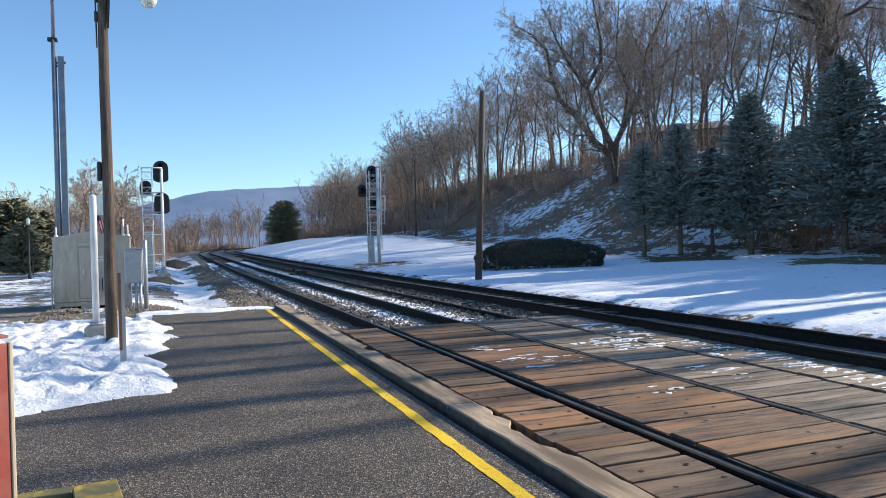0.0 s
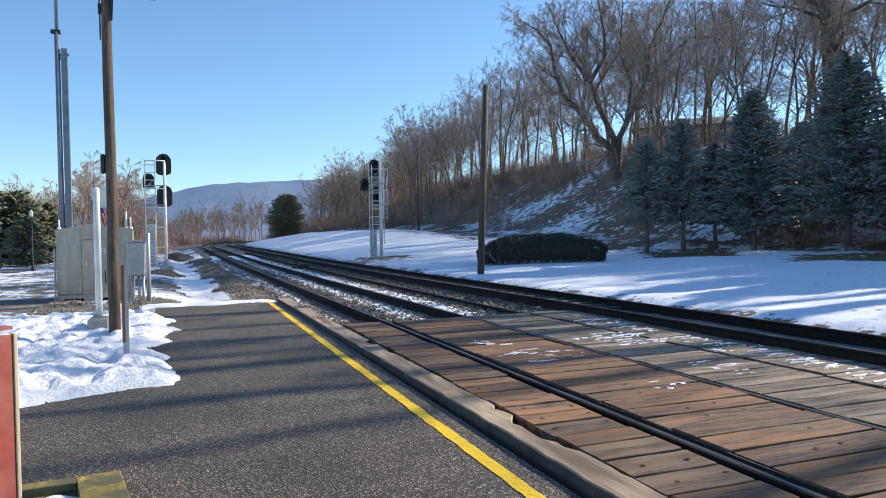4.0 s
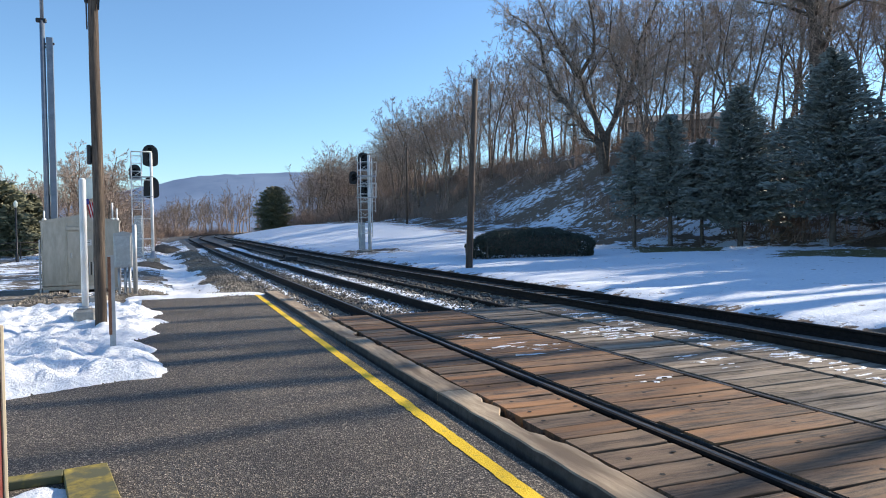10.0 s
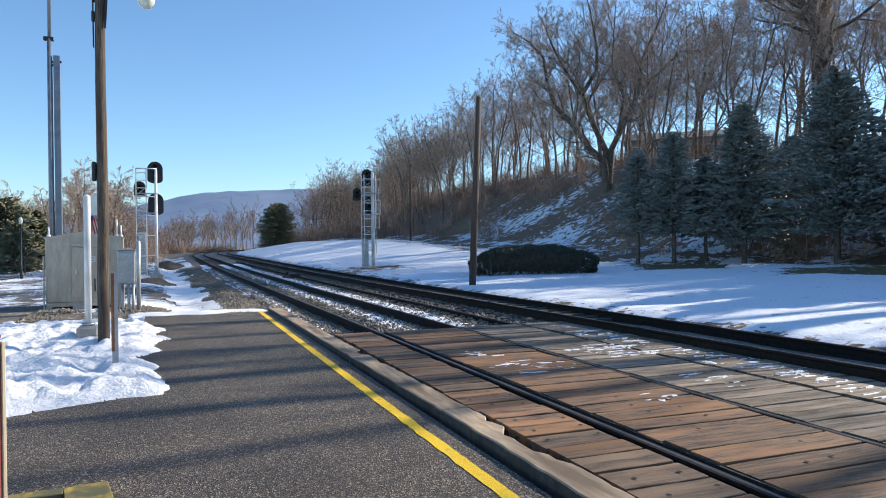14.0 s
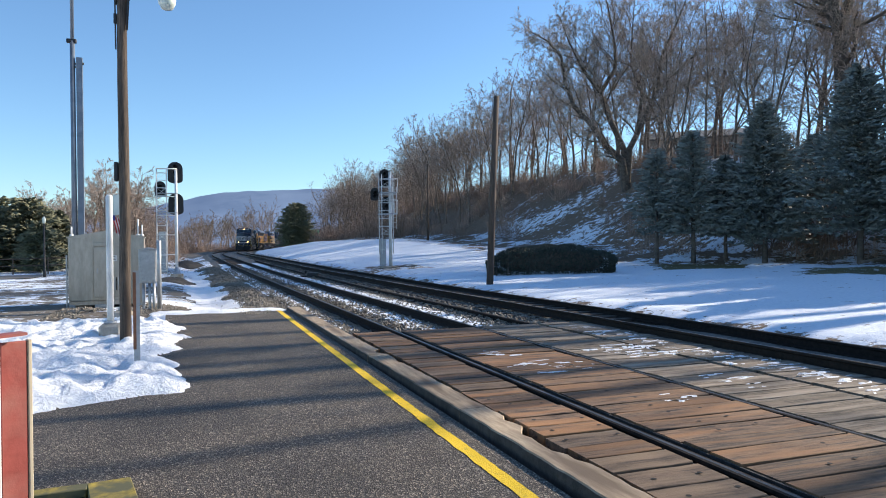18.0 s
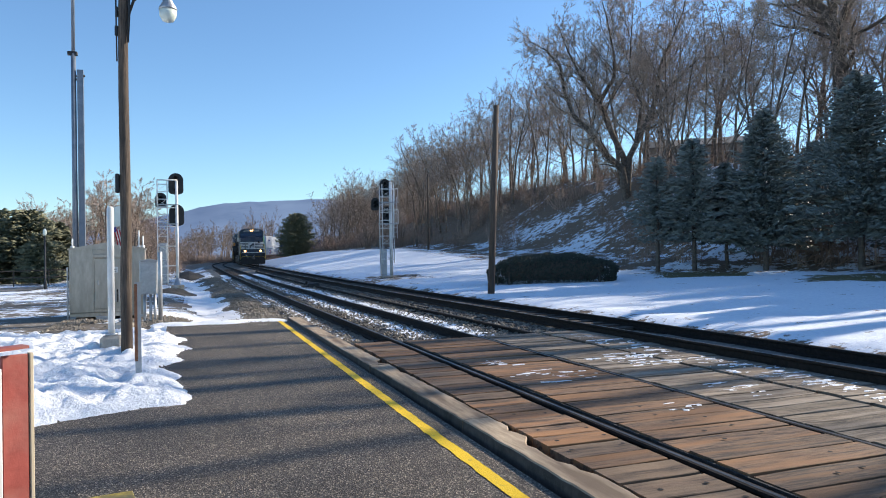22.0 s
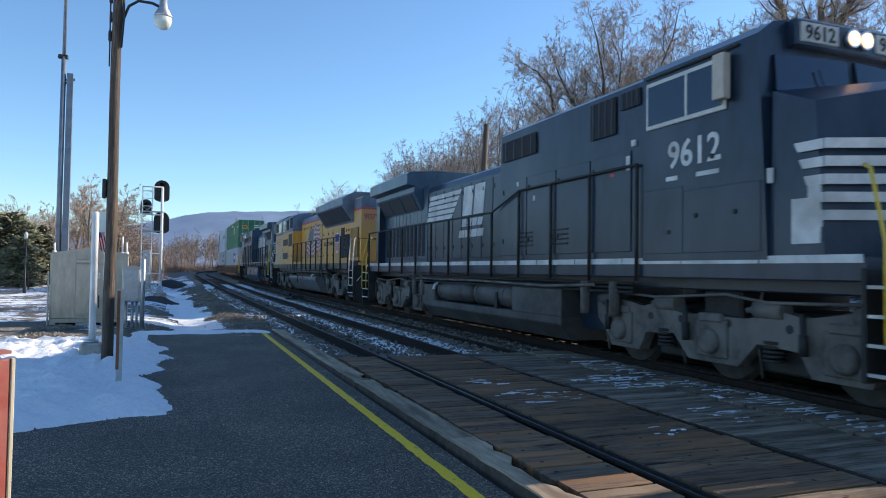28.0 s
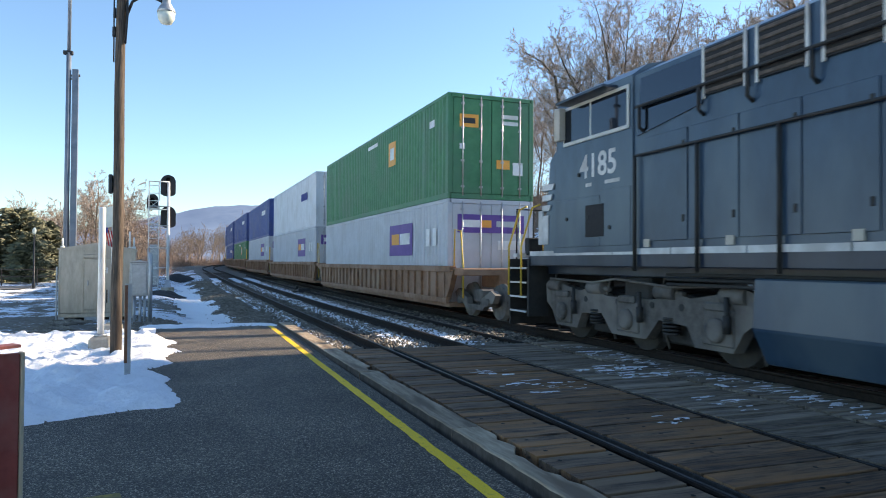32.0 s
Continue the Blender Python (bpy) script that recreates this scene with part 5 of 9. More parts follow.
white_pipe(-1.36, 13.0, 2.55, 0.38)
post2 = white_pipe(-1.43, 16.0, 2.5, 0.36)
post2["label"] = "white pipe post bearing a small sign and flag"
bm = B()
prism(bm, [(-0.17, 2.32), (0.0, 2.36), (0.0, 2.78), (-0.17, 2.74)], -0.085, -0.065, "y")
part("sign", bm, PALE_SIGN, post2, "small pale green sign plate")
bm = B()
tube(bm, [(0.0, -0.08, 1.75), (-0.17, -0.12, 2.36)], 0.012, 6)
part("flagstaff", bm, WHITE, post2)
for k in range(9):
    bm = B()
    rows = []
    for i in range(9):
        u = i / 8
        y = -0.13 - 0.03 * math.sin(u * 7)
        z = 2.32 - 0.36 * u - 0.012 * k
        x = -0.17 + 0.026 * k + 0.07 * u
        rows.append([bm.verts.new(p) for p in ((x, y, z), (x + 0.026, y - 0.008, z - 0.01))])
    for a, b in zip(rows, rows[1:]):
        bm.faces.new((a[0], a[1], b[1], b[0]))
    bmesh.ops.solidify(bm, geom=bm.faces[:], thickness=0.003)
    part("flag_stripe", bm, FLAG_RED if k % 2 == 0 else WHITE, post2)
bm = B()
bx(bm, -0.175, -0.11, -0.17, -0.15, 2.22, 2.33)
part("flag_canton", bm, FLAG_BLUE, post2)


def signal_cabinet():
    """Walk-in metal cabinet with a low gable, door, vents and feet."""
    t = thing("signal_cabinet", "brushed metal trackside equipment cabinet with a closed door", "equipment cabinet", pose(-2.32, 21.6, -0.16, rz=3))
    W, D, H = 0.96, 2.6, 2.0
    bm = B()
    bx(bm, -W, W, 0, D, 0.22, H, 0.015)
    body = part("body", bm, ALU, t)
    bm = B()
    prism(bm, [(-W - 0.03, H), (0, H + 0.17), (W + 0.03, H), (W + 0.03, H - 0.03), (-W - 0.03, H - 0.03)], -0.05, D + 0.05, "y")
    part("roof", bm, ALU, t, "low metal gable roof")
    for x in (-W + 0.02, -0.36, 0.62, W - 0.02):
        bm = B()
        bx(bm, x - 0.02, x + 0.02, -0.02, 0.0, 0.24, H - 0.02, 0.005)
        part("seam", bm, ALU, body)
    bm = B()
    bx(bm, -0.33, 0.52, -0.035, 0.0, 0.32, H - 0.28, 0.01)
    door = part("door", bm, ALU, body, "metal door")
    bm = B()
    bx(bm, -0.26, -0.22, -0.075, -0.03, 0.98, 1.12, 0.008)
    part("door_handle", bm, GALV, door)
    bm = B()
    bx(bm, 0.02, 0.26, -0.042, -0.034, 1.32, 1.48)
    plate = part("notice", bm, WHITE, door, "small white notice plate")
    for k in range(3):
        bm = B()
        bx(bm, 0.05, 0.22, -0.045, -0.041, 1.44 - 0.045 * k, 1.452 - 0.045 * k)
        part("text_bar", bm, BLACK, plate)
    for k in range(7):
        bm = B()
        bx(bm, 0.0 + 0.045 * k, 0.028 + 0.045 * k, -0.05, -0.034, 0.5, 0.86, 0.004)
        part("louvre", bm, GRAVEL if k % 2 else GALV, door)
    bm = B()
    bx(bm, -0.36, 0.56, -0.07, 0.0, H - 0.26, H - 0.16, 0.01)
    part("drip_hood", bm, ALU, body)
    bm = B()
    bx(bm, -W, W, 0.02, D, 0.10, 0.22, 0.01)
    part("skid", bm, ALU, t)
    for x0, x1 in ((-W, -W + 0.16), (-0.32, 0.12), (0.3, 0.6), (W - 0.2, W)):
        bm = B()
        bx(bm, x0, x1, 0.0, D, -0.05, 0.12, 0.01)
        part("foot", bm, GALV, t)
    for x, h in ((-W + 0.08, 0.28), (W - 0.16, 0.5), (W - 0.05, 0.34)):
        bm = B()
        tube(bm, [(x, 0.1, H), (x, 0.1, H + h)], 0.022, 8)
        tube(bm, [(x, 0.1, H), (x, 0.1, H + 0.07)], 0.05, 10)
        part("aerial", bm, WHITE, t, "short white roof aerial")
    bm = B()
    bx(bm, -W - 0.06, -W - 0.02, -0.02, 0.05, -0.1, 1.5, 0.008)
    part("conduit", bm, GALV, t)


signal_cabinet()


def junction_box():
    t = thing("junction_box", "grey metal junction box on two pipe legs", "junction box", pose(-1.2, 20.4, gz(-1.2, 20.4)))
    bm = B()
    bx(bm, -0.23, 0.23, 0, 0.28, 0.72, 1.62, 0.015)
    body = part("box", bm, GALV, t)
    bm = B()
    bx(bm, -0.19, 0.19, -0.02, 0.0, 0.76, 1.56, 0.008)
    part("door", bm, GALV, body)
    bm = B()
    prism(bm, [(-0.26, 1.62), (0, 1.68), (0.26, 1.62)], -0.04, 0.3, "y")
    part("cap", bm, GALV, body)
    for x in (-0.12, 0.03, 0.14):
        bm = B()
        tube(bm, [(x, 0.14, -0.2), (x, 0.14, 0.73)], 0.038, 9)
        part("leg", bm, GALV, t)
    p = thing("steel_post", "bare galvanised steel post beside the junction box", "post", pose(-0.9, 20.0, gz(-0.9, 20)))
    bm = B()
    tube(bm, [(0, 0, -0.3), (0, 0, 1.84), (0, 0, 1.87)], [0.055, 0.055, 0.03], 10)
    part("pipe", bm, GALV, p)


junction_box()


def masts():
    t = thing("radio_mast", "tall slender blue-grey steel radio mast", "mast", pose(-3.46, 24.0, gz(-3.4, 24)))
    bm = B()
    tube(bm, [(0, 0, -0.3), (0, 0, 4), (0, 0, 8.0)], [0.085, 0.075, 0.07], 10)
    part("lower_tube", bm, GALV_BLUE, t)
    bm = B()
    tube(bm, [(0, 0, 8.0), (0, 0, 14)], [0.052, 0.045], 10)
    part("upper_tube", bm, GALV_BLUE, t)
    bm = B()
    bx(bm, -0.16, 0.12, -0.06, 0.06, 7.94, 8.06, 0.015)
    part("clamp", bm, BLACK, t)
    bm = B()
    bx(bm, -0.05, 0.12, -0.03, 0.03, 7.18, 7.24, 0.01)
    part("clamp", bm, BLACK, t)
    t = thing("steel_column", "square blue-grey steel column beside the mast", "column", pose(-3.27, 24.0, gz(-3.4, 24)))
    bm = B()
    prism(bm, [(-0.085, -0.08), (0.085, -0.08), (0.085, 0.08), (-0.085, 0.08)], -0.3, 7.5, "z")
    part("column", bm, GALV_BLUE, t)
    bm = B()
    bx(bm, -0.02, 0.22, -0.02, 0.02, 7.28, 7.34, 0.005)
    for v in bm.verts:
        v.co.x += -0.12
    tube(bm, [(0.10, 0, 7.3), (0.10, 0, 7.36)], 0.03, 8)
    part("top_fitting", bm, BLACK, t)


GALV_BLUE = material("blue-grey galvanised steel", (0.12, 0.15, 0.19), (0.20, 0.24, 0.29), 6, 0.5, 0.1, metal=0.4, c3=(0.20, 0.22, 0.25), big=1)
masts()


def signal_head(parent, x, y, z, w, h, lamps, facing=-1):
    """Black oval target with hooded lamps, facing along y."""
    bm = B()
    n = 12
    pts = []
    rad = w / 2
    for k in range(n + 1):
        a = math.pi * k / n
        pts.append((x + rad * math.cos(a), z + h / 2 - rad + rad * math.sin(a)))
    lowr = rad * 0.5
    for k in range(n + 1):
        a = math.pi * k / n
        pts.append((x - rad * math.cos(a), z - h / 2 + lowr - lowr * math.sin(a)))
    prism(bm, pts, y - 0.02, y + 0.02, "y")
    head = part("target", bm, BLACK, parent, "black signal target")
    bm = B()
    bx(bm, x - w * 0.26, x + w * 0.26, y + 0.02, y + 0.30, z - h * 0.36, z + h * 0.36, 0.03)
    part("housing", bm, BLACK, head)
    for k in range(lamps):
        zz = z + (k - (lamps - 1) / 2) * h * 0.27
        bm = B()
        rings = []
        for d in (0.02, 0.26):
            rings.append([bm.verts.new((x + 0.13 * math.cos(q), y - d, zz + 0.13 * math.sin(q))) for q in [math.radians(-20 + 220 * i / 10) for i in range(11)]])
        for i in range(10):
            bm.faces.new((rings[0][i], rings[0][i + 1], rings[1][i + 1], rings[1][i]))
        bmesh.ops.solidify(bm, geom=bm.faces[:], thickness=0.008)
        part("visor", bm, BLACK, head)
        bm = B()
        tube(bm, [(x, y - 0.02, zz), (x, y - 0.035, zz)], [0.11, 0.09], 14)
        part("lens", bm, HOLE, head, "dark unlit lens")
    return head


def lattice(parent, x0, x1, y0, y1, z0, z1, step, r=0.017):
    """Four corner bars with rungs and diagonals."""
    for x in (x0, x1):
        for y in (y0, y1):
            bm = B()
            tube(bm, [(x, y, z0), (x, y, z1)], r * 1.4, 6)
            part("corner_bar", bm, WHITE, parent)
    z = z0 + step * 0.5
    k = 0
    while z < z1:
        bm = B()
        tube(bm, [(x0, y0, z), (x1, y0, z), (x1, y1, z), (x0, y1, z), (x0, y0, z)], r * 0.8, 5)
        part("rung", bm, WHITE, parent)
        if k % 2 == 0 and z + step < z1:
            bm = B()
            tube(bm, [(x0, y0, z), (x1, y0, z + step)], r * 0.6, 5)
            part("brace", bm, WHITE, parent)
            bm = B()
            tube(bm, [(x1, y1, z), (x0, y1, z + step)], r * 0.6, 5)
            part("brace", bm, WHITE, parent)
        z += step
        k += 1


def signal_left():
    bz = gz(-0.95, 42)
    t = thing("railway_signal", "silver railway signal mast with three black signal heads and ladder", "railway signal", pose(-0.95, 42, bz))
    bm = B()
    bx(bm, -0.34, 0.34, -0.34, 0.34, -0.3, 0.22, 0.04)
    part("foundation", bm, CONCRETE, t)
    bm = B()
    tube(bm, [(0, 0, 0.2), (0, 0, 6.05)], [0.085, 0.075], 12)
    part("mast", bm, WHITE, t)
    bm = B()
    tube(bm, [(0, 0, 0.2), (0, 0, 0.26), (0, 0, 0.62)], [0.24, 0.2, 0.1], 12)
    part("mast_base", bm, GALV, t)
    lattice(t, -1.02, -0.5, 0.0, 0.35, 0.2, 6.1, 0.42)
    for z in (1.3, 2.4, 3.5, 4.55, 6.1):
        bm = B()
        tube(bm, [(-1.02, 0, z), (0.05, 0, z)], 0.025, 6)
        tube(bm, [(-1.02, 0.3, z), (0.05, 0.2, z)], 0.02, 6)
        part("tie_bar", bm, WHITE, t)
    for z in (3.62, 4.7):
        bm = B()
        bx(bm, -1.0, 0.1, -0.1, 0.4, z, z + 0.04)
        part("platform_grating", bm, GALV, t)
    signal_head(t, -0.04, 0.42, 5.92, 0.80, 1.22, 3)
    signal_head(t, -0.02, 0.42, 4.15, 0.80, 1.22, 3)
    signal_head(t, -0.84, 0.42, 4.98, 0.58, 0.88, 2)
    bm = B()
    bx(bm, -0.95, -0.55, 0.4, 0.75, 0.3, 2.6, 0.02)
    part("relay_case", bm, GALV, t, "tall grey relay case")


signal_left()


def signal_right():
    x, y = 11.65, 43.3
    bz = gz(x, y)
    t = thing("railway_signal", "silver lattice signal mast with black heads on the lawn side", "railway signal", pose(x, y, bz))
    bm = B()
    bx(bm, -0.5, 0.5, -0.5, 0.5, -0.3, 0.12, 0.05)
    part("foundation", bm, CONCRETE, t)
    bm = B()
    tube(bm, [(0.12, 0, 0.1), (0.12, 0, 6.1)], [0.11, 0.09], 12)
    part("mast", bm, WHITE, t)
    lattice(t, -0.52, 0.22, -0.35, 0.35, 0.9, 5.9, 0.5, 0.018)
    for z in (3.4, 4.75):
        bm = B()
        bx(bm, -0.62, 0.5, -0.4, 0.4, z, z + 0.05)
        part("platform_grating", bm, GALV, t)
        bm = B()
        tube(bm, [(-0.52, -0.4, z + 0.9), (0.5, -0.4, z + 0.9), (0.5, 0.4, z + 0.9), (-0.52, 0.4, z + 0.9)], 0.016, 6)
        tube(bm, [(0.5, -0.4, z), (0.5, -0.4, z + 0.9)], 0.016, 6)
        tube(bm, [(0.5, 0.4, z), (0.5, 0.4, z + 0.9)], 0.016, 6)
        part("safety_rail", bm, WHITE, t)
    for s in (0.36, 0.62):
        bm = B()
        tube(bm, [(s, 0.3, 2.5), (s, 0.3, 5.2)], 0.018, 6)
        part("ladder_side", bm, WHITE, t)
    for k in range(9):
        bm = B()
        tube(bm, [(0.36, 0.3, 2.6 + 0.3 * k), (0.62, 0.3, 2.6 + 0.3 * k)], 0.013, 5)
        part("ladder_rung", bm, WHITE, t)
    signal_head(t, -0.12, 0.45, 5.75, 0.66, 1.15, 3)
    signal_head(t, -0.80, 0.4, 4.7, 0.52, 0.82, 2)
    signal_head(t, 0.0, 0.5, 4.0, 0.66, 1.15, 3)
    bm = B()
    bx(bm, -0.55, -0.2, -0.1, 0.25, 0.15, 1.85, 0.02)
    part("relay_case", bm, GALV, t, "grey relay case")


signal_right()


def plain_pole(name, label, x, y, h, r, mat, lean, extra=0):
    z = gz(x, y)
    t = thing(name, label, "pole", pose(x, y, z))
    bm = B()
    tube(bm, [(0, 0, -0.4), (lean * 0.5, 0, h * 0.5), (lean, 0, h)], [r * 1.15, r, r * 0.85], 12)
    part("pole", bm, mat, t)
    for k in range(extra):
        bm = B()
        bx(bm, -0.12 + lean * 0.8, -0.05 + lean * 0.8, -0.03, 0.03, h * (0.55 + 0.1 * k), h * (0.55 + 0.1 * k) + 0.12, 0.01)
        part("pole_step", bm, BLACK, t)


plain_pole("old_pole", "dark leaning wooden pole without wires on the lawn", 10.98, 25.6, 7.5, 0.125, DARK_POLE, 0.38, 3)
plain_pole("far_pole", "thin grey wooden pole at the edge of the wood", 24.8, 75.2, 8.6, 0.12, POLE_WOOD, 0.05)


def mound(x, y, rx, ry, h, seed):
    V, F = [], []
    n, m = 28, 9
    for j in range(m + 1):
        f = j / m
        for i in range(n):
            a = i * math.tau / n
            wob = 1 + 0.18 * noise.noise((math.cos(a) * 1.5, math.sin(a) * 1.5, seed))
            px, py = x + rx * f * wob * math.cos(a), y + ry * f * wob * math.sin(a)
            z = h * (1 - f ** 1.6) + 0.10 * noise.noise((px * 2.5, py * 2.5, seed)) * (1 - f) - 0.06 * f
            V.append((px, py, gz(px, py) + z))
    for j in range(m):
        for i in range(n):
            F.append((j * n + i, j * n + (i + 1) % n, (j + 1) * n + (i + 1) % n, (j + 1) * n + i))
    tagged(raw("gravel_mound", V, F, GRAVEL, smooth=False), "low mound of dark gravel beside the track", "mound", "gravel mounds")


mound(-0.8, 37.5, 1.45, 1.7, 0.24, 1)
mound(-0.5, 64.0, 1.35, 2.2, 0.7, 5)
mound(12.2, 43.2, 1.7, 1.4, 0.10, 12)


def switch_box():
    p = line_point(36.5, 6.05)
    t = thing("switch_machine", "low black track machine between the two tracks", "track machine", pose(p[0], p[1], p[2] - 0.15))
    bm = B()
    bx(bm, -0.3, 0.3, -0.25, 0.25, 0.0, 0.24, 0.03)
    part("case", bm, BLACK, t)
    bm = B()
    bx(bm, -0.55, 0.55, -0.12, 0.12, 0.0, 0.08, 0.01)
    bx(bm, -0.4, -0.3, -0.1, 0.1, 0.2, 0.34, 0.01)
    part("rod", bm, RAIL, t)


switch_box()


# ---- close beside the camera ----
def barrier_board():
    t = thing("red_board", "faded red double board with pale edges standing on the platform", "board", pose(-0.86, 4.25, PZ, rz=32))
    for k, (x, y, h) in enumerate(((0.0, 0.0, 1.09), (-0.17, -0.05, 1.03))):
        bm = B()
        bx(bm, x - 0.13, x + 0.0, y, y + 0.03, 0.0, h, 0.006)
        p = part("panel", bm, RED, t, "faded red panel")
        bm = B()
        bx(bm, x + 0.002, x + 0.022, y - 0.006, y + 0.036, 0.0, h + 0.004, 0.004)
        part("edge_strip", bm, WHITE if k else BEIGE, p, "pale edge strip")
    bm = B()
    prism(bm, [(-0.30, 1.115), (-0.02, 1.125), (-0.02, 1.14), (-0.30, 1.13)], -0.06, 0.04, "y")
    part("cap", bm, RED, t)


barrier_board()


def kerb_timbers():
    t = thing("kerb_timber", "short timber with chipped yellow paint on the asphalt", "kerb", pose(-0.50, 4.72, PZ, rz=10), group="yellow timbers")
    bm = B()
    bx(bm, -0.13, 0.13, -0.36, 0.36, 0, 0.055, 0.005)
    part("timber", bm, KERB_PAINT, t)
    t = thing("kerb_timber", "mossy yellow timber lying across the corner of the platform", "kerb", pose(-0.98, 4.98, PZ, rz=4), group="yellow timbers")
    bm = B()
    bx(bm, -0.30, 0.30, -0.06, 0.06, 0, 0.055, 0.005)
    part("timber", bm, KERB_PAINT, t)


KERB_PAINT = material("chipped yellow timber", (0.09, 0.08, 0.03), (0.50, 0.36, 0.05), 9, 0.8, 0.12, c3=(0.10, 0.095, 0.045), big=6, amount3=0.45)
kerb_timbers()
snow_patch("snow_scrap", ((-1.2, -0.55, 4.2, 4.95), lambda x, y: 0.22 - math.hypot((x + 0.78) * 0.8, y - 4.66) + 0.08 * noise.noise((x * 7, y * 7, 1))), PZ, 0.07, "scrap of snow between the yellow timbers", 4, 0.03)

bm = B()
bx(bm, -0.64, -0.402, 1.46, 1.60, PZ, 3.4, 0.008)
column = tagged(part("porch_post", bm, BEIGE), "beige painted post of the station porch", "post")

# ---- far at the side road ----
def side_road():
    xs = np.linspace(-60, -8.5, 24)
    V, F = [], []
    for i, x in enumerate(xs):
        yc = 47 + 0.28 * (x + 8)
        for d in (-2.6, 2.6):
            V.append((x, yc + d, gz(x, yc + d) + 0.06))
    for i in range(len(xs) - 1):
        F.append((2 * i, 2 * i + 2, 2 * i + 3, 2 * i + 1))
    tagged(raw("road", V, F, ROAD), "grey side road with snowy edges", "road", kind="structure")
    fence = thing("fence", "low grey rail fence along the side road", "fence")
    for k in range(13):
        x = -30 + 1.9 * k
        y = 52.5 + 0.28 * (x + 8)
        bm = B()
        tube(bm, [(x, y, gz(x, y) - 0.2), (x, y, gz(x, y) + 1.05)], 0.04, 6)
        part("post", bm, DARK_POLE, fence)
    for z in (0.55, 1.0):
        bm = B()
        tube(bm, [(-30 + 1.9 * k, 52.5 + 0.28 * (-22 + 1.9 * k), gz(-30 + 1.9 * k, 52.5 + 0.28 * (-22 + 1.9 * k)) + z) for k in range(13)], 0.03, 6)
        part("rail", bm, DARK_POLE, fence)
    for x, y in ((-8.2, 46.0), (-17, 54)):
        t = thing("street_lamp", "dark lamp post with a pale globe", "street lamp", pose(x, y, gz(x, y)), group="lamps by the side road")
        bm = B()
        tube(bm, [(0, 0, -0.2), (0, 0, 0.4), (0, 0, 0.45), (0, 0, 3.1)], [0.09, 0.09, 0.05, 0.04], 10)
        part("column", bm, BLACK, t)
        bm = B()
        tube(bm, [(0, 0, 3.1), (0, 0, 3.2), (0, 0, 3.38), (0, 0, 3.5)], [0.05, 0.10, 0.10, 0.04], 12)
        part("globe", bm, PALE_SIGN, t)


side_road()


SIDING = material("weathered painted siding", (0.27, 0.25, 0.225), (0.36, 0.335, 0.305), 3, 0.8, 0.1)


def hill_house():
    x, y = ray_place(39.3, 104)
    z = gz(x, y)
    t = thing("house", "pale low house with a grey roof behind the trees", "house", pose(x, y, z - 2.2, rz=-39))
    bm = B()
    bx(bm, -6.5, 6.5, -4, 4, -1, 5.1, 0.02)
    wall = part("wall", bm, SIDING, t)
    bm = B()
    prism(bm, [(-4.6, 5.1), (0, 6.6), (4.6, 5.1), (4.6, 4.95), (-4.6, 4.95)], -7, 7, "x")
    part("roof", bm, ROAD, t, "low grey roof")
    for k in range(4):
        bm = B()
        bx(bm, -5.7 + 3.1 * k, -4.5 + 3.1 * k, -4.04, -4.0, 3.0, 4.2)
        w = part("window", bm, WHITE, wall)
        bm = B()
        bx(bm, -5.6 + 3.1 * k, -4.6 + 3.1 * k, -4.06, -4.04, 3.1, 4.1)
        part("pane", bm, SIGNAL_GLASS, w)


hill_house()


# ---- the train ----
LOCO_BLACK = material("dark grey-black locomotive paint", (0.010, 0.018, 0.034), (0.021, 0.037, 0.064), 3, 0.3, 0.05, c3=(0.042, 0.056, 0.078), big=0.8, amount3=0.25, stretch=(1, 1, 0.45), spec=0.4)
LOCO_DUSTY = material("dusty blue-black locomotive paint", (0.014, 0.037, 0.068), (0.029, 0.066, 0.112), 3, 0.32, 0.05, c3=(0.062, 0.098, 0.13), big=0.8, amount3=0.35, stretch=(1, 1, 0.45))
LOCO_DIRT = material("grimy truck steel", (0.06, 0.054, 0.048), (0.135, 0.123, 0.11), 6, 0.85, 0.3, c3=(0.17, 0.155, 0.138), big=1.4)
PALE_TANK = material("dusty grey tank paint", (0.13, 0.135, 0.14), (0.19, 0.195, 0.20), 2, 0.36, 0.05, c3=(0.11, 0.105, 0.10), big=0.7)
RUSTY_SLAT = material("dusty brown slat", (0.05, 0.04, 0.033), (0.13, 0.10, 0.08), 9, 0.8, 0.2)
TANK_PAINT = material("grimy dark tank paint", (0.028, 0.027, 0.027), (0.065, 0.062, 0.06), 5, 0.6, 0.2, c3=(0.09, 0.085, 0.08), big=1.2)
WHEEL = material("dark wheel steel", (0.02, 0.018, 0.016), (0.05, 0.045, 0.04), 8, 0.6, 0.1, metal=0.3)
UNDER = material("black underframe", (0.012, 0.012, 0.012), (0.03, 0.028, 0.026), 6, 0.7, 0.2)
LOCO_WHITE = material("dusty white locomotive paint", (0.50, 0.50, 0.48), (0.66, 0.66, 0.64), 5, 0.6, 0, c3=(0.40, 0.39, 0.37), big=2)
LOCO_YELLOW = material("dusty yellow locomotive paint", (0.60, 0.265, 0.03), (0.72, 0.355, 0.055), 3, 0.5, 0.05, c3=(0.50, 0.28, 0.10), big=0.9, amount3=0.45, stretch=(1, 1, 0.45))
LOCO_GREY = material("grey locomotive roof paint", (0.10, 0.135, 0.19), (0.16, 0.20, 0.26), 3, 0.45, 0.05, c3=(0.085, 0.09, 0.10), big=1)
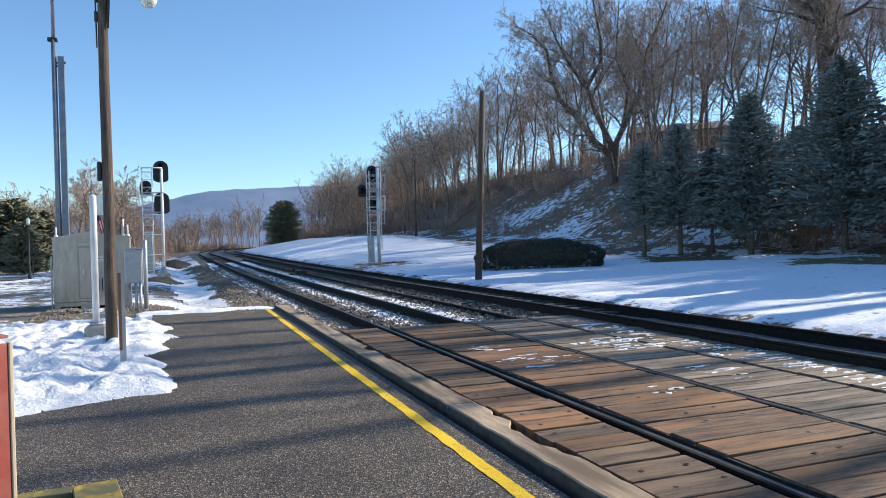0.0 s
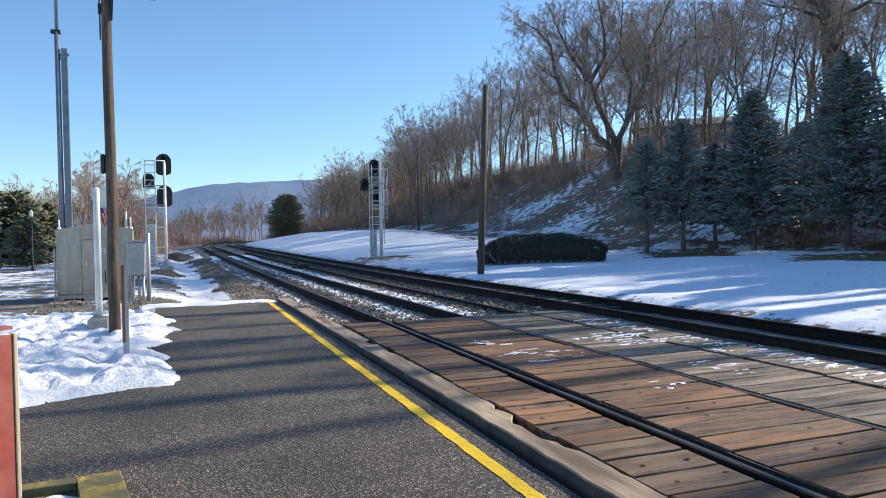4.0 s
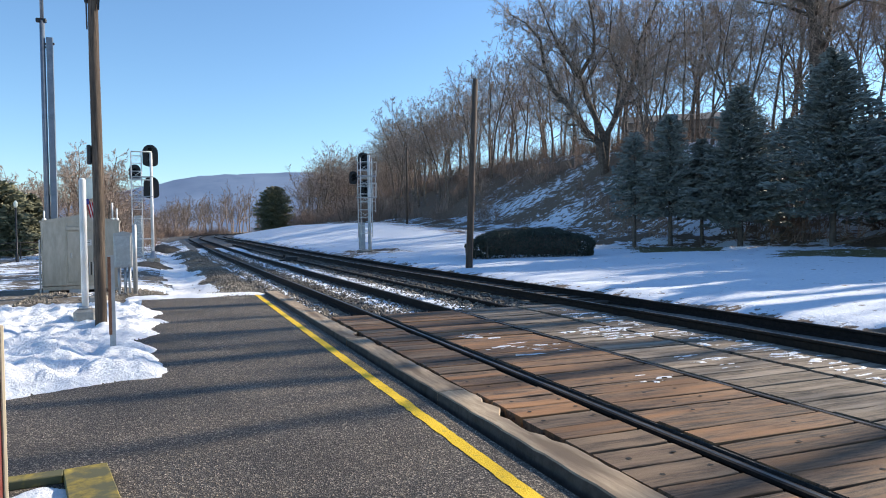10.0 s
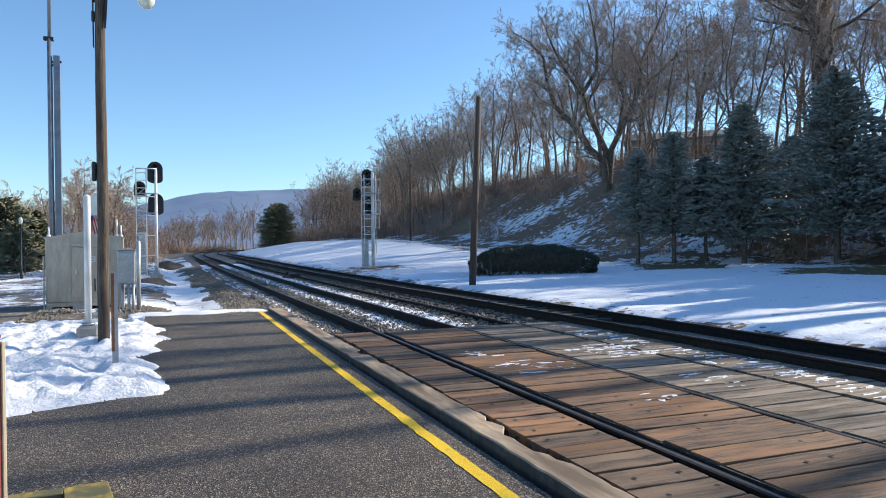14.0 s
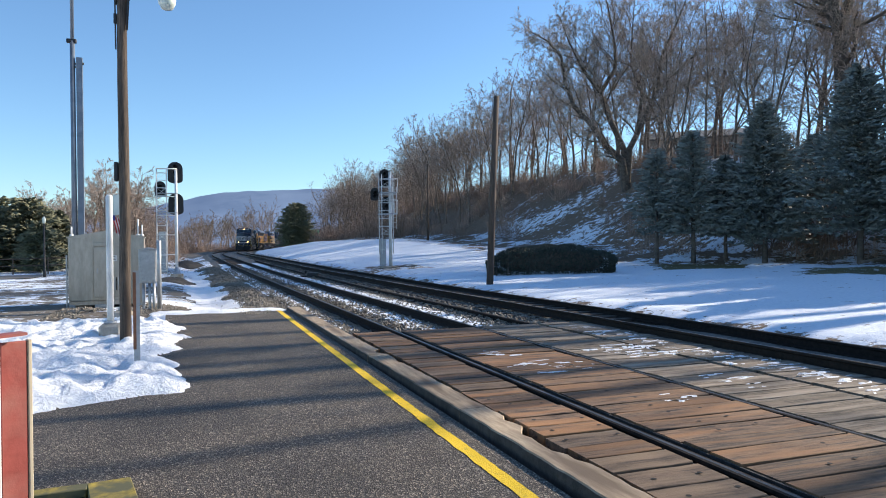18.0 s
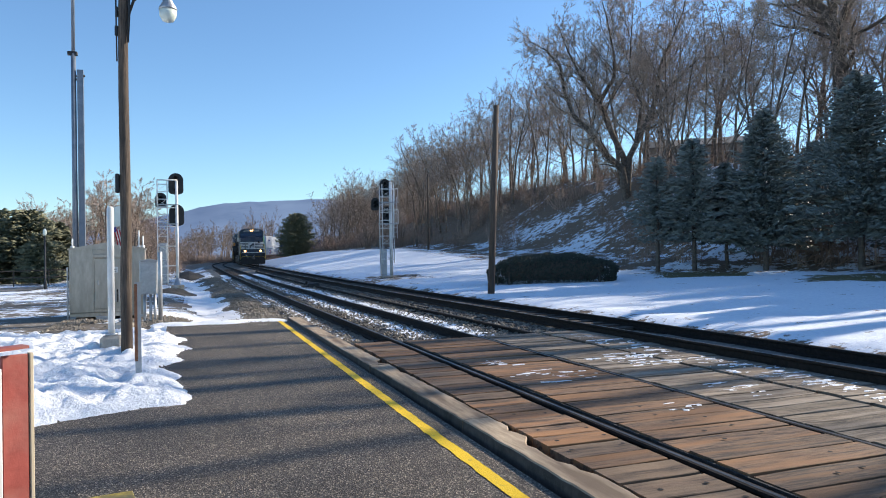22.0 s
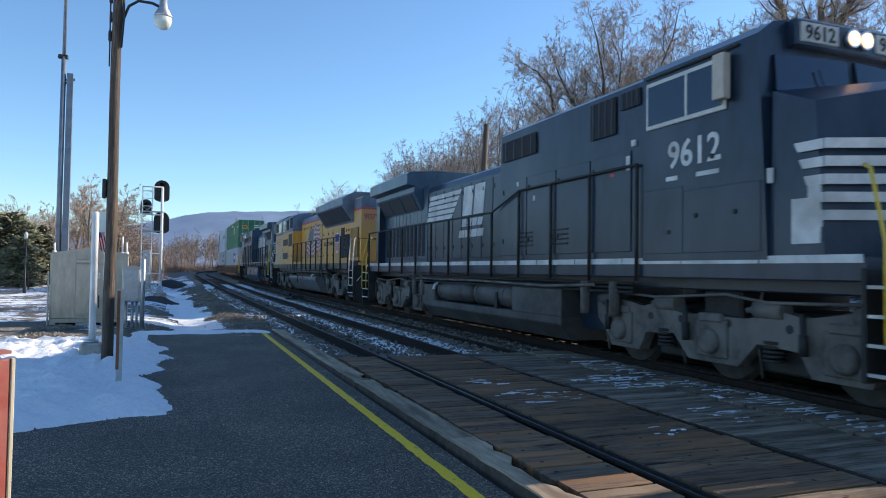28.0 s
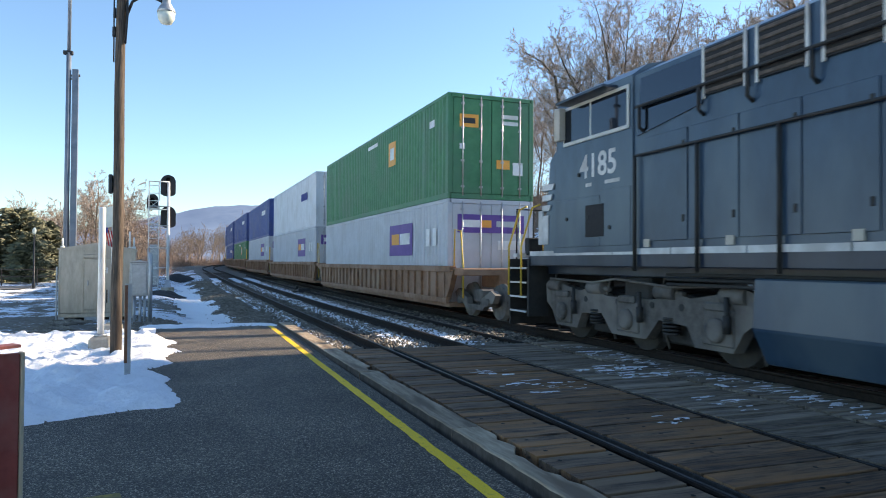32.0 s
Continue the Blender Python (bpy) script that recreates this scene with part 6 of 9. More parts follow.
DUSTY_FRAME = material("dusty grey-brown frame steel", (0.10, 0.088, 0.076), (0.21, 0.19, 0.165), 5, 0.85, 0.2, c3=(0.07, 0.055, 0.045), big=1.6)
LOCO_TAN = material("dust-covered yellow locomotive paint", (0.55, 0.31, 0.09), (0.66, 0.42, 0.16), 3, 0.6, 0.05, c3=(0.52, 0.38, 0.22), big=0.9, amount3=0.45, stretch=(1, 1, 0.45))
FADED_NUMBER = material("faded number paint", (0.52, 0.22, 0.12), (0.60, 0.30, 0.17), 8, 0.6, 0)
LOCO_RED = material("faded red lettering paint", (0.40, 0.05, 0.07), (0.52, 0.08, 0.10), 6, 0.6, 0)
RAIL_YELLOW = material("yellow handrail paint", (0.55, 0.36, 0.03), (0.66, 0.45, 0.06), 8, 0.5, 0)
GRILLE = material("dark grille", (0.008, 0.008, 0.009), (0.02, 0.02, 0.021), 30, 0.8, 0.3)
SCREEN = material("dusty radiator screen", (0.012, 0.014, 0.018), (0.03, 0.034, 0.042), 30, 0.6, 0.3)
WINDOW = glass("cab window glass", (0.045, 0.056, 0.072))
WINDOW.node_tree.nodes["Principled BSDF"].inputs["Metallic"].default_value = 0.8
WINDOW_FRAME = material("pale window frame", (0.45, 0.44, 0.40), (0.55, 0.54, 0.50), 8, 0.5, 0)
BLIND = material("beige window shade", (0.40, 0.36, 0.30), (0.48, 0.44, 0.37), 8, 0.7, 0)
HEADLIGHT = glowing("lit headlight", (1.0, 0.52, 0.17), 3.2)
NUMBER_BOARD = material("number board", (0.34, 0.33, 0.30), (0.42, 0.41, 0.37), 8, 0.5, 0)
HOSE = material("black hose", (0.012, 0.012, 0.012), (0.03, 0.03, 0.03), 9, 0.6, 0)
CHROME = material("bright steel", (0.5, 0.5, 0.5), (0.65, 0.65, 0.65), 9, 0.35, 0, metal=0.9)
WELL = material("brown well car paint", (0.17, 0.085, 0.045), (0.30, 0.16, 0.09), 4, 0.75, 0.2, c3=(0.33, 0.20, 0.13), big=1.2)
BOX_GREEN = material("green container paint", (0.025, 0.15, 0.06), (0.05, 0.21, 0.09), 3, 0.5, 0.05, c3=(0.06, 0.17, 0.09), big=0.7)
BOX_GREY = material("pale grey container paint", (0.44, 0.46, 0.49), (0.51, 0.53, 0.56), 3, 0.5, 0.05, c3=(0.42, 0.43, 0.445), big=0.8)
BOX_WHITE = material("white container paint", (0.62, 0.63, 0.64), (0.70, 0.71, 0.72), 3, 0.5, 0.05, c3=(0.58, 0.58, 0.575), big=0.8)
BOX_BLUE = material("blue container paint", (0.02, 0.05, 0.20), (0.04, 0.085, 0.29), 3, 0.5, 0.05, c3=(0.05, 0.08, 0.2), big=0.8)
PURPLE = material("purple sign paint", (0.09, 0.04, 0.22), (0.13, 0.06, 0.28), 5, 0.5, 0)
ORANGE = material("orange sign paint", (0.75, 0.30, 0.04), (0.85, 0.38, 0.06), 5, 0.5, 0)


def lettering(name, text, size, mat, parent, m, label=""):
    """Painted characters in the built-in font."""
    cu = bpy.data.curves.new(name, "FONT")
    cu.body, cu.size, cu.extrude, cu.align_x, cu.resolution_u = text, size, 0.002, "CENTER", 3
    cu.offset = size * 0.018
    tmp = new(name, cu)
    me = bpy.data.meshes.new_from_object(tmp)
    bpy.data.objects.remove(tmp)
    me.materials.clear()
    me.materials.append(mat)
    ob = new(name, me)
    ob.parent = parent
    ob.matrix_basis = m
    ob["label"] = label or "painted number"
    return ob


def on_side(x, y, z, sx=-1):
    """Pose for flat lettering on the side of a vehicle, upright and readable from outside."""
    return pose(x, y, z, 90, 0, -90 if sx < 0 else 90)


def panel(x, y0, y1, z0, z1, t=0.012, bevel=0.006):
    bm = B()
    s = 1 if x > 0 else -1
    bx(bm, min(x, x + s * t), max(x, x + s * t), y0, y1, z0, z1, bevel)
    return bm


def wheelset():
    bm = B()
    for s in (-1, 1):
        tube(bm, [(s * 0.70, 0, 0), (s * 0.725, 0, 0), (s * 0.73, 0, 0), (s * 0.82, 0, 0)], [0.555, 0.55, 0.515, 0.505], 28)
    tube(bm, [(-0.7, 0, 0), (0.7, 0, 0)], 0.1, 10)
    return bm


def truck(root, yc, side_mat, meshes):
    """A three-axle truck: side frames, axle boxes, springs, brake gear and wheel sets under one part."""
    t = part("truck", truck_core(), UNDER, root)
    t.matrix_basis = pose(0, yc, 0)
    for y in (-0.97, 0.97):
        bm = B()
        bx(bm, -0.66, 0.66, y - 0.42, y + 0.42, 0.16, 0.6, 0.04)
        part("traction_motor", bm, UNDER, t)
        for s in (-1, 1):
            bm = B()
            bx(bm, s * 0.86, s * 0.94, y - 0.40, y + 0.40, 0.20, 0.62, 0.03)
            part("brake_rigging", bm, UNDER, t)
    for s in (-1, 1):
        bm = B()
        prof = [(-2.75, 1.02), (-2.55, 1.08), (-1.5, 0.92), (-1.15, 0.98), (-0.6, 0.86), (0.6, 0.86), (1.15, 0.98), (1.5, 0.92), (2.55, 1.08), (2.75, 1.02), (2.72, 0.66), (2.5, 0.52),
                (2.32, 0.24), (1.58, 0.24), (1.42, 0.52), (0.78, 0.56), (0.46, 0.24), (-0.46, 0.24), (-0.78, 0.56), (-1.42, 0.52), (-1.58, 0.24), (-2.32, 0.24), (-2.5, 0.52), (-2.72, 0.66)]
        prism(bm, prof, s * 0.98, s * 1.16, "x")
        f = part("side_frame", bm, side_mat, t)
        for y in (-2.05, 0, 2.05):
            bm = B()
            tube(bm, [(s * 1.14, y, 0.52), (s * 1.25, y, 0.52), (s * 1.27, y, 0.52)], [0.17, 0.17, 0.12], 14)
            part("axle_box", bm, side_mat, f)
        for y in (-1.0, 1.0):
            bm = B()
            for k in range(5):
                tube(bm, [(s * 1.1, y + 0.0, 0.36 + 0.055 * k), (s * 1.1, y, 0.395 + 0.055 * k)], [0.13, 0.13], 12)
            part("spring", bm, UNDER, f)
        for y in (-2.35, 0.95, -0.95, 2.35):
            bm = B()
            tube(bm, [(s * 1.12, y - 0.24, 0.99), (s * 1.12, y + 0.2, 0.99)], 0.115, 12)
            tube(bm, [(s * 1.12, y + 0.2, 0.99), (s * 1.12, y + 0.36, 0.97)], 0.04, 8)
            part("brake_cylinder", bm, side_mat, f)
        bm = B()
        tube(bm, [(s * 1.2, -2.5, 1.12), (s * 1.2, -1.0, 1.08), (s * 1.2, -0.3, 1.16), (s * 1.2, 1.1, 1.07), (s * 1.2, 2.5, 1.13)], 0.022, 6)
        part("air_pipe", bm, side_mat, f)
        for y in (-2.05, 0, 2.05):
            bm = B()
            bx(bm, s * 1.15, s * 1.19, y - 0.30, y + 0.30, 0.30, 0.82, 0.03)
            bx(bm, s * 1.15, s * 1.22, y - 0.22, y + 0.22, 0.78, 0.90, 0.02)
            part("pedestal", bm, side_mat, f)
        for y in (-1.55, 0.42, 2.3):
            bm = B()
            tube(bm, [(s * 1.24, y, 0.5), (s * 1.26, y, 0.98)], [0.035, 0.035], 8)
            tube(bm, [(s * 1.245, y, 0.5), (s * 1.25, y, 0.74)], [0.055, 0.055], 10)
            part("damper", bm, UNDER, f)
        for y in (-2.62, -0.72, 0.72, 2.62):
            bm = B()
            tube(bm, [(s * 1.0, y, 1.2), (s * 1.12, y, 0.8), (s * 0.95, y + 0.05, 0.12)], 0.02, 6)
            part("sand_pipe", bm, side_mat, f)
        for y in (-1.28, -0.3, 0.62, 1.3):
            bm = B()
            tube(bm, [(s * 1.155, y, 0.78), (s * 1.168, y, 0.78)], 0.055, 10)
            part("frame_opening", bm, UNDER, f)
    for y in (-2.05, 0, 2.05):
        if "wheels" in meshes:
            w = share("wheel_set", meshes["wheels"], t)
        else:
            w = meshes["wheels"] = part("wheel_set", wheelset(), WHEEL, t)
        w.matrix_basis = pose(0, y, 0.51)
    return t


def truck_core():
    bm = B()
    bx(bm, -0.62, 0.62, -2.6, 2.6, 0.5, 0.95, 0.05)
    bx(bm, -1.0, 1.0, -0.35, 0.35, 0.7, 1.22, 0.04)
    bx(bm, -0.95, 0.95, -1.5, -1.3, 0.45, 0.9, 0.03)
    bx(bm, -0.95, 0.95, 1.3, 1.5, 0.45, 0.9, 0.03)
    return bm


def hood_profile(half, top, low=1.62, ch=0.22):
    return [(-half, low), (-half, top - ch), (-half + ch * 0.35, top - ch * 0.35), (-half + ch, top), (half - ch, top), (half - ch * 0.35, top - ch * 0.35), (half, top - ch), (half, low)]


def handrail(root, x, ys, zs, mat, low):
    """Posts and the top bar along a walkway; zs: height of the bar at each post."""
    bm = B()
    tube(bm, [(x, y, z) for y, z in zip(ys, zs)], 0.024, 6)
    bar = part("handrail", bm, mat, root)
    for y, z in zip(ys, zs):
        bm = B()
        tube(bm, [(x, y, low), (x, y, z)], 0.03, 6)
        part("post", bm, mat, bar)


def end_gear(root, ye, out, style):
    """Pilot, steps, coupler, hoses, end handrails at one end. out: -1 or 1 along y."""
    rail_mat, trim = style["end_rail"], style["trim"]
    bm = B()
    prism(bm, [(-1.48, 0.14), (-1.30, 1.2), (1.30, 1.2), (1.48, 0.14)], min(ye - out * 0.10, ye - out * 0.05), max(ye - out * 0.10, ye - out * 0.05), "y")
    pilot = part("pilot", bm, style["under"], root, "steel pilot plate")
    for s in (-1, 1):
        bm, tmp = B(), B()
        prism(tmp, [(0, 0.12), (0, 0.98), (0.02, 0.98), (0.02, 0.12)], 0, 1.42, "x")
        bmesh.ops.transform(tmp, verts=tmp.verts, matrix=pose(0, ye + out * 0.34, 0) @ Matrix.Rotation(math.atan2(-out * 0.28, 1.42) * s, 4, "Z") @ Matrix.Diagonal((s, 1, 1, 1)))
        bmesh.ops.recalc_face_normals(tmp, faces=tmp.faces[:])
        join(bm, tmp)
        part("plough_blade", bm, style["under"], pilot, "angled plough blade")
    bm = B()
    bx(bm, -1.32, 1.32, ye - 0.09, ye + 0.09, 1.53, 1.62, 0.015)
    part("end_sill", bm, style["sill"], root)
    bm = B()
    bx(bm, -0.13, 0.13, min(ye, ye + out * 0.55), max(ye, ye + out * 0.55), 0.78, 1.02, 0.03)
    bx(bm, -0.22, 0.16, min(ye + out * 0.42, ye + out * 0.66), max(ye + out * 0.42, ye + out * 0.66), 0.72, 1.06, 0.05)
    part("coupler", bm, LOCO_DIRT, root)
    for k, (xx, sag) in enumerate(((0.35, 0.5), (-0.42, 0.42), (0.6, 0.36), (-0.75, 0.3), (0.85, 0.28))):
        bm = B()
        tube(bm, [(xx, ye + out * 0.08, 1.18), (xx + 0.05, ye + out * 0.3, 1.1 - sag * 0.5), (xx + 0.10, ye + out * 0.42, 0.98 - sag), (xx + 0.12, ye + out * 0.45, 0.72 - sag)], 0.026, 7)
        part("hose", bm, HOSE, root)
    bm = B()
    tube(bm, [(-0.85, ye + out * 0.12, 1.3), (-0.6, ye + out * 0.2, 0.98), (-0.3, ye + out * 0.22, 0.88), (0.0, ye + out * 0.2, 1.0), (0.2, ye + out * 0.12, 1.26)], 0.024, 7)
    part("cable", bm, CHROME, root, "bright jumper cable hanging across the end")
    for s in (-1, 1):
        bm = B()
        for k in range(4):
            y0, y1 = sorted((ye - out * 0.16, ye - out * 0.92))
            bx(bm, s * 1.12, s * 1.5, y0, y1, 0.42 + 0.29 * k, 0.455 + 0.29 * k, 0.006)
        st = part("step", bm, style["under"], root)
        bm = B()
        for k in range(4):
            y0, y1 = sorted((ye - out * 0.18, ye - out * 0.90))
            bx(bm, s * 1.49, s * 1.515, y0, y1, 0.425 + 0.29 * k, 0.46 + 0.29 * k)
        part("step_edge", bm, trim, st, "pale edge of the steps")
        bm = B()
        y0, y1 = sorted((ye - out * 0.93, ye - out * 0.99))
        bx(bm, s * 1.05, s * 1.5, y0, y1, 0.35, 1.5, 0.01)
        part("step_side", bm, style["under"], st)
        bm = B()
        y0, y1 = sorted((ye - out * 0.09, ye - out * 0.15))
        bx(bm, s * 1.05, s * 1.5, y0, y1, 0.30, 1.5, 0.01)
        part("step_side", bm, style["under"], st)
        for yy in (ye - out * 0.13, ye - out * 0.70):
            bm = B()
            tube(bm, [(s * 1.52, yy, 0.75), (s * 1.52, yy, 1.75), (s * 1.40, yy - out * 0.25, 2.52), (s * 1.30, yy - out * 0.4, 2.58)], 0.021, 7)
            part("grab_rail", bm, rail_mat, root)
        bm = B()
        tube(bm, [(s * 1.30, ye - out * 0.05, 1.5), (s * 1.30, ye - out * 0.05, 2.55), (s * 0.38, ye - out * 0.05, 2.55), (s * 0.38, ye - out * 0.05, 1.5)], 0.02, 7)
        tube(bm, [(s * 0.9, ye - out * 0.05, 1.5), (s * 0.9, ye - out * 0.05, 2.55)], 0.02, 7)
        part("end_railing", bm, UNDER, root)
        # uncoupling lever
        bm = B()
        tube(bm, [(s * 0.2, ye + out * 0.2, 1.02), (s * 0.6, ye + out * 0.22, 1.08), (s * 1.25, ye + out * 0.15, 1.1), (s * 1.42, ye + out * 0.12, 0.9)], 0.016, 6)
        part("cut_lever", bm, rail_mat, root)


def lamp_pair(root, x, y, z, out, r, lit, gap=0.19):
    for k in (-0.5, 0.5):
        bm = B()
        tube(bm, [(x + gap * k, y, z), (x + gap * k, y + out * 0.05, z)], [r * 1.18, r * 1.18], 16)
        rim = part("headlight_rim", bm, CHROME, root)
        bm = B()
        tube(bm, [(x + gap * k, y + out * 0.045, z), (x + gap * k, y + out * 0.06, z)], [r, r * 0.8], 16)
        part("headlight", bm, HEADLIGHT if lit else SIGNAL_GLASS, rim, "round headlight")


def side_doors(root, x, ys, z0, z1, mat, latch_mat=None):
    """A row of hood doors with latches."""
    s = 1 if x > 0 else -1
    for a, b in zip(ys, ys[1:]):
        d = part("hood_door", panel(x, a + 0.02, b - 0.02, z0, z1, 0.022), mat, root)
        for z in (z0 + 0.3, z1 - 0.22):
            bm = B()
            bx(bm, min(x, x + s * 0.035), max(x, x + s * 0.035), b - 0.12, b - 0.07, z - 0.05, z + 0.05, 0.006)
            part("latch", bm, latch_mat or UNDER, d)


def herald(root, x, y, z, h, mat, way):
    """Railway emblem reduced to plain bars and two blocks. way: the direction along y in which it reads."""
    s = -1 if x < 0 else 1
    lo, hi = min(x, x + s * 0.004), max(x, x + s * 0.004)
    for k in range(5):
        bm = B()
        z0 = z + h * 0.205 * k
        a, b = y + way * (0.02 + 0.05 * k), y + way * (1.95 + 0.15 * k)
        prism(bm, [(a, z0), (b, z0), (b + way * 0.12, z0 + h * 0.15), (a + way * 0.04, z0 + h * 0.15)], lo, hi, "x")
        bmesh.ops.recalc_face_normals(bm, faces=bm.faces[:])
        part("emblem_bar", bm, mat, root)
    for k in (0, 1):
        bm = B()
        y0 = y + way * (2.72 + 0.72 * k)
        y1 = y0 + way * 0.60
        prism(bm, [(y0, z), (y1, z), (y1 + way * 0.12, z + h), (y0 + way * 0.12, z + h)], lo, hi, "x")
        bmesh.ops.recalc_face_normals(bm, faces=bm.faces[:])
        part("emblem_block", bm, mat, root)


def locomotive(name, label, half, st):
    """A six-axle diesel: cab towards -y. st: colours and the lengths along the hood."""
    root = thing(name, label, "locomotive")
    body, top, trim = st["body"], st["top"], st["trim"]
    meshes = st["meshes"]
    deck = 1.62
    HT = st.get("hood_top", 4.22)
    drop = 4.22 - HT
    # frame and walkway
    bm = B()
    bx(bm, -1.46, 1.46, -half + 0.95, half - 0.95, 1.36, 1.70 if st["kind"] == "gold" else deck, 0.015)
    bx(bm, -1.05, 1.05, -half + 0.1, half - 0.1, 1.2, 1.55, 0.02)
    bx(bm, -0.9, 0.9, -4.6, 4.6, 0.4, 1.25, 0.02)
    part("underframe", bm, DUSTY_FRAME if st["kind"] == "gold" else st["sill_body"], root)
    for s in (-1, 1):
        ys = np.linspace(-half + 0.97, half - 0.97, 15)
        for a, b in zip(ys, ys[1:]):
            bm = B()
            bx(bm, s * 1.46, s * 1.468, a + 0.012, b - 0.012, 1.555 if st["kind"] == "dark" else 1.60, 1.645 if st["kind"] == "dark" else 1.72)
            part("sill_stripe", bm, st["sill"], root)
        bm = B()
        for k in range(3):
            tube(bm, [(s * 1.3, -half + 5, 1.26 - 0.07 * k), (s * 1.3, half - 5, 1.26 - 0.07 * k)], 0.025, 6)
        part("air_line", bm, st["under"], root)
    # trucks and tank
    tc = st["truck"]
    truck(root, -tc, LOCO_DIRT, meshes)
    truck(root, tc, LOCO_DIRT, meshes)
    t0, t1 = st["tank"]
    bm = B()
    prism(bm, [(-1.40, 0.78), (-1.42, 0.92), (-1.32, 1.0), (1.32, 1.0), (1.42, 0.92), (1.40, 0.78), (1.10, 0.28), (0.9, 0.18), (-0.9, 0.18), (-1.10, 0.28)] if st["tank_kind"] == 1 else
          [(-1.38, 1.24), (1.38, 1.24), (1.42, 0.62), (1.18, 0.18), (-1.18, 0.18), (-1.42, 0.62)], t0, t1, "y")
    if st["reservoirs"]:
        bm = B()
        prism(bm, [(-1.38, 0.62), (1.38, 0.62), (1.38, 0.46), (1.12, 0.17), (-1.12, 0.17), (-1.38, 0.46)], t0, t1, "y")
        prism(bm, [(-1.38, 1.12), (1.38, 1.12), (1.38, 0.60), (-1.38, 0.60)], t0, st["reservoirs"][0][0] - 0.12, "y")
        prism(bm, [(-1.38, 1.05), (1.38, 1.05), (1.38, 0.60), (-1.38, 0.60)], st["reservoirs"][-1][1] + 0.1, t1, "y")
        prism(bm, [(-0.85, 1.15), (0.85, 1.15), (0.85, 0.60), (-0.85, 0.60)], t0, t1, "y")
    bmesh.ops.bevel(bm, geom=[e for e in bm.edges], offset=0.02, segments=1, affect="EDGES")
    tank = part("fuel_tank", bm, st["tank_mat"], root)
    for s in (-1, 1):
        bm = B()
        tube(bm, [(s * 1.25, t1 - 0.9, 1.12), (s * 1.40, t1 - 0.9, 1.02), (s * 1.43, t1 - 0.9, 0.92)], 0.05, 8)
        part("filler_cap", bm, trim, tank)
        bm = B()
        bx(bm, s * 1.39, s * 1.43, t0 + 2.6, t0 + 2.72, 0.62, 0.98, 0.006)
        part("fuel_gauge", bm, UNDER, tank)
    for s in (-1, 1):
        for y0, y1 in st["reservoirs"]:
            bm = B()
            tube(bm, [(s * 1.14, y0, 0.9), (s * 1.14, y0 + 0.05, 0.9), (s * 1.14, y0 + 0.16, 0.9), (s * 1.14, y1 - 0.16, 0.9), (s * 1.14, y1 - 0.05, 0.9), (s * 1.14, y1, 0.9)], [0.10, 0.2, 0.26, 0.26, 0.2, 0.10], 18)
            for y in (y0 + 0.3, y1 - 0.3):
                tube(bm, [(s * 1.14, y - 0.02, 0.9), (s * 1.14, y + 0.02, 0.9)], 0.268, 18)
            part("air_reservoir", bm, TANK_PAINT, root, "cylindrical air reservoir")
    # nose
    nf, cf, cb = -half + 0.85, st["cab"][0], st["cab"][1]
    bm = B()
    NW = 0.2 if st["kind"] == "dark" else 0.46
    plan = [(-1.42, cf + 0.02), (-1.42, nf + 0.62), (-NW, nf), (NW, nf), (1.42, nf + 0.62), (1.42, cf + 0.02)]
    low = [bm.verts.new((x, y, deck - 0.02)) for x, y in plan]
    topz = [3.60, 3.36, 3.56, 3.56, 3.36, 3.60] if st["kind"] == "dark" else [3.52, 3.22, 3.40, 3.40, 3.22, 3.52]
    hi = [bm.verts.new((x * 0.965, y + (0.16 if y < cf - 0.1 else 0), z)) for (x, y), z in zip(plan, topz)]
    ridge = [bm.verts.new((0, nf + 0.16, topz[2] + 0.08)), bm.verts.new((0, cf + 0.02, 3.74))]
    for k in range(5):
        bm.faces.new((low[k], low[k + 1], hi[k + 1], hi[k]))
    bm.faces.new((hi[0], hi[1], ridge[0], ridge[1]))
    bm.faces.new((hi[1], hi[2], ridge[0]))
    bm.faces.new((hi[2], hi[3], ridge[0]))
    bm.faces.new((hi[3], hi[4], ridge[0]))
    bm.faces.new((hi[4], hi[5], ridge[1], ridge[0]))
    bm.faces.new(low)
    bm.faces.new((low[5], low[0], hi[0], ridge[1], hi[5]))
    bmesh.ops.recalc_face_normals(bm, faces=bm.faces[:])
    nose = part("nose", bm, body, root)
    turn = Matrix.Translation((0.8, nf + 0.62 * (0.8 - NW) / (1.42 - NW), 0)) @ Matrix.Rotation(math.atan2(0.62, 1.42 - NW), 4, "Z")
    bm = B()
    bx(bm, -0.34, 0.34, -0.03, 0.03, 1.68, 3.1, 0.015)
    bmesh.ops.transform(bm, verts=bm.verts, matrix=turn)
    door = part("nose_door", bm, st["nose_door"], nose, "nose door")
    bm = B()
    bx(bm, -0.14, 0.14, -0.045, -0.02, 2.72, 3.02, 0.02)
    bmesh.ops.transform(bm, verts=bm.verts, matrix=turn)
    part("door_window", bm, WINDOW, door, "small rounded window of the nose door")
    bm = B()
    bx(bm, 0.22, 0.27, -0.07, -0.02, 2.2, 2.42, 0.01)
    bmesh.ops.transform(bm, verts=bm.verts, matrix=turn)
    part("door_handle", bm, CHROME, door)
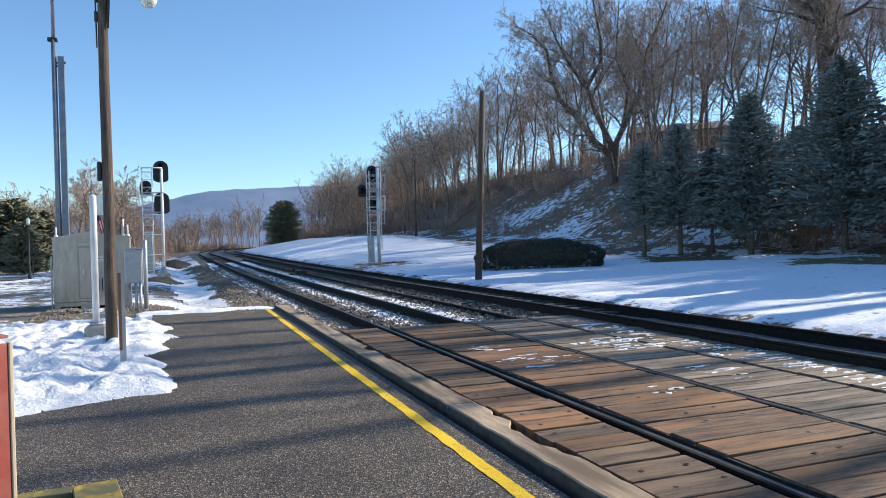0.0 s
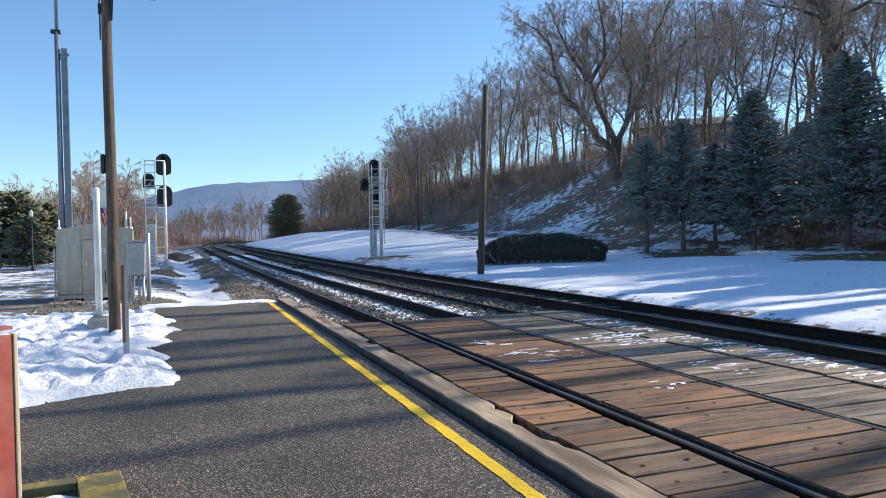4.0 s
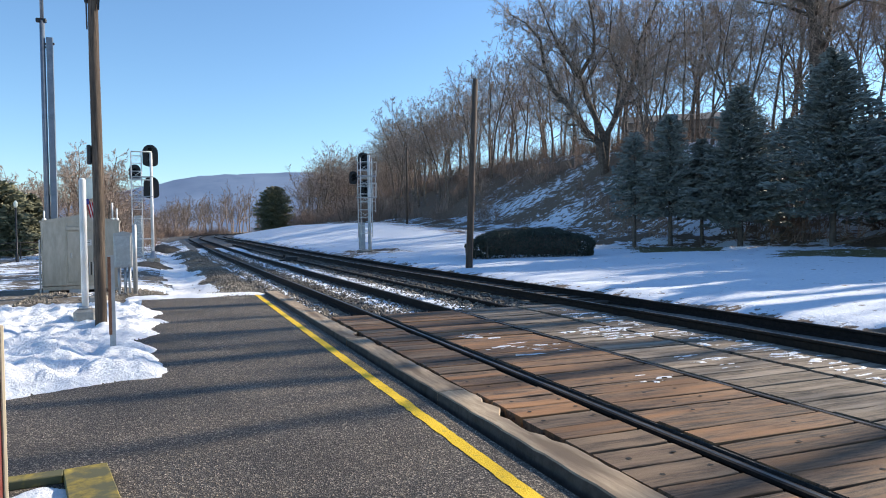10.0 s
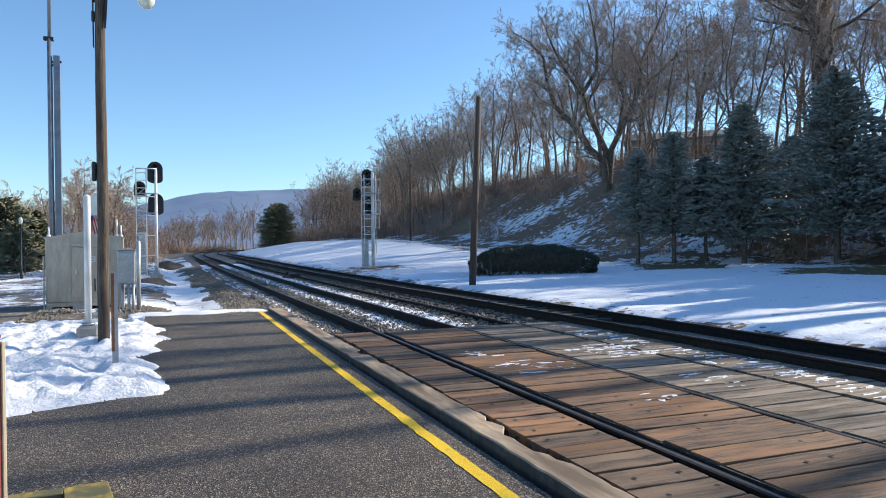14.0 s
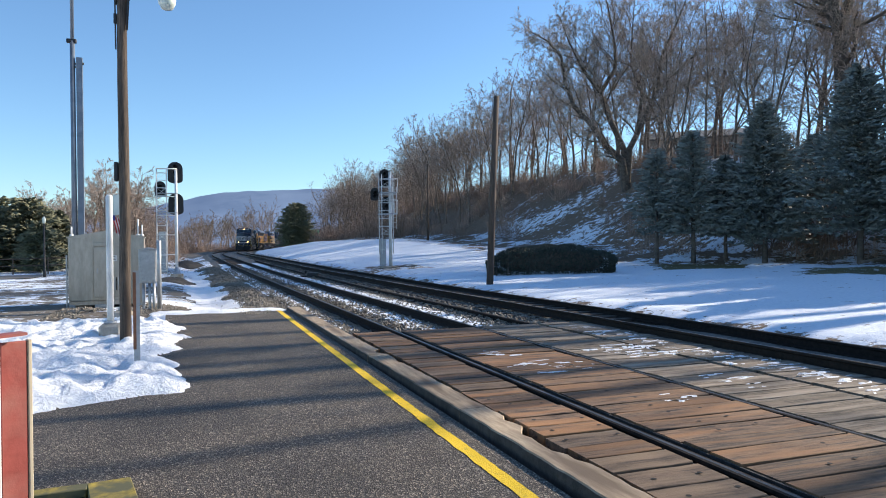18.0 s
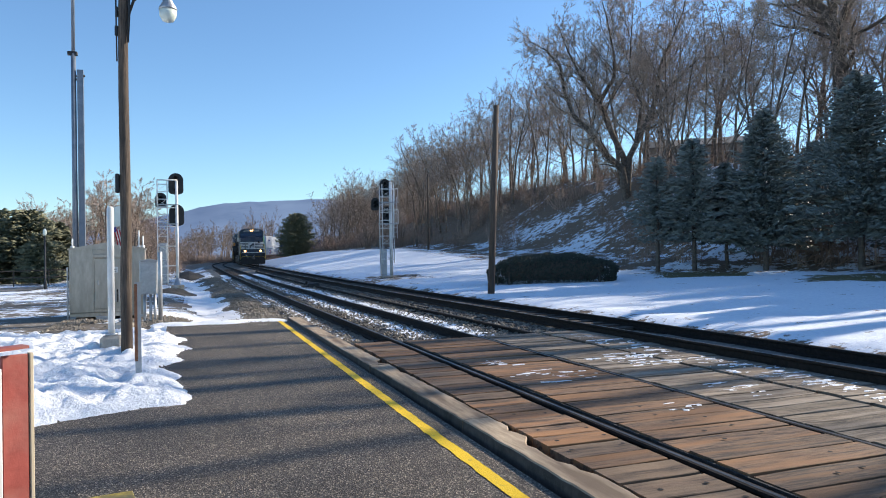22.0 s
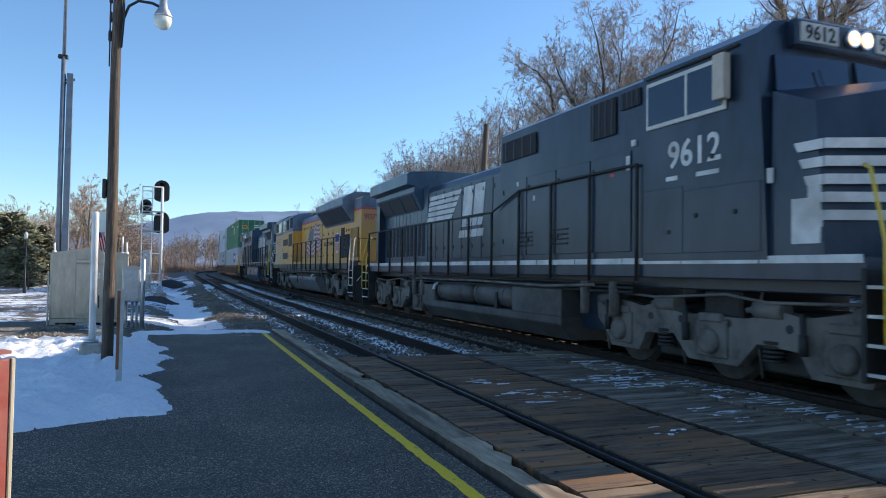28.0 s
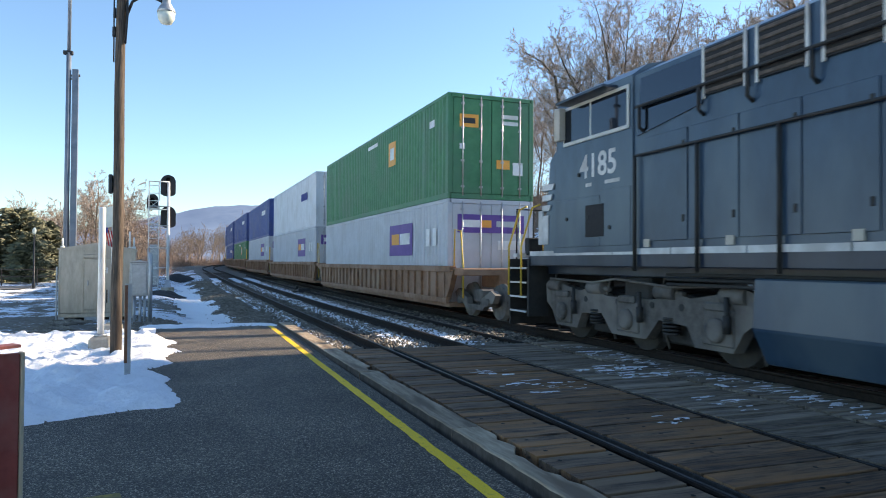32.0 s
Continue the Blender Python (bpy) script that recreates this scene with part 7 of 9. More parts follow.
    if st["kind"] == "dark":
        for k in range(5):
            z = 2.80 - 0.195 * k
            for s in (-1, 1):
                a = Vector((s * NW, nf - 0.006, z))
                b = Vector((s * 1.425, nf + 0.614, z))
                bm = B()
                nrm = Vector((s * 0.62, NW - 1.42, 0)).normalized() * (0.036 if s > 0 else 0.008)
                q = [a + nrm, b + nrm, b + nrm + Vector((0, 0, 0.11)), a + nrm + Vector((0, 0, 0.11))]
                w = [p - nrm * 1.6 for p in q]
                vv = [bm.verts.new(p) for p in q + w]
                for f in ((0, 1, 2, 3), (4, 7, 6, 5), (0, 4, 5, 1), (1, 5, 6, 2), (2, 6, 7, 3), (3, 7, 4, 0)):
                    bm.faces.new([vv[i] for i in f])
                bmesh.ops.recalc_face_normals(bm, faces=bm.faces[:])
                part("nose_stripe", bm, trim, nose)
                bm = B()
                ln = 0.42 - 0.08 * k
                prism(bm, [(nf + 0.63, z), (nf + 0.63 + ln * 0.8, z), (nf + 0.63 + ln * 0.8 + 0.05, z + 0.11), (nf + 0.63, z + 0.11)], s * 1.40, s * 1.427, "x")
                part("nose_stripe", bm, trim, nose)
        for k in range(5):
            bm = B()
            z = 2.80 - 0.195 * k
            bx(bm, -NW, NW, nf - 0.010, nf + 0.004, z, z + 0.11)
            part("nose_stripe", bm, trim, nose)
        bm = B()
        bx(bm, -NW - 0.3, NW + 0.06, nf - 0.016, nf + 0.02, 2.02, 2.91)
        plate = part("emblem_plate", bm, trim, nose, "plain pale emblem plate")
        bm = B()
        prism(bm, [(-0.34, 2.10), (-0.20, 2.16), (-0.08, 2.42), (0.06, 2.5), (0.02, 2.24), (0.12, 2.26), (0.18, 2.62), (0.10, 2.86), (-0.02, 2.66), (-0.30, 2.5), (-0.24, 2.3)], nf - 0.022, nf - 0.014, "y")
        part("emblem", bm, UNDER, plate, "plain dark emblem")
    # cab
    W = 1.47
    bm = B()
    prof = [(-W, deck - 0.02), (-W, 4.33), (-1.2, 4.52), (-0.7, 4.64), (0.7, 4.64), (1.2, 4.52), (W, 4.33), (W, deck - 0.02)]
    front = [bm.verts.new((x, cf + max(0.0, (z - 3.4)) * 0.16, z)) for x, z in prof]
    back = [bm.verts.new((x, cb, z)) for x, z in prof]
    bm.faces.new(front)
    bm.faces.new(back[::-1])
    for k in range(8):
        bm.faces.new((front[k], back[k], back[(k + 1) % 8], front[(k + 1) % 8]))
    bmesh.ops.recalc_face_normals(bm, faces=bm.faces[:])
    cab = part("cab", bm, st.get("cab_mat", body), root)
    if st["kind"] == "gold":
        bm = B()
        pr = [(-W - 0.006, 3.46), (-W - 0.006, 4.335), (-1.2, 4.527), (-0.7, 4.647), (0.7, 4.647), (1.2, 4.527), (W + 0.006, 4.335), (W + 0.006, 3.46)]
        prism(bm, pr, cf + 0.1, cb + 0.006, "y")
        part("cab_roof", bm, top, cab, "grey cab roof")
        for s in (-1, 1):
            bm = B()
            bx(bm, s * W, s * (W + 0.009), cf + 0.12, cb, 3.40, 3.47)
            part("red_line", bm, LOCO_RED, cab, "red line under the cab windows")
    for s in (-1, 1):
        bm = B()
        q = [(s * 0.08, 3.76), (s * 1.30, 3.62), (s * 1.26, 4.08), (s * 0.08, 4.14)]
        vs = [bm.verts.new((x, cf - 0.012 + (z - 3.4) * 0.16, z)) for x, z in q] + [bm.verts.new((x, cf + 0.04 + (z - 3.4) * 0.16, z)) for x, z in q]
        for f in ((0, 1, 2, 3), (4, 7, 6, 5), (0, 4, 5, 1), (1, 5, 6, 2), (2, 6, 7, 3), (3, 7, 4, 0)):
            bm.faces.new([vs[i] for i in f])
        bmesh.ops.recalc_face_normals(bm, faces=bm.faces[:])
        part("windshield", bm, WINDOW, cab, "sloping windshield pane")
        bm = B()
        tube(bm, [(s * 0.4, cf - 0.03, 3.55), (s * 0.6, cf + 0.01, 3.8), (s * 0.62, cf + 0.03, 3.95)], 0.01, 5)
        part("wiper", bm, UNDER, cab)
        w0, w1 = st["side_window"]
        bm = B()
        bx(bm, s * W, s * (W + 0.03), w0, w1, 3.51, 4.20, 0.01)
        fr = part("window_frame", bm, st["window_frame"], cab)
        mid = w0 + (w1 - w0) * 0.46
        for a, b in ((w0 + 0.05, mid - 0.025), (mid + 0.025, w1 - 0.05)):
            part("side_window", panel(s * (W + 0.026), a, b, 3.57, 4.14, 0.008, 0), WINDOW, fr)
        bm = B()
        bx(bm, s * (W + 0.035), s * (W + 0.16), w0 - 0.10, w0 + 0.10, 3.62, 4.20, 0.01)
        part("sun_shade", bm, BLIND, fr, "beige wind deflector")
        part("cab_panel", panel(s * W, cf + 0.1, cb - 0.9, 1.7, 2.55), st.get("cab_mat", body), cab)
        part("cab_panel", panel(s * W, cb - 0.88, cb - 0.05, 1.7, 2.62), st.get("cab_mat", body), cab)
        for y, z in ((cf + 0.5, 2.2), (cf + 1.2, 2.2), (cb - 0.6, 2.0), (cf + 0.9, 2.95)):
            bm = B()
            tube(bm, [(s * W, y, z), (s * (W + 0.03), y, z)], 0.035, 8)
            part("fitting", bm, UNDER, cab)
        lettering("cab_number", st["number"], st.get("number_size", 0.42), st["number_mat"], cab, on_side(s * (W + 0.004), (w0 + w1) / 2 + st.get("number_dy", 0.0), st.get("number_z", 2.83), s), "road number painted on the cab side")
        if st["kind"] == "dark":
            bm = B()
            bx(bm, s * 1.40, s * 1.432, cf - 0.68, cf - 0.30, 1.77, 2.28, 0.004)
            bx(bm, s * 1.40, s * 1.431, cf - 0.68, cf - 0.52, 2.27, 2.42, 0.004)
            part("notice_panel", bm, trim, cab, "pale notice panel on the cab side")
    # number boards and headlights over the windshield
    bm = B()
    bx(bm, -1.0, 1.0, cf + 0.02, cf + 0.40, 4.20, 4.56, 0.03)
    hd = part("headlight_housing", bm, body if st["kind"] == "dark" else top, cab)
    for s in (-1, 1):
        bm = B()
        bx(bm, s * 0.32, s * 0.94, cf - 0.004, cf + 0.03, 4.26, 4.50, 0.008)
        nb = part("number_board", bm, NUMBER_BOARD, hd, "lit number board")
        lettering("board_number", st["number"], 0.25, UNDER, nb, pose(s * 0.63, cf - 0.008, 4.295, 90, 0, 0), "number on the board")
    lamp_pair(hd, 0, cf + 0.0, 4.38, -1, 0.10, st["lit"], gap=0.22)
    for s in (-1, 1):
        bm = B()
        bx(bm, s * 0.76, s * 1.1, -half + 0.02, -half + 0.22, 1.58, 1.95, 0.02)
        dl = part("ditch_light", bm, UNDER, root)
        bm = B()
        tube(bm, [(s * 0.93, -half + 0.02, 1.77), (s * 0.93, -half - 0.02, 1.77)], [0.13, 0.115], 16)
        part("lens", bm, HEADLIGHT if st["lit"] else SIGNAL_GLASS, dl, "lit round lens" if st["lit"] else "dark round lens")
    # equipment section behind the cab
    e1 = st["equip"]
    EH = st.get("equip_half", 1.3)
    bm = B()
    prism(bm, [(-EH, deck), (-EH, 4.30), (-1.15, 4.46), (-0.6, 4.52), (0.6, 4.52), (1.15, 4.46), (EH, 4.30), (EH, deck)], cb - 0.01, e1, "y")
    eq = part("equipment_hood", bm, body, root)
    if st["kind"] == "gold":
        bm = B()
        prism(bm, [(-EH - 0.005, 3.46), (-EH - 0.005, 4.305), (-1.15, 4.465), (-0.6, 4.525), (0.6, 4.525), (1.15, 4.465), (EH + 0.005, 4.305), (EH + 0.005, 3.46)], cb + 0.01, e1 + 0.004, "y")
        part("roof_cover", bm, top, eq, "grey roof cover")
    for s in (-1, 1):
        n = max(2, int((e1 - cb) / 1.0))
        side_doors(eq, s * EH, np.linspace(cb + 0.3, e1 - 0.1, n + 1), 1.75, 3.3, body)
        for (a, b, z0, z1) in st["grilles"]:
            g = part("grille", panel(s * (EH + 0.014), a, b, z0, z1, 0.02), GRILLE, eq, "dark ventilation grille")
            for k in range(4 if not st.get("pale_frames") else 6):
                bm = B()
                yy = a + (b - a) * (k + 0.5) / 4
                if st.get("pale_frames"):
                    zz = z0 + (z1 - z0) * (k + 0.5) / 6
                    bx(bm, s * (EH + 0.034), s * (EH + 0.05), a + 0.03, b - 0.03, zz - 0.025, zz + 0.025, 0.008)
                    part("grille_bar", bm, RUSTY_SLAT, g, "brownish grille slat")
                else:
                    bx(bm, s * (EH + 0.034), s * (EH + 0.044), yy - 0.012, yy + 0.012, z0, z1)
                    part("grille_bar", bm, body, g)
            for yy in (a, b) if st.get("pale_frames") else ():
                bm = B()
                bx(bm, s * (EH + 0.014), s * (EH + 0.05), yy - 0.022, yy + 0.022, z0 - 0.04, z1 + 0.04, 0.005)
                part("grille_frame", bm, LOCO_WHITE, g, "pale upright of the grille frame")
    # engine hood
    h1 = st["hood"]
    bm = B()
    prism(bm, hood_profile(0.96, HT, deck, 0.24), e1 - 0.01, h1, "y")
    hood = part("engine_hood", bm, body, root)
    if st["kind"] == "gold":
        bm = B()
        prism(bm, [(-0.966, 3.86), (-0.966, 3.99), (-0.88, 4.15), (-0.72, 4.226), (0.72, 4.226), (0.88, 4.15), (0.966, 3.99), (0.966, 3.86)], e1, h1 + 0.004, "y")
        part("roof_cover", bm, top, hood, "grey roof cover")
        bm = B()
        for s in (-1, 1):
            bx(bm, s * 0.966, s * 0.972, e1, h1, 3.79, 3.875)
        part("red_line", bm, LOCO_RED, hood, "red line under the grey roof")
    for s in (-1, 1):
        side_doors(hood, s * 0.96, np.linspace(e1 + 0.1, h1 - 0.1, st["doors"] + 1), 1.75, min(3.72, HT - 0.3), body)
    bm = B()
    bx(bm, -0.5, 0.5, e1 + 0.7, e1 + 2.0, HT - 0.02, HT + 0.24, 0.04)
    part("exhaust_outlet", bm, UNDER, hood)
    bm = B()
    for xx, ln in ((-0.14, 0.5), (0, 0.62), (0.14, 0.45)):
        tube(bm, [(xx, e1 + 2.6, HT + 0.10), (xx, e1 + 2.6 - ln, HT + 0.14)], [0.025, 0.075], 10)
    bx(bm, -0.2, 0.2, e1 + 2.5, e1 + 2.75, HT - 0.02, HT + 0.14, 0.02)
    part("horn", bm, UNDER, hood)
    # radiator section
    r1 = st.get("rear", half - 0.95)
    ra, rb = st["wing"]
    bm = B()
    prism(bm, hood_profile(0.98, HT if st["kind"] == "dark" else 4.3, deck, 0.1), h1 - 0.01, r1, "y")
    rad_mat = st.get("rad_mat", body)
    rad = part("radiator_hood", bm, rad_mat, root)
    if st["kind"] == "gold":
        bm = B()
        prism(bm, [(-0.986, 3.82), (-0.986, 4.2), (-0.88, 4.306), (0.88, 4.306), (0.986, 4.2), (0.986, 3.82)], h1 + 0.01, r1 + 0.006, "y")
        cap = part("roof_cover", bm, top, rad, "grey roof cover")
        bm = B()
        bx(bm, -0.991, 0.991, h1 + 0.012, r1 + 0.011, 3.76, 3.835)
        part("red_line", bm, LOCO_RED, cap, "red line under the grey roof")
    if st["kind"] == "dark":
        half_wing = [(0.98, 3.47), (1.27, 4.06), (1.27, 4.20), (1.5, 4.27), (1.5, 4.58), (1.40, 4.66), (0.5, 4.73)]
        wp = [(-x, z - drop) for x, z in half_wing] + [(x, z - drop) for x, z in half_wing[::-1]]
        up = 4.06 - drop
    else:
        wp = [(-0.98, 3.3), (-1.48, 4.02), (-1.48, 4.28), (-0.95, 4.58), (0.95, 4.58), (1.48, 4.28), (1.48, 4.02), (0.98, 3.3)]
        up = 4.02
    bm = B()
    prism(bm, wp, ra, rb, "y")
    bmesh.ops.bevel(bm, geom=[e for e in bm.edges if abs(e.verts[0].co.y - e.verts[1].co.y) < 0.01], offset=0.02, segments=1, affect="EDGES")
    if st["kind"] == "dark":
        prism(bm, hood_profile(0.985, 4.66 - drop, deck + 0.1, 0.12), rb - 0.03, r1 - 0.004, "y")
    wing = part("radiator_wing", bm, top, rad, "overhanging radiator housing")
    low = wp[0][1]
    wx = abs(wp[1][0])
    for s in (-1, 1):
        sa, sb, sn = st.get("screens", (ra + 0.25, rb - 0.25, 3))
        for k in range(sn):
            a = sa + (sb - sa) * k / sn + 0.05
            b = sa + (sb - sa) * (k + 1) / sn - 0.05
            bm = B()
            q = [(s * (0.98 + (wx - 0.98) * 0.12), low + (up - low) * 0.12), (s * (wx - (wx - 0.98) * 0.08), up - (up - low) * 0.08)]
            nrm = Vector((s * (up - low), 0, -(wx - 0.98))).normalized() * 0.015
            vv = [bm.verts.new(Vector((q[i][0], yy, q[i][1])) + nrm * f) for f in (-1, 1) for i, yy in ((0, a), (0, b), (1, b), (1, a))]
            for f in ((0, 1, 2, 3), (4, 7, 6, 5), (0, 4, 5, 1), (1, 5, 6, 2), (2, 6, 7, 3), (3, 7, 4, 0)):
                bm.faces.new([vv[i] for i in f])
            bmesh.ops.recalc_face_normals(bm, faces=bm.faces[:])
            part("radiator_screen", bm, SCREEN, wing, "dark radiator screen")
    for s in (-1, 1):
        ys = np.linspace(h1 + 0.1, r1 - 0.5, 12 if st["kind"] == "dark" else 7)
        for k, (a, b) in enumerate(zip(ys, ys[1:])):
            d = part("hood_door", panel(s * 0.98, a + 0.02, b - 0.02, 1.75, min(3.3, HT - 0.72)), rad_mat, rad)
            if st.get("square_vents"):
                if k in (0, 1, 3, 5, 7, 8):
                    for z0, z1 in ((1.98, 2.44), (2.52, 2.95)) if k < 3 else ((1.85, 2.35),) if k == 3 else ((1.95, 2.98),):
                        part("vent", panel(s * 0.99, a + 0.08, b - 0.08, z0, z1, 0.012, 0), GRILLE, d, "dark square vent")
            elif st["kind"] == "dark" or k > 3:
                part("louvre", panel(s * 0.99, a + 0.08, b - 0.08, 1.85, min(2.85, HT - 0.85), 0.012, 0), GRILLE, d, "dark louvred opening")
    re = r1 + (0.25 if st["kind"] == "dark" else 0.0)
    if st["kind"] == "dark":
        # two broad corner posts with a recessed door between them
        for s in (-1, 1):
            bm = B()
            inner = 0.13 if s > 0 else -0.2
            plan = [(inner, r1 - 0.3), (inner, re), (s * 1.08, re), (s * 1.2, re - 0.14), (s * 1.2, r1 - 0.3)]
            prism(bm, plan, deck, 4.68 - drop, "z")
            bmesh.ops.recalc_face_normals(bm, faces=bm.faces[:])
            bmesh.ops.bevel(bm, geom=[e for e in bm.edges if abs(e.verts[0].co.z - e.verts[1].co.z) < 0.01 and e.verts[0].co.z > 3], offset=0.06, segments=2, affect="EDGES")
            post = part("end_post", bm, body, rad)
            bm = B()
            bx(bm, s * 0.3, s * 1.0, re, re + 0.008, 3.02, 3.34, 0.003)
            part("access_panel", bm, st["body"], post)
        bm = B()
        bx(bm, -0.199, 0.129, r1 - 0.1, re - 0.02, 4.16 - drop, 4.66 - drop, 0.02)
        part("lamp_housing", bm, body, rad)
        for zz in (4.30, 4.50):
            lamp_pair(rad, -0.035, re - 0.02, zz - drop, 1, 0.085, False, gap=0.0)
    bm = B()
    if st["kind"] == "dark":
        bx(bm, -0.198, 0.128, re - 0.14, re - 0.11, 1.7, 4.15 - drop, 0.008)
    else:
        bx(bm, -0.3, 0.3, r1, r1 + 0.02, 1.7, 3.5, 0.008)
    part("end_door", bm, body, rad)
    if st["kind"] == "gold":
        lamp_pair(rad, 0, r1, 3.95, 1, 0.085, False)
    for s in (-1, 1) if st["kind"] == "gold" else (1,):
        lettering("end_number", st["number"], 0.33 if st["kind"] == "gold" else 0.37, LOCO_RED if st["kind"] == "gold" else st["number_mat"], rad, pose(s * (0.56 if st["kind"] == "gold" else 0.66), re + 0.012, 3.36 if st["kind"] == "gold" else 3.50, 90, 0, 180), "small road number on the hood end")
    if st["kind"] == "dark":
        for k in range(5):
            for s in (-1, 1):
                z = 2.88 - 0.17 * k
                bm = B()
                prism(bm, [(s * 0.24, z), (s * 1.08 - s * 0.02 * k, z), (s * 1.08 - s * 0.02 * k, z + 0.10), (s * 0.24, z + 0.10)], re - 0.01, re + 0.006, "y")
                bmesh.ops.recalc_face_normals(bm, faces=bm.faces[:])
                part("end_stripe", bm, trim, rad)
    # walkway railings
    for s in (-1, 1):
        ys = list(np.linspace(e1 + 0.4 if st["kind"] == "gold" else cb + 0.1, half - 1.0, 11 if st["kind"] == "gold" else 13))
        zs = [2.70 if y > e1 else (3.05 if st["kind"] == "dark" else 2.70) for y in ys]
        handrail(root, s * 1.505, ys, zs, st["rail"], 1.3)
    end_gear(root, -half, -1, st)
    end_gear(root, half, 1, st)
    return root


def dark_style(number, cab, window, equip, hood, wing, lit, meshes, **more):
    st = dict(kind="dark", body=LOCO_BLACK, top=LOCO_BLACK, trim=LOCO_WHITE, sill=LOCO_WHITE, sill_body=LOCO_BLACK, under=UNDER, end_rail=RAIL_YELLOW, rail=UNDER,
              nose_door=LOCO_BLACK, window_frame=WINDOW_FRAME, number=number, number_mat=LOCO_WHITE, cab=cab, side_window=window, equip=equip, hood=hood, wing=wing, lit=lit,
              meshes=meshes, truck=7.0, tank=(-3.5, 3.95), tank_kind=1, tank_mat=TANK_PAINT, reservoirs=((-1.4, 0.62), (0.85, 3.0)), doors=9,
              grilles=((-2.67, -1.18, 3.72, 4.14), (-5.29, -4.57, 3.62, 4.22), (-5.92, -5.42, 3.96, 4.22)))
    st.update(more)
    return st


wheel_mesh = {}
loco_lead = locomotive("locomotive", "dark grey-black freight locomotive with white stripes and lit headlights", 10.55,
                       dark_style("9612", (-8.35, -6.0), (-7.70, -6.1), -1.05, 4.9, (5.3, 9.55), True, wheel_mesh, hood_top=3.95, top=LOCO_DUSTY, rad_mat=LOCO_DUSTY, number_size=0.52, number_z=2.9, number_dy=-0.18, equip_half=1.44, truck=7.1))
loco_mid = locomotive("locomotive", "dusty yellow freight locomotive with grey roof and painted flag", 10.95,
                      dict(dark_style("9079", (-9.1, -6.28), (-8.62, -6.62), -2.82, 2.85, (3.45, 8.85), False, wheel_mesh),
                           kind="gold", body=LOCO_YELLOW, top=LOCO_GREY, trim=LOCO_WHITE, sill=LOCO_YELLOW, sill_body=UNDER, end_rail=LOCO_WHITE, rail=UNDER,
                           nose_door=LOCO_YELLOW, number_mat=FADED_NUMBER, cab_mat=LOCO_TAN, number_size=0.76, number_z=2.68, equip_half=1.46, truck=7.3, tank=(-4.1, 3.35), tank_kind=1, tank_mat=PALE_TANK, reservoirs=(), doors=6,
                           grilles=()))
loco_tail = locomotive("locomotive", "rebuilt dark grey-black freight locomotive with cab at the trailing end", 11.05,
                       dark_style("4185", (-9.1, -6.65), (-8.72, -6.72), -0.55, 4.6, (4.95, 9.45), False, wheel_mesh, hood_top=3.98, rear=9.5, square_vents=True, screens=(6.3, 9.25, 2), body=LOCO_DUSTY, top=LOCO_DUSTY, pale_frames=True, number_size=0.56, number_z=2.88, number_dy=0.1, truck=7.2, tank=(-4.3, 3.4), tank_kind=2, tank_mat=LOCO_DUSTY, reservoirs=(),
                                  equip_half=1.44, grilles=((-5.07, -4.33, 3.64, 4.27), (-4.14, -3.41, 3.64, 4.27), (-3.2, -2.48, 3.64, 4.27))))


def dress_dark(root, y0, y1):
    """Emblem and name bars on the hood between y0 and y1."""
    for s in (-1, 1):
        start = y0 if s > 0 else y1
        herald(root, s * 0.987, start, 2.84, 0.74, LOCO_WHITE, s)
        for k, (w, z) in enumerate(((1.35, 2.56), (1.6, 2.28))):
            c = start + s * (3.3 - 0.06 * k)
            for j in range(4):
                a = c - w / 2 + w * j / 4
                bm = B()
                prism(bm, [(a, z), (a + w / 4 - 0.05, z), (a + w / 4 - 0.05 + s * 0.05, z + 0.19), (a + s * 0.05, z + 0.19)], min(s * 0.987, s * 0.991), max(s * 0.987, s * 0.991), "x")
                bmesh.ops.recalc_face_normals(bm, faces=bm.faces[:])
                part("name_bar", bm, LOCO_WHITE, root, "white lettering bar on the hood")


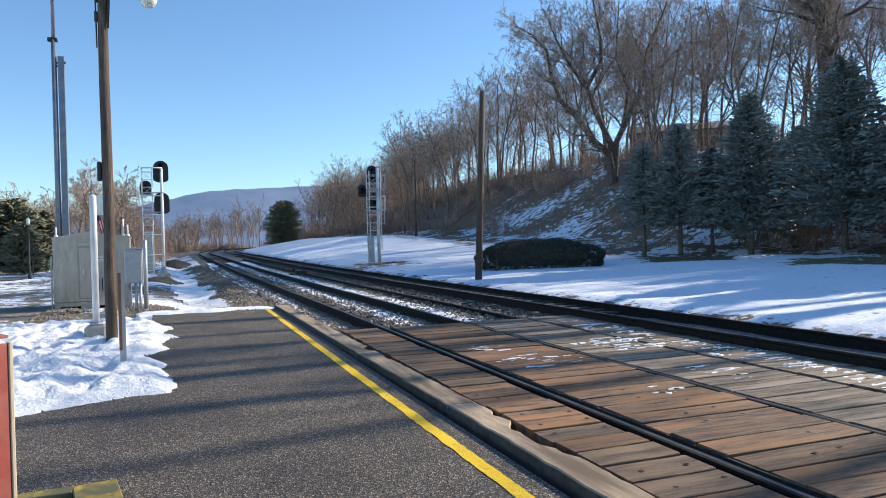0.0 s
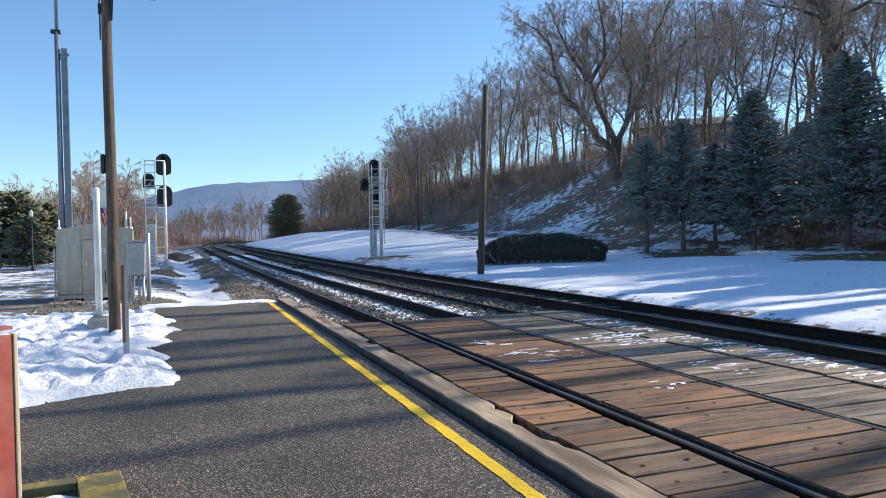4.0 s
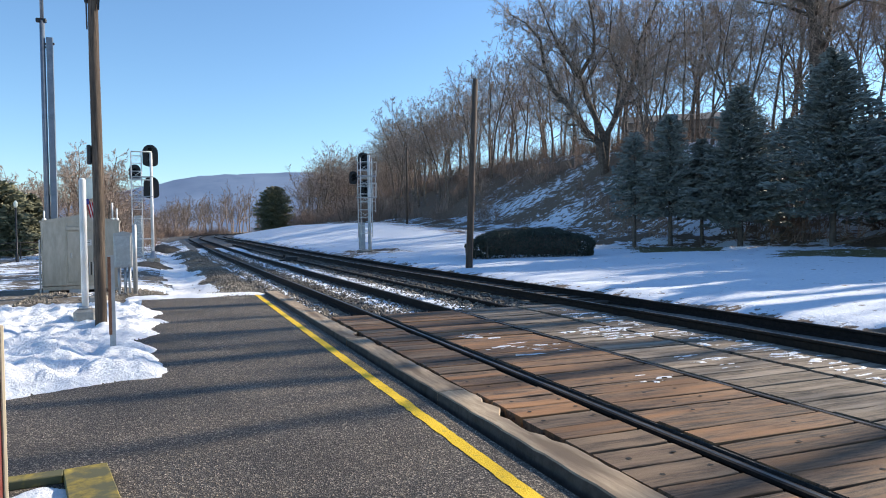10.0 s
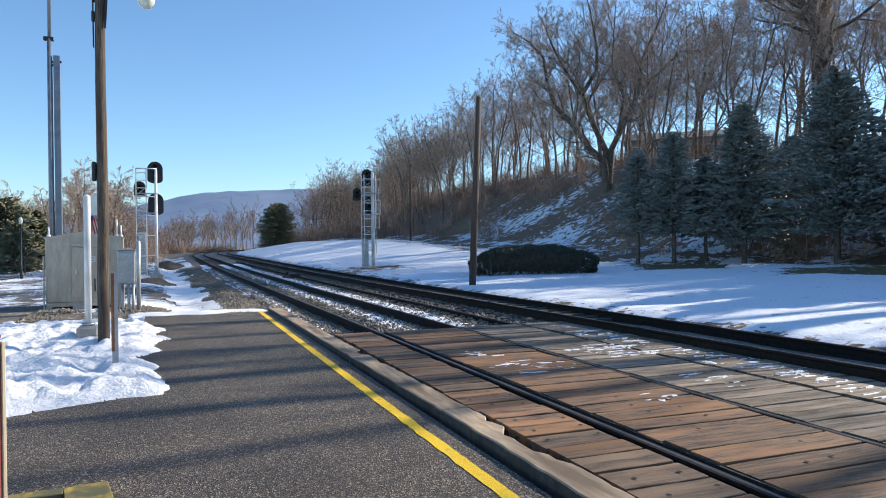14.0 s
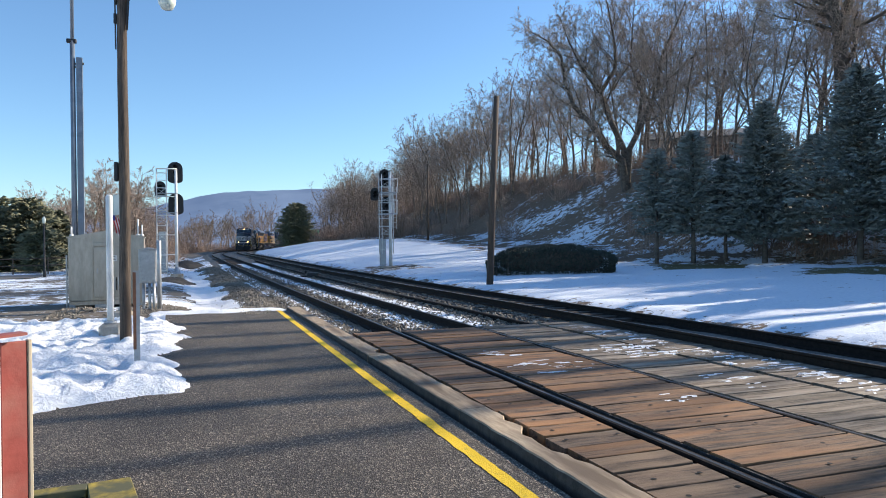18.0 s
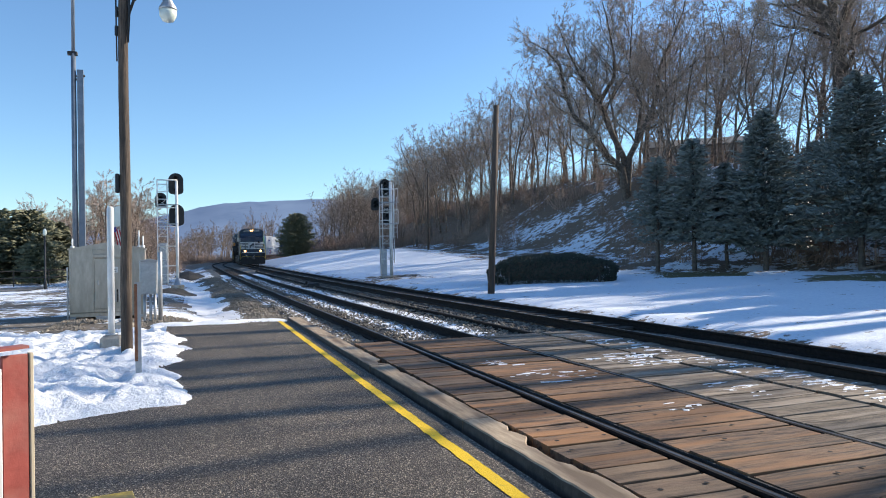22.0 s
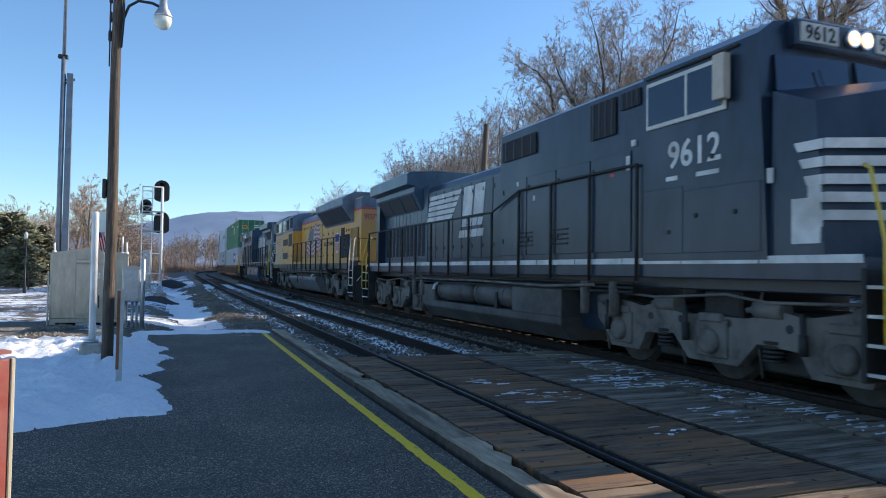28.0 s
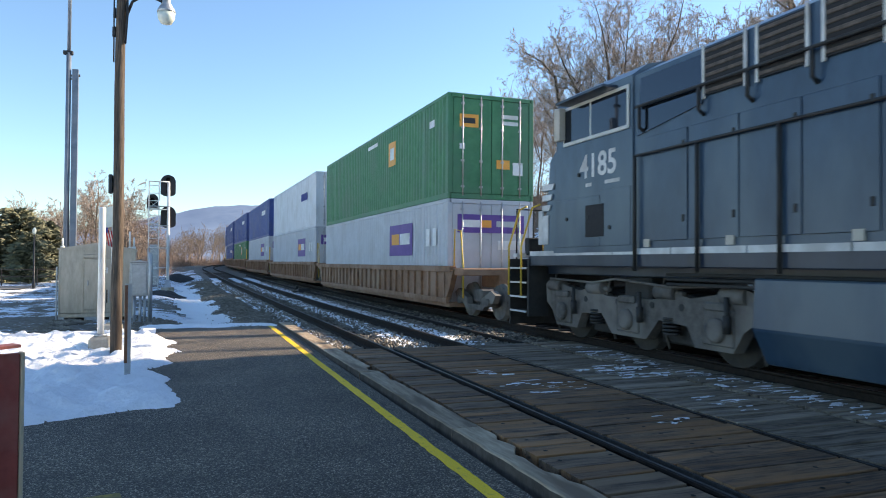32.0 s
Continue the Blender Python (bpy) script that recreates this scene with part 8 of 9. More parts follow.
def lead_details(root):
    """Louvres, notices and small fittings on the side of the first engine."""
    for s in (-1, 1):
        for yc in (-2.3, -3.6):
            for k in range(4):
                bm = B()
                bx(bm, s * 1.45, s * 1.475, yc - 0.27, yc + 0.27, 1.92 + 0.085 * k, 1.95 + 0.085 * k, 0.004)
                part("louvre", bm, UNDER, root, "low dark louvre")
        for y, z, w, h, mat in ((-5.75, 3.35, 0.1, 0.1, LOCO_WHITE), (-5.62, 3.0, 0.1, 0.22, LOCO_WHITE), (-1.9, 3.15, 0.09, 0.09, LOCO_WHITE), (-2.6, 2.8, 0.08, 0.1, LOCO_WHITE), (-5.2, 2.95, 0.12, 0.05, LOCO_RED)):
            bm = B()
            bx(bm, s * 1.44, s * 1.468, y - w / 2, y + w / 2, z, z + h)
            part("notice", bm, mat, root, "small painted notice")
        for y, w in ((-7.35, 0.42), (-6.65, 0.24)):
            bm = B()
            bx(bm, s * 1.47, s * 1.475, y - w / 2, y + w / 2, 2.72, 2.78)
            part("text_bar", bm, LOCO_WHITE, root, "small lettering bar under the number")
        bm = B()
        bx(bm, s * 1.40, s * 1.432, -8.38, -8.22, 2.5, 2.68, 0.004)
        part("notice", bm, LOCO_WHITE, root, "small pale notice")
        bm = B()
        bx(bm, s * 1.41, s * 1.43, -9.05, -8.93, 1.95, 2.08)
        part("notice", bm, LOCO_WHITE, root, "small pale notice")
        # roof edge gutter over the cab window and conduit along the sill
        bm = B()
        tube(bm, [(s * 1.49, -7.9, 4.27), (s * 1.49, -6.1, 4.27)], 0.022, 6)
        part("gutter", bm, UNDER, root)
        bm = B()
        tube(bm, [(s * 1.40, -4.6, 1.22), (s * 1.42, -3.0, 1.16), (s * 1.40, 0.0, 1.2), (s * 1.4, 4.6, 1.2)], 0.03, 6)
        part("conduit", bm, LOCO_DIRT, root)
        for y in (-5.05, -4.2, 4.3, 5.0):
            bm = B()
            tube(bm, [(s * 1.3, y, 0.72), (s * 1.3, y, 1.28)], [0.09, 0.09], 10)
            part("sand_trap", bm, LOCO_DIRT, root)


def tail_details(root):
    """High handrail, low vent and lettering bars on the side of the third engine."""
    for s in (-1, 1):
        bm = B()
        tube(bm, [(s * 1.53, -6.5, 3.78), (s * 1.53, -0.7, 3.78)], 0.024, 6)
        rail_bar = part("high_handrail", bm, UNDER, root)
        bm = B()
        prism(bm, [(-6.55, 3.36), (-5.12, 3.56), (-5.12, 4.22), (-6.45, 4.22)], min(s * 1.436, s * 1.462), max(s * 1.436, s * 1.462), "x")
        part("cab_rear_window", bm, WINDOW, root, "dark sloping panel behind the cab window")
        for y in (-6.4, -5.1, -4.24, -3.3, -2.3, -0.8):
            bm = B()
            tube(bm, [(s * 1.44, y, 3.4), (s * 1.53, y, 3.46), (s * 1.53, y, 3.78)], 0.026, 6)
            part("post", bm, UNDER, rail_bar)
        bm = B()
        bx(bm, s * 1.47, s * 1.492, -7.98, -7.42, 1.86, 2.40, 0.006)
        part("low_vent", bm, GRILLE, root, "dark vent low on the cab side")
        for y, w in ((-7.9, 0.18), (-7.2, 0.42)):
            bm = B()
            bx(bm, s * 1.47, s * 1.475, y - w / 2, y + w / 2, 2.72, 2.78)
            part("text_bar", bm, LOCO_WHITE, root, "small lettering bar under the number")
        for y in (-6.3, -4.6, -2.8, -0.5):
            bm = B()
            bx(bm, s * 1.45, s * 1.475, y - 0.07, y + 0.07, 1.66, 1.78)
            part("notice", bm, BLIND, root, "small faded notice")


lead_details(loco_lead)
tail_details(loco_tail)
dress_dark(loco_lead, 0.55, 4.9)
dress_dark(loco_tail, 0.2, 4.4)


MURAL_RED = material("faded mural red", (0.33, 0.05, 0.065), (0.46, 0.11, 0.12), 4, 0.6, 0, c3=(0.46, 0.24, 0.17), big=1.1, amount3=0.2)
MURAL_WHITE = material("faded mural white", (0.43, 0.40, 0.35), (0.58, 0.55, 0.50), 4, 0.6, 0, c3=(0.44, 0.36, 0.26), big=1.1, amount3=0.25)
MURAL_BLUE = material("faded mural blue", (0.045, 0.075, 0.11), (0.10, 0.135, 0.165), 4, 0.6, 0, c3=(0.2, 0.19, 0.15), big=1.3, amount3=0.25)


INTAKE = material("rusty dark intake mesh", (0.03, 0.022, 0.017), (0.075, 0.052, 0.038), 30, 0.7, 0.4)


def flag_mural(root, y0, y1):
    """A waving striped flag painted over the hood doors, its left edge slanting."""
    for s in (-1, 1):
        x = s * 0.9905

        def at(u, v, lift=0.0):
            left = -1.5 + 1.45 * v
            right = 2.52 - 0.36 * v
            low = 2.14 - 0.16 * math.sin(math.pi * u) + 0.22 * u ** 3
            high = 3.62 - 0.16 * math.sin(math.pi * min(1.0, u * 1.8)) + 0.02 * u
            y = left + (right - left) * u
            z = low + (high - low) * v + 0.07 * math.sin(u * 11 + 2.2 * v) + 0.035 * math.sin(u * 21 - 3 * v)
            return x + s * lift, y if s > 0 else y0 + y1 - y, z

        def patch(name, mat, u0, u1, v0, v1, label="", n=26):
            bm = B()
            rows = []
            for i in range(n + 1):
                u = u0 + (u1 - u0) * i / n
                rows.append([bm.verts.new(at(u, v0 + (v1 - v0) * q / 2)) for q in range(3)])
            for a, b in zip(rows, rows[1:]):
                for q in (0, 1):
                    bm.faces.new((a[q], b[q], b[q + 1], a[q + 1]))
            return part(name, bm, mat, root, label)

        for k in range(13):
            patch("flag_stripe", MURAL_RED if k % 2 == 0 else MURAL_WHITE, 0.36 if k > 5 else 0.0, 1.0, k / 13, (k + 1) / 13)
        canton = patch("flag_canton", MURAL_BLUE, 0.0, 0.36, 6 / 13, 1.0, "blue canton of the painted flag")
        for i in range(6):
            for j in range(7):
                px, py, pz = at(0.025 + 0.058 * i + (0.028 if j % 2 else 0), (6.5 + 0.95 * j) / 13, 0.003)
                bm = B()
                bm.faces.new([bm.verts.new((px, py + 0.026 * math.cos(q), pz + 0.026 * math.sin(q))) for q in (0, 1.26, 2.51, 3.77, 5.03)])
                part("star", bm, MURAL_WHITE, canton)


flag_mural(loco_mid, -1.5, 2.55)
bm = B()
for xx, y0, y1, z in ((-0.16, 0.45, -0.05, 4.5), (0.0, 0.55, 1.05, 4.52), (0.16, 0.45, -0.12, 4.44), (-0.1, 0.6, 1.0, 4.42)):
    tube(bm, [(xx, y0, z), (xx, (y0 + y1) / 2, z), (xx, y1, z)], [0.05, 0.06, 0.13], 10)
bx(bm, -0.24, 0.24, 0.36, 0.66, 4.18, 4.56, 0.03)
part("roof_horn", bm, UNDER, loco_mid, "black air horn on the roof")
for s in (-1, 1):
    # low cabinets behind the cab of the yellow engine, with dark air intakes
    bm = B()
    bx(bm, s * 1.3, s * 1.48, -6.24, -2.85, 1.72, 3.40, 0.02)
    cabinet = part("air_cabinet", bm, LOCO_TAN, loco_mid, "yellow side cabinet with dark intakes")
    for a, b, z0, z1 in ((-6.02, -4.36, 2.70, 3.06), (-6.02, -4.36, 1.90, 2.27), (-4.10, -2.95, 2.62, 3.33)):
        part("intake", panel(s * 1.482, a, b, z0, z1, 0.012, 0), INTAKE, cabinet)
        for zz in (z0 - 0.06, z1 + 0.01):
            part("intake_frame", panel(s * 1.482, a - 0.08, b + 0.08, zz, zz + 0.05, 0.03, 0.008), LOCO_TAN, cabinet)
    part("radiator_grille", panel(s * 0.99, 8.42, 9.62, 1.86, 3.06, 0.02), GRILLE, loco_mid, "big dark side grille")
    for k in range(9):
        bm = B()
        bx(bm, s * 1.012, s * 1.04, 8.47 + 0.135 * k, 8.52 + 0.135 * k, 1.86, 3.06)
        part("grille_bar", bm, LOCO_YELLOW, loco_mid)
    part("dark_door", panel(s * 0.99, 6.72, 7.34, 1.83, 3.16, 0.015), GRILLE, loco_mid)
    bm = B()
    prism(bm, [(5.62, 2.3), (5.72, 2.15), (5.985, 2.06), (6.25, 2.15), (6.35, 2.3), (6.35, 2.82), (6.28, 2.98), (6.12, 2.93), (5.985, 3.01), (5.85, 2.93), (5.69, 2.98), (5.62, 2.82)], s * 0.9925, s * 0.998, "x")
    shield = part("shield", bm, WHITE, loco_mid, "small painted shield")
    bm = B()
    bx(bm, s * 0.998, s * 1.002, 5.64, 6.33, 2.58, 2.92)
    part("shield_top", bm, FLAG_BLUE, shield)
    for k in range(4):
        bm = B()
        bx(bm, s * 0.998, s * 1.002, 5.67 + 0.17 * k, 5.75 + 0.17 * k, 2.18, 2.55)
        part("shield_stripe", bm, FLAG_RED, shield)
    lettering("slogan", "BUILDING", 0.25, UNDER, loco_mid, on_side(s * 0.993, 3.75 if s > 0 else 4.85, 2.46, s), "dark slogan lettering")
    lettering("slogan", "AMERICA", 0.25, UNDER, loco_mid, on_side(s * 0.993, 4.92 if s > 0 else 3.6, 2.46, s), "dark slogan lettering")
    for a, b, z0, z1 in ((-6.15, -5.35, 3.56, 4.22), (-4.95, -4.15, 3.6, 4.18), (-3.75, -2.95, 3.66, 4.24)):
        part("dark_opening", panel(s * 1.466, a, b, z0, z1, 0.012, 0), WINDOW if a < -6 else GRILLE, loco_mid, "dark opening in the grey upper side")
    for k in range(5):
        bm = B()
        bx(bm, s * 1.47, s * 1.48, -7.65, -7.15, 1.92 + 0.085 * k, 1.945 + 0.085 * k)
        part("cab_louvre", bm, UNDER, loco_mid)
    for y0, y1, z in ((-8.05, -6.35, 2.47), (-8.95, -8.05, 1.78)):
        bm = B()
        bx(bm, s * 1.47, s * 1.474, y0, y1, z, z + 0.014)
        part("panel_seam", bm, INTAKE, loco_mid)
    for y in np.arange(-2.3, 2.8, 0.36):
        bm = B()
        bx(bm, s * 0.982, s * 1.006, y - 0.022, y + 0.022, 3.52, 3.585, 0.005)
        bx(bm, s * 0.982, s * 1.004, y - 0.018, y + 0.018, 1.94, 1.99, 0.005)
        part("door_latch", bm, INTAKE, loco_mid, "dark latch of a hood door")
    for y in (3.2, 4.2, 5.15, 7.7, 8.1):
        bm = B()
        bx(bm, s * 0.992, s * 1.02, y - 0.04, y + 0.04, 2.95, 3.07, 0.01)
        bx(bm, s * 0.992, s * 1.01, y - 0.03, y + 0.03, 1.95, 2.05, 0.01)
        part("door_latch", bm, INTAKE, loco_mid, "dark latch of a hood door")
    for k in range(4):
        bm = B()
        bx(bm, s * 1.44, s * 1.475, -5.2, 6.2, 1.18 + 0.105 * k, 1.235 + 0.105 * k, 0.008)
        part("frame_rib", bm, DUSTY_FRAME, loco_mid, "long horizontal rib of the dusty frame")
    for y in (-4.4, -0.9, 1.0, 3.6, 5.8):
        bm = B()
        bx(bm, s * 1.36, s * 1.5, y - 0.14, y + 0.14, 1.36, 1.56, 0.02)
        part("frame_bracket", bm, DUSTY_FRAME, loco_mid)
    for y in (-3.4, -2.1, 0.2, 2.2, 4.6):
        bm = B()
        bx(bm, s * 1.46, s * 1.49, y - 0.03, y + 0.03, 1.12, 1.58, 0.006)
        part("frame_upright", bm, UNDER, loco_mid)
    bm = B()
    tube(bm, [(s * 1.38, -4.3, 1.16), (s * 1.4, -1.6, 1.14), (s * 1.36, -1.1, 1.30), (s * 1.36, 4.4, 1.30), (s * 1.38, 4.9, 0.9), (s * 1.36, 5.4, 0.62)], 0.03, 6)
    part("brake_pipe", bm, LOCO_DIRT, loco_mid)
    bm = B()
    bx(bm, s * 1.42, s * 1.45, 0.05, 0.11, 0.80, 1.12, 0.006)
    part("sight_glass", bm, LOCO_RED, loco_mid, "red and white fuel sight glass")
    # hand brake wheel
    ring = []
    for k in range(17):
        ring.append((s * 1.03, 7.17 + 0.27 * math.cos(k * math.tau / 16), 2.65 + 0.27 * math.sin(k * math.tau / 16)))
    bm = B()
    tube(bm, ring, 0.022, 6, caps=False)
    brake = part("brake_wheel", bm, CHROME, loco_tail, "pale hand brake wheel")
    bm = B()
    tube(bm, [(s * 0.98, 7.17, 2.65), (s * 1.04, 7.17, 2.65)], 0.05, 10)
    part("hub", bm, CHROME, brake)
    for k in range(6):
        a = k * math.tau / 6
        bm = B()
        tube(bm, [(s * 1.03, 7.17, 2.65), (s * 1.03, 7.17 + 0.26 * math.cos(a), 2.65 + 0.26 * math.sin(a))], 0.014, 5)
        part("spoke", bm, CHROME, brake)
    part("awning", panel(s * 1.5, -8.5, -7.0, 4.20, 4.24, 0.28, 0), LOCO_BLACK, loco_tail)


def container(name, label, mat, sign):
    """A corrugated 53-foot box with doors at the -y end. sign: which plain emblem it bears."""
    L, Wd, H = 15.9, 1.29, 2.86
    root = thing(name, label, "container")
    bm = B()
    n = 58
    for s in (-1, 1):
        rows = []
        for i in range(n * 4 + 1):
            y = -L / 2 + 0.12 + (L - 0.24) * i / (n * 4)
            d = (0, 0, 0.045, 0.045)[i % 4]
            rows.append((bm.verts.new((s * (Wd - d - 0.004), y, 0.14)), bm.verts.new((s * (Wd - d - 0.004), y, H - 0.1))))
        for a, b in zip(rows, rows[1:]):
            bm.faces.new((a[0], b[0], b[1], a[1]))
    bmesh.ops.recalc_face_normals(bm, faces=bm.faces[:])
    part("side_wall", bm, mat, root, "corrugated side walls")
    bm = B()
    bx(bm, -Wd + 0.07, Wd - 0.07, -L / 2 + 0.06, L / 2 - 0.04, 0.1, H - 0.03)
    part("inner_shell", bm, mat, root)
    bm = B()
    for s in (-1, 1):
        bx(bm, s * (Wd - 0.08), s * Wd, -L / 2, L / 2, 0, 0.15, 0.01)
        bx(bm, s * (Wd - 0.08), s * Wd, -L / 2, L / 2, H - 0.1, H, 0.01)
        for y in (-L / 2, L / 2 - 0.12):
            bx(bm, s * (Wd - 0.14), s * Wd, y, y + 0.12, 0.15, H - 0.1, 0.01)
        for y in (-6.1, 6.0):
            bx(bm, s * (Wd - 0.1), s * (Wd + 0.002), y, y + 0.14, 0.15, H - 0.1, 0.01)
    for y in (-L / 2, L / 2 - 0.12):
        bx(bm, -Wd + 0.1, Wd - 0.1, y, y + 0.12, H - 0.12, H, 0.01)
        bx(bm, -Wd + 0.1, Wd - 0.1, y, y + 0.12, 0, 0.14, 0.01)
    part("frame", bm, mat, root)
    for s in (-1, 1):
        bm = B()
        bx(bm, min(s * 0.01, s * (Wd - 0.15)), max(s * 0.01, s * (Wd - 0.15)), -L / 2 + 0.015, -L / 2 + 0.06, 0.15, H - 0.13, 0.008)
        d = part("door", bm, mat, root)
        for xx in (0.32, 0.86):
            bm = B()
            tube(bm, [(s * xx, -L / 2 - 0.005, 0.08), (s * xx, -L / 2 - 0.005, H - 0.06)], 0.02, 7)
            for z in (0.3, 1.0, 1.9, H - 0.3):
                bx(bm, s * xx - 0.05, s * xx + 0.05, -L / 2 - 0.012, -L / 2 + 0.02, z, z + 0.06, 0.004)
            part("lock_rod", bm, GALV, d, "galvanised lock rod")

    def plate(nm, x, y0, y1, z0, z1, mm):
        bm = B()
        bx(bm, min(x, x + math.copysign(0.006, x)), max(x, x + math.copysign(0.006, x)), y0, y1, z0, z1)
        part(nm, bm, mm, root)

    def end_plate(nm, x0, x1, z0, z1, mm, k=0):
        bm = B()
        bx(bm, x0, x1, -L / 2 - 0.002 - 0.004 * k, -L / 2 + 0.015, z0, z1)
        part(nm, bm, mm, root)
    if sign == "yellow square":
        for s in (-1, 1):
            plate("emblem", s * Wd, -3.2, -2.4, 1.5, 2.3, ORANGE)
            plate("emblem_bar", s * (Wd + 0.006), -3.0, -2.6, 1.7, 2.1, WHITE)
            plate("code_bar", s * Wd, -6.9, -6.5, 2.1, 2.3, WHITE)
            plate("code_bar", s * Wd, -1.0, 0.3, 2.45, 2.58, WHITE)
        end_plate("emblem", -0.95, -0.4, 1.95, 2.3, ORANGE)
        end_plate("emblem_bar", -0.85, -0.5, 2.05, 2.2, BLACK, 1)
        end_plate("code_bar", 0.3, 0.8, 2.25, 2.36, WHITE)
        end_plate("code_bar", 0.3, 0.8, 2.08, 2.18, WHITE)
        end_plate("label_plate", 0.15, 0.55, 0.85, 1.1, ORANGE)
        end_plate("label_plate", -0.95, -0.8, 1.35, 1.5, WHITE)
        end_plate("label_plate", 0.65, 0.95, 0.7, 1.05, WHITE)
    elif sign == "purple panel":
        for s in (-1, 1):
            plate("emblem", s * Wd, -5.0, -2.6, 1.35, 2.35, PURPLE)
            plate("emblem_bar", s * (Wd + 0.006), -4.75, -3.75, 1.7, 2.05, WHITE)
            plate("emblem_bar", s * (Wd + 0.006), -3.65, -2.85, 1.7, 2.05, ORANGE)
            for y in (-7.1, -6.55):
                plate("label_plate", s * Wd, y, y + 0.3, 1.6, 2.1, WHITE)
        end_plate("emblem", -1.0, 1.0, 1.95, 2.45, PURPLE)
        end_plate("emblem_bar", -0.85, -0.3, 2.1, 2.3, WHITE, 1)
        end_plate("emblem_bar", -0.28, 0.0, 2.1, 2.3, ORANGE, 1)
        end_plate("emblem_bar", 0.15, 0.85, 2.12, 2.28, GALV, 1)
        end_plate("code_bar", 0.2, 0.9, 1.5, 1.75, WHITE)
    elif sign == "dark bar":
        for s in (-1, 1):
            plate("emblem_bar", s * Wd, -5.5, -3.6, 1.6, 2.0, FLAG_BLUE)
        end_plate("emblem_bar", -0.6, 0.6, 2.0, 2.4, FLAG_BLUE)
        end_plate("code_bar", -0.2, 0.9, 1.5, 1.6, FLAG_BLUE)
        end_plate("code_bar", -0.2, 0.9, 1.3, 1.4, FLAG_BLUE)
    else:
        for s in (-1, 1):
            plate("emblem_bar", s * Wd, -5.5, -3.0, 1.8, 2.15, WHITE)
        end_plate("code_bar", -0.2, 0.9, 2.0, 2.2, WHITE)
    return root


def well_car(name, label):
    """A double-stack well car: ribbed side sills, floor, end platforms and a two-axle truck at each end."""
    root = thing(name, label, "railway wagon", group="well cars of the train")
    bm = B()
    for s in (-1, 1):
        bx(bm, s * 1.36, s * 1.46, -8.3, 8.3, 0.32, 0.46, 0.01)
        bx(bm, s * 1.30, s * 1.47, -8.6, 8.6, 1.14, 1.30, 0.015)
    part("side_sill", bm, WELL, root)
    bm = B()
    for s in (-1, 1):
        bx(bm, s * 1.36, s * 1.385, -8.3, 8.3, 0.4, 1.2)
    part("side_sheet", bm, WELL, root)
    for s in (-1, 1):
        for k in range(27):
            y = -8.1 + 16.2 * k / 26
            bm = B()
            bx(bm, s * 1.385, s * 1.45, y - 0.04, y + 0.04, 0.44, 1.15)
            part("rib", bm, WELL, root)
    bm = B()
    bx(bm, -1.36, 1.36, -8.3, 8.3, 0.22, 0.34)
    part("floor", bm, WELL, root)
    for e in (-1, 1):
        bm = B()
        a, b = sorted((e * 8.2, e * 9.3))
        bx(bm, -1.40, 1.40, a, b, 1.06, 1.24, 0.02)
        bx(bm, -0.4, 0.4, a, b, 0.75, 1.1, 0.02)
        for s in (-1, 1):
            prism(bm, [(e * 8.2, 0.4), (e * 8.2, 1.2), (e * 8.75, 1.2), (e * 8.5, 0.75)] if e > 0 else [(e * 8.2, 1.2), (e * 8.2, 0.4), (e * 8.5, 0.75), (e * 8.75, 1.2)], min(s * 1.3, s * 1.44), max(s * 1.3, s * 1.44), "x")
        ep = part("end_platform", bm, WELL, root)
        if e < 0:
            for s in (-1, 1):
                bm = B()
                tube(bm, [(s * 1.35, e * 9.2, 0.5), (s * 1.35, e * 9.2, 1.3), (s * 1.3, e * 8.9, 2.2), (s * 1.3, e * 8.5, 2.25), (s * 1.3, e * 8.45, 1.25)], 0.02, 6)
                part("grab_rail", bm, RAIL_YELLOW, ep)
    bm = B()
    for s in (-1, 1):
        prism(bm, [(-1.25, 0.62), (-1.0, 0.72), (-0.45, 0.5), (-0.4, 0.35), (0.4, 0.35), (0.45, 0.5), (1.0, 0.72), (1.25, 0.62), (1.1, 0.42), (0.75, 0.40), (0.5, 0.22), (-0.5, 0.22), (-0.75, 0.40), (-1.1, 0.42)], min(s * 0.95, s * 1.1), max(s * 0.95, s * 1.1), "x")
    bx(bm, -1.0, 1.0, -0.25, 0.25, 0.4, 0.72, 0.03)
    tr = part("truck", bm, LOCO_DIRT, root)
    tr.matrix_basis = pose(0, -9.3, 0)
    for y in (-0.86, 0.86):
        bm = B()
        for s in (-1, 1):
            tube(bm, [(s * 0.69, 0, 0), (s * 0.72, 0, 0), (s * 0.725, 0, 0), (s * 0.82, 0, 0)], [0.46, 0.455, 0.425, 0.42], 24)
            tube(bm, [(s * 0.82, 0, 0), (s * 1.16, 0, 0)], [0.12, 0.10], 10)
        tube(bm, [(-0.7, 0, 0), (0.7, 0, 0)], 0.08, 8)
        w = part("wheel_set", bm, LOCO_DIRT, tr)
        w.matrix_basis = pose(0, y, 0.43)
    return root


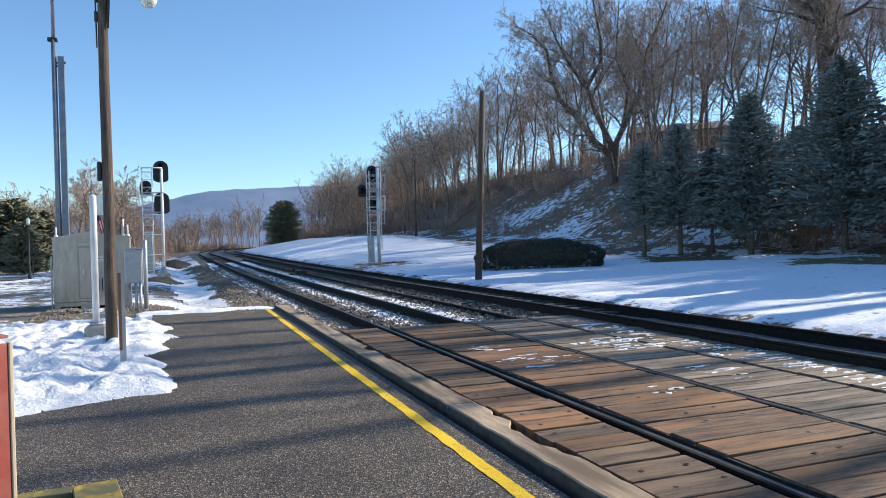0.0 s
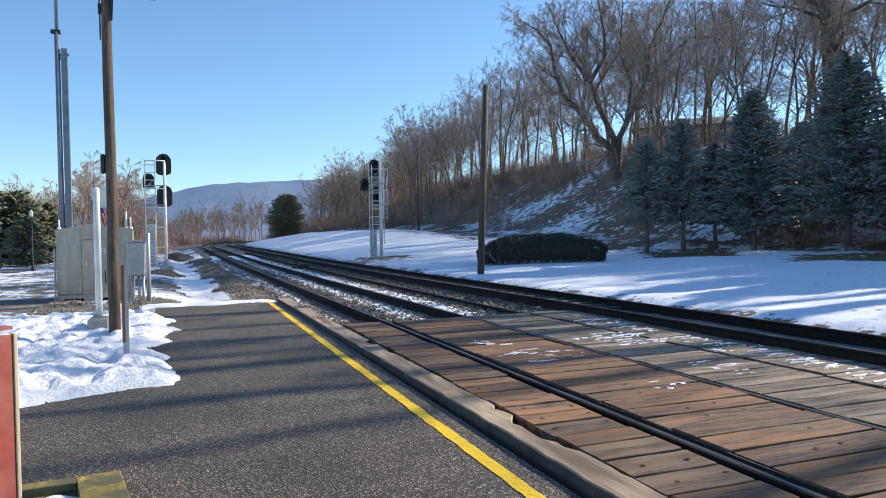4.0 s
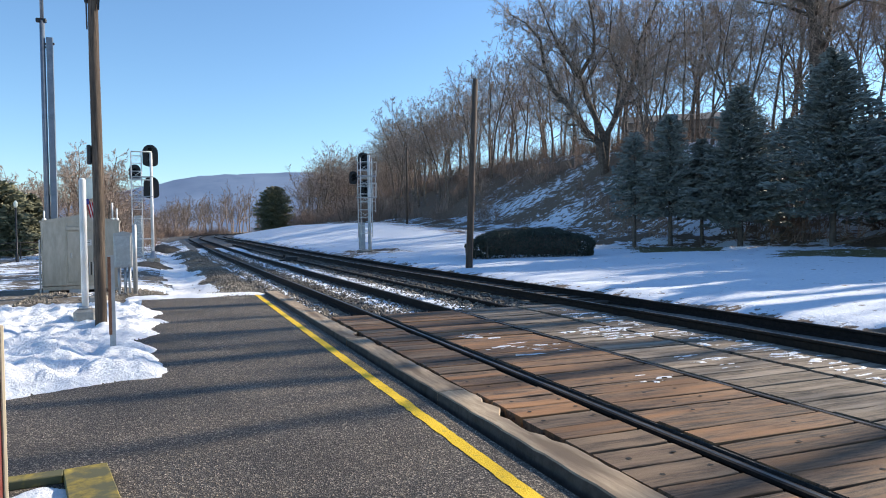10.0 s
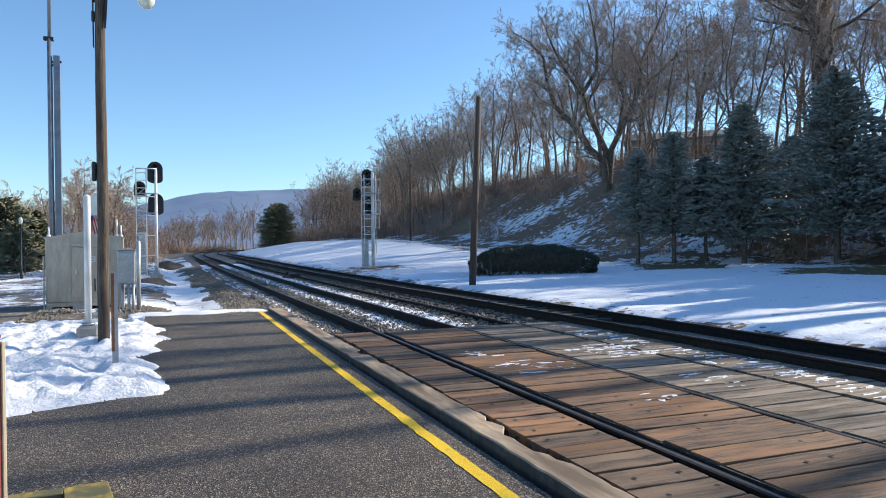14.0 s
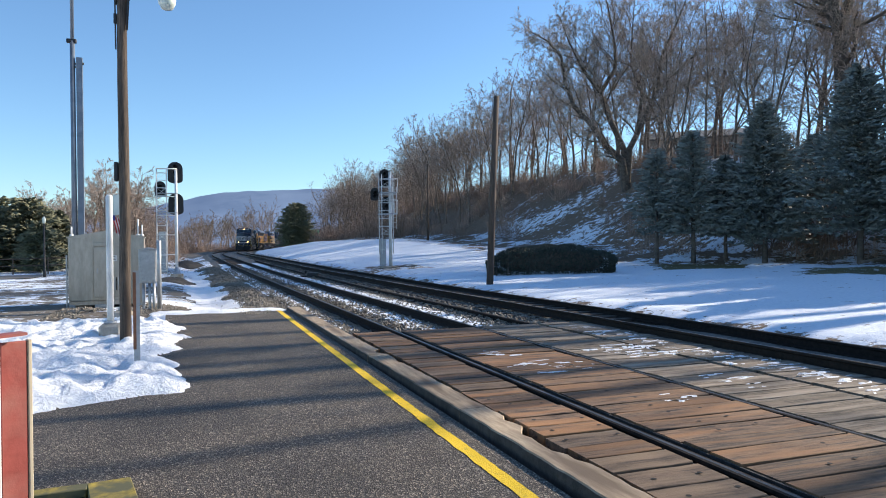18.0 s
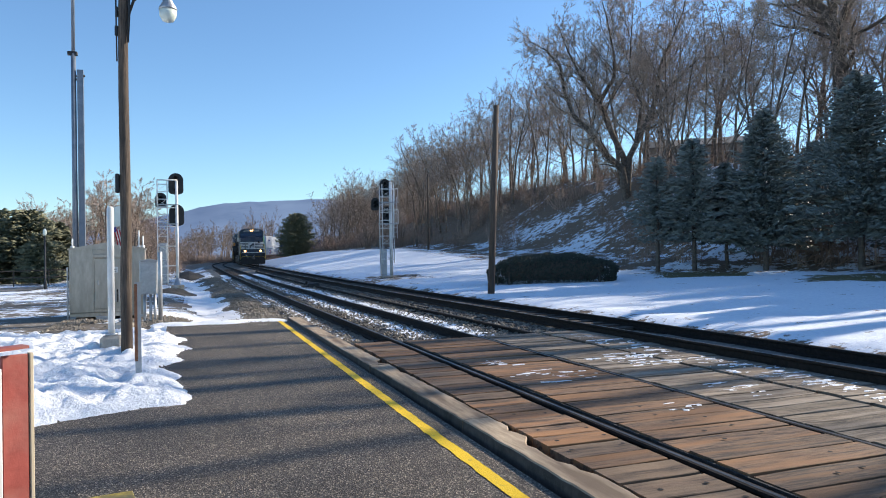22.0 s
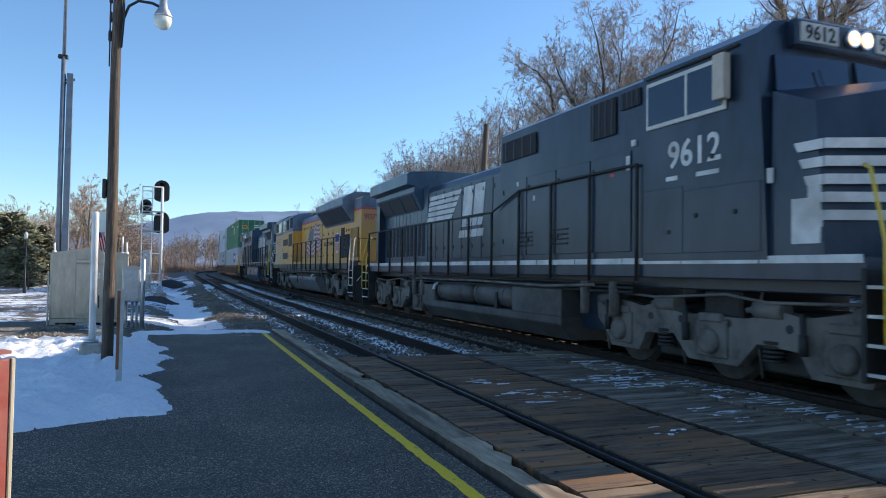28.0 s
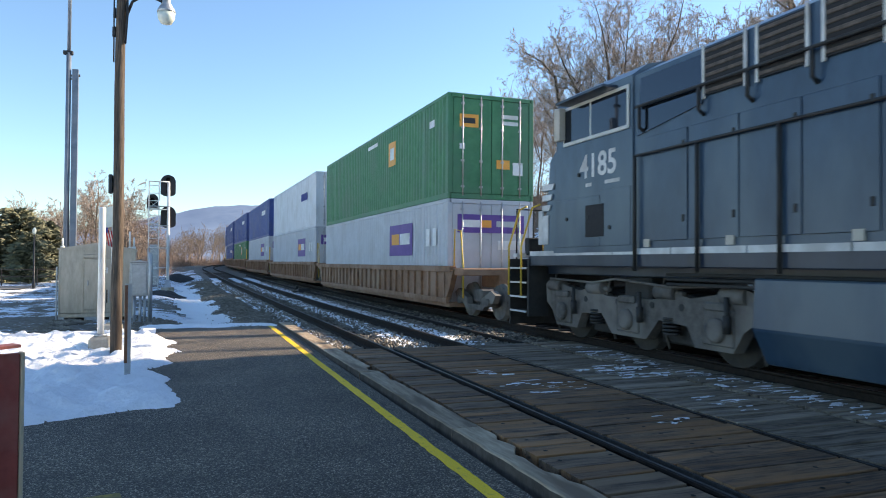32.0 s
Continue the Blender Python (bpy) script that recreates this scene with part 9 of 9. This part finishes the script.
car0 = well_car("well_car", "brown ribbed double-stack well car loaded with containers")
boxes = {
    "green": container("container", "green corrugated shipping container with yellow emblem", BOX_GREEN, "yellow square"),
    "grey": container("container", "pale grey corrugated container with purple panel", BOX_GREY, "purple panel"),
    "white": container("container", "white shipping container with dark lettering bar", BOX_WHITE, "dark bar"),
    "blue": container("container", "blue corrugated shipping container", BOX_BLUE, "plain"),
}
CONSIST = (("grey", "green"), ("grey", "white"), ("grey", "blue"), ("green", "blue"), ("blue", "blue"), ("grey", "blue"), ("white", "green"), ("grey", "white"), ("blue", "grey"))
rolling = [(loco_lead, 21.95, 0.0, 0.0, 7.0), (loco_mid, 44.55, 180.0, 0.0, 7.0), (loco_tail, 67.25, 180.0, 0.0, 7.0)]
used = set()
for i, (low, high) in enumerate(CONSIST):
    at = 90.35 + 18.6 * i
    rolling.append((car0 if i == 0 else copy_thing(car0, pose(0, 0, 0)), at, 0.0, 0.0, 9.3))
    for z, key in ((0.25, low), (3.12, high)):
        ob = boxes[key]
        if key in used:
            ob = copy_thing(ob, pose(0, 0, 0))
        used.add(key)
        ob["group"] = "containers stacked on the train"
        rolling.append((ob, at, 0.0, z, 9.3))


# ---- movement ----
SPEED = 14.4


def line_table():
    """Arc length along the line of the second track, from y = 0."""
    ys = np.arange(-120, 690, 0.5)
    p = line_point(ys, TRACK2)
    p[:, 2] += TRACK2_Z - 0.03
    d = np.concatenate([[0], np.cumsum(np.linalg.norm(np.diff(p, axis=0), axis=1))])
    d -= np.interp(0, ys, d)
    return d, p


def on_line(table, s):
    d, p = table
    return Vector([float(np.interp(s, d, p[:, k])) for k in range(3)])


def motions():
    table = line_table()
    for ob, at, turn, up, bogie in rolling:
        rows = []
        for k in range(129):
            t = k * 0.25
            s = at - SPEED * (t - 27.5)
            a, b = on_line(table, s - bogie), on_line(table, s + bogie)
            d = b - a
            yaw = math.atan2(-d.x, d.y)
            m = Matrix.Translation((a + b) / 2 + Vector((0, 0, up))) @ Matrix.Rotation(yaw, 4, "Z") @ Matrix.Rotation(radians(turn), 4, "Z")
            rows.append((t, m))
        walk(ob, rows)


motions()
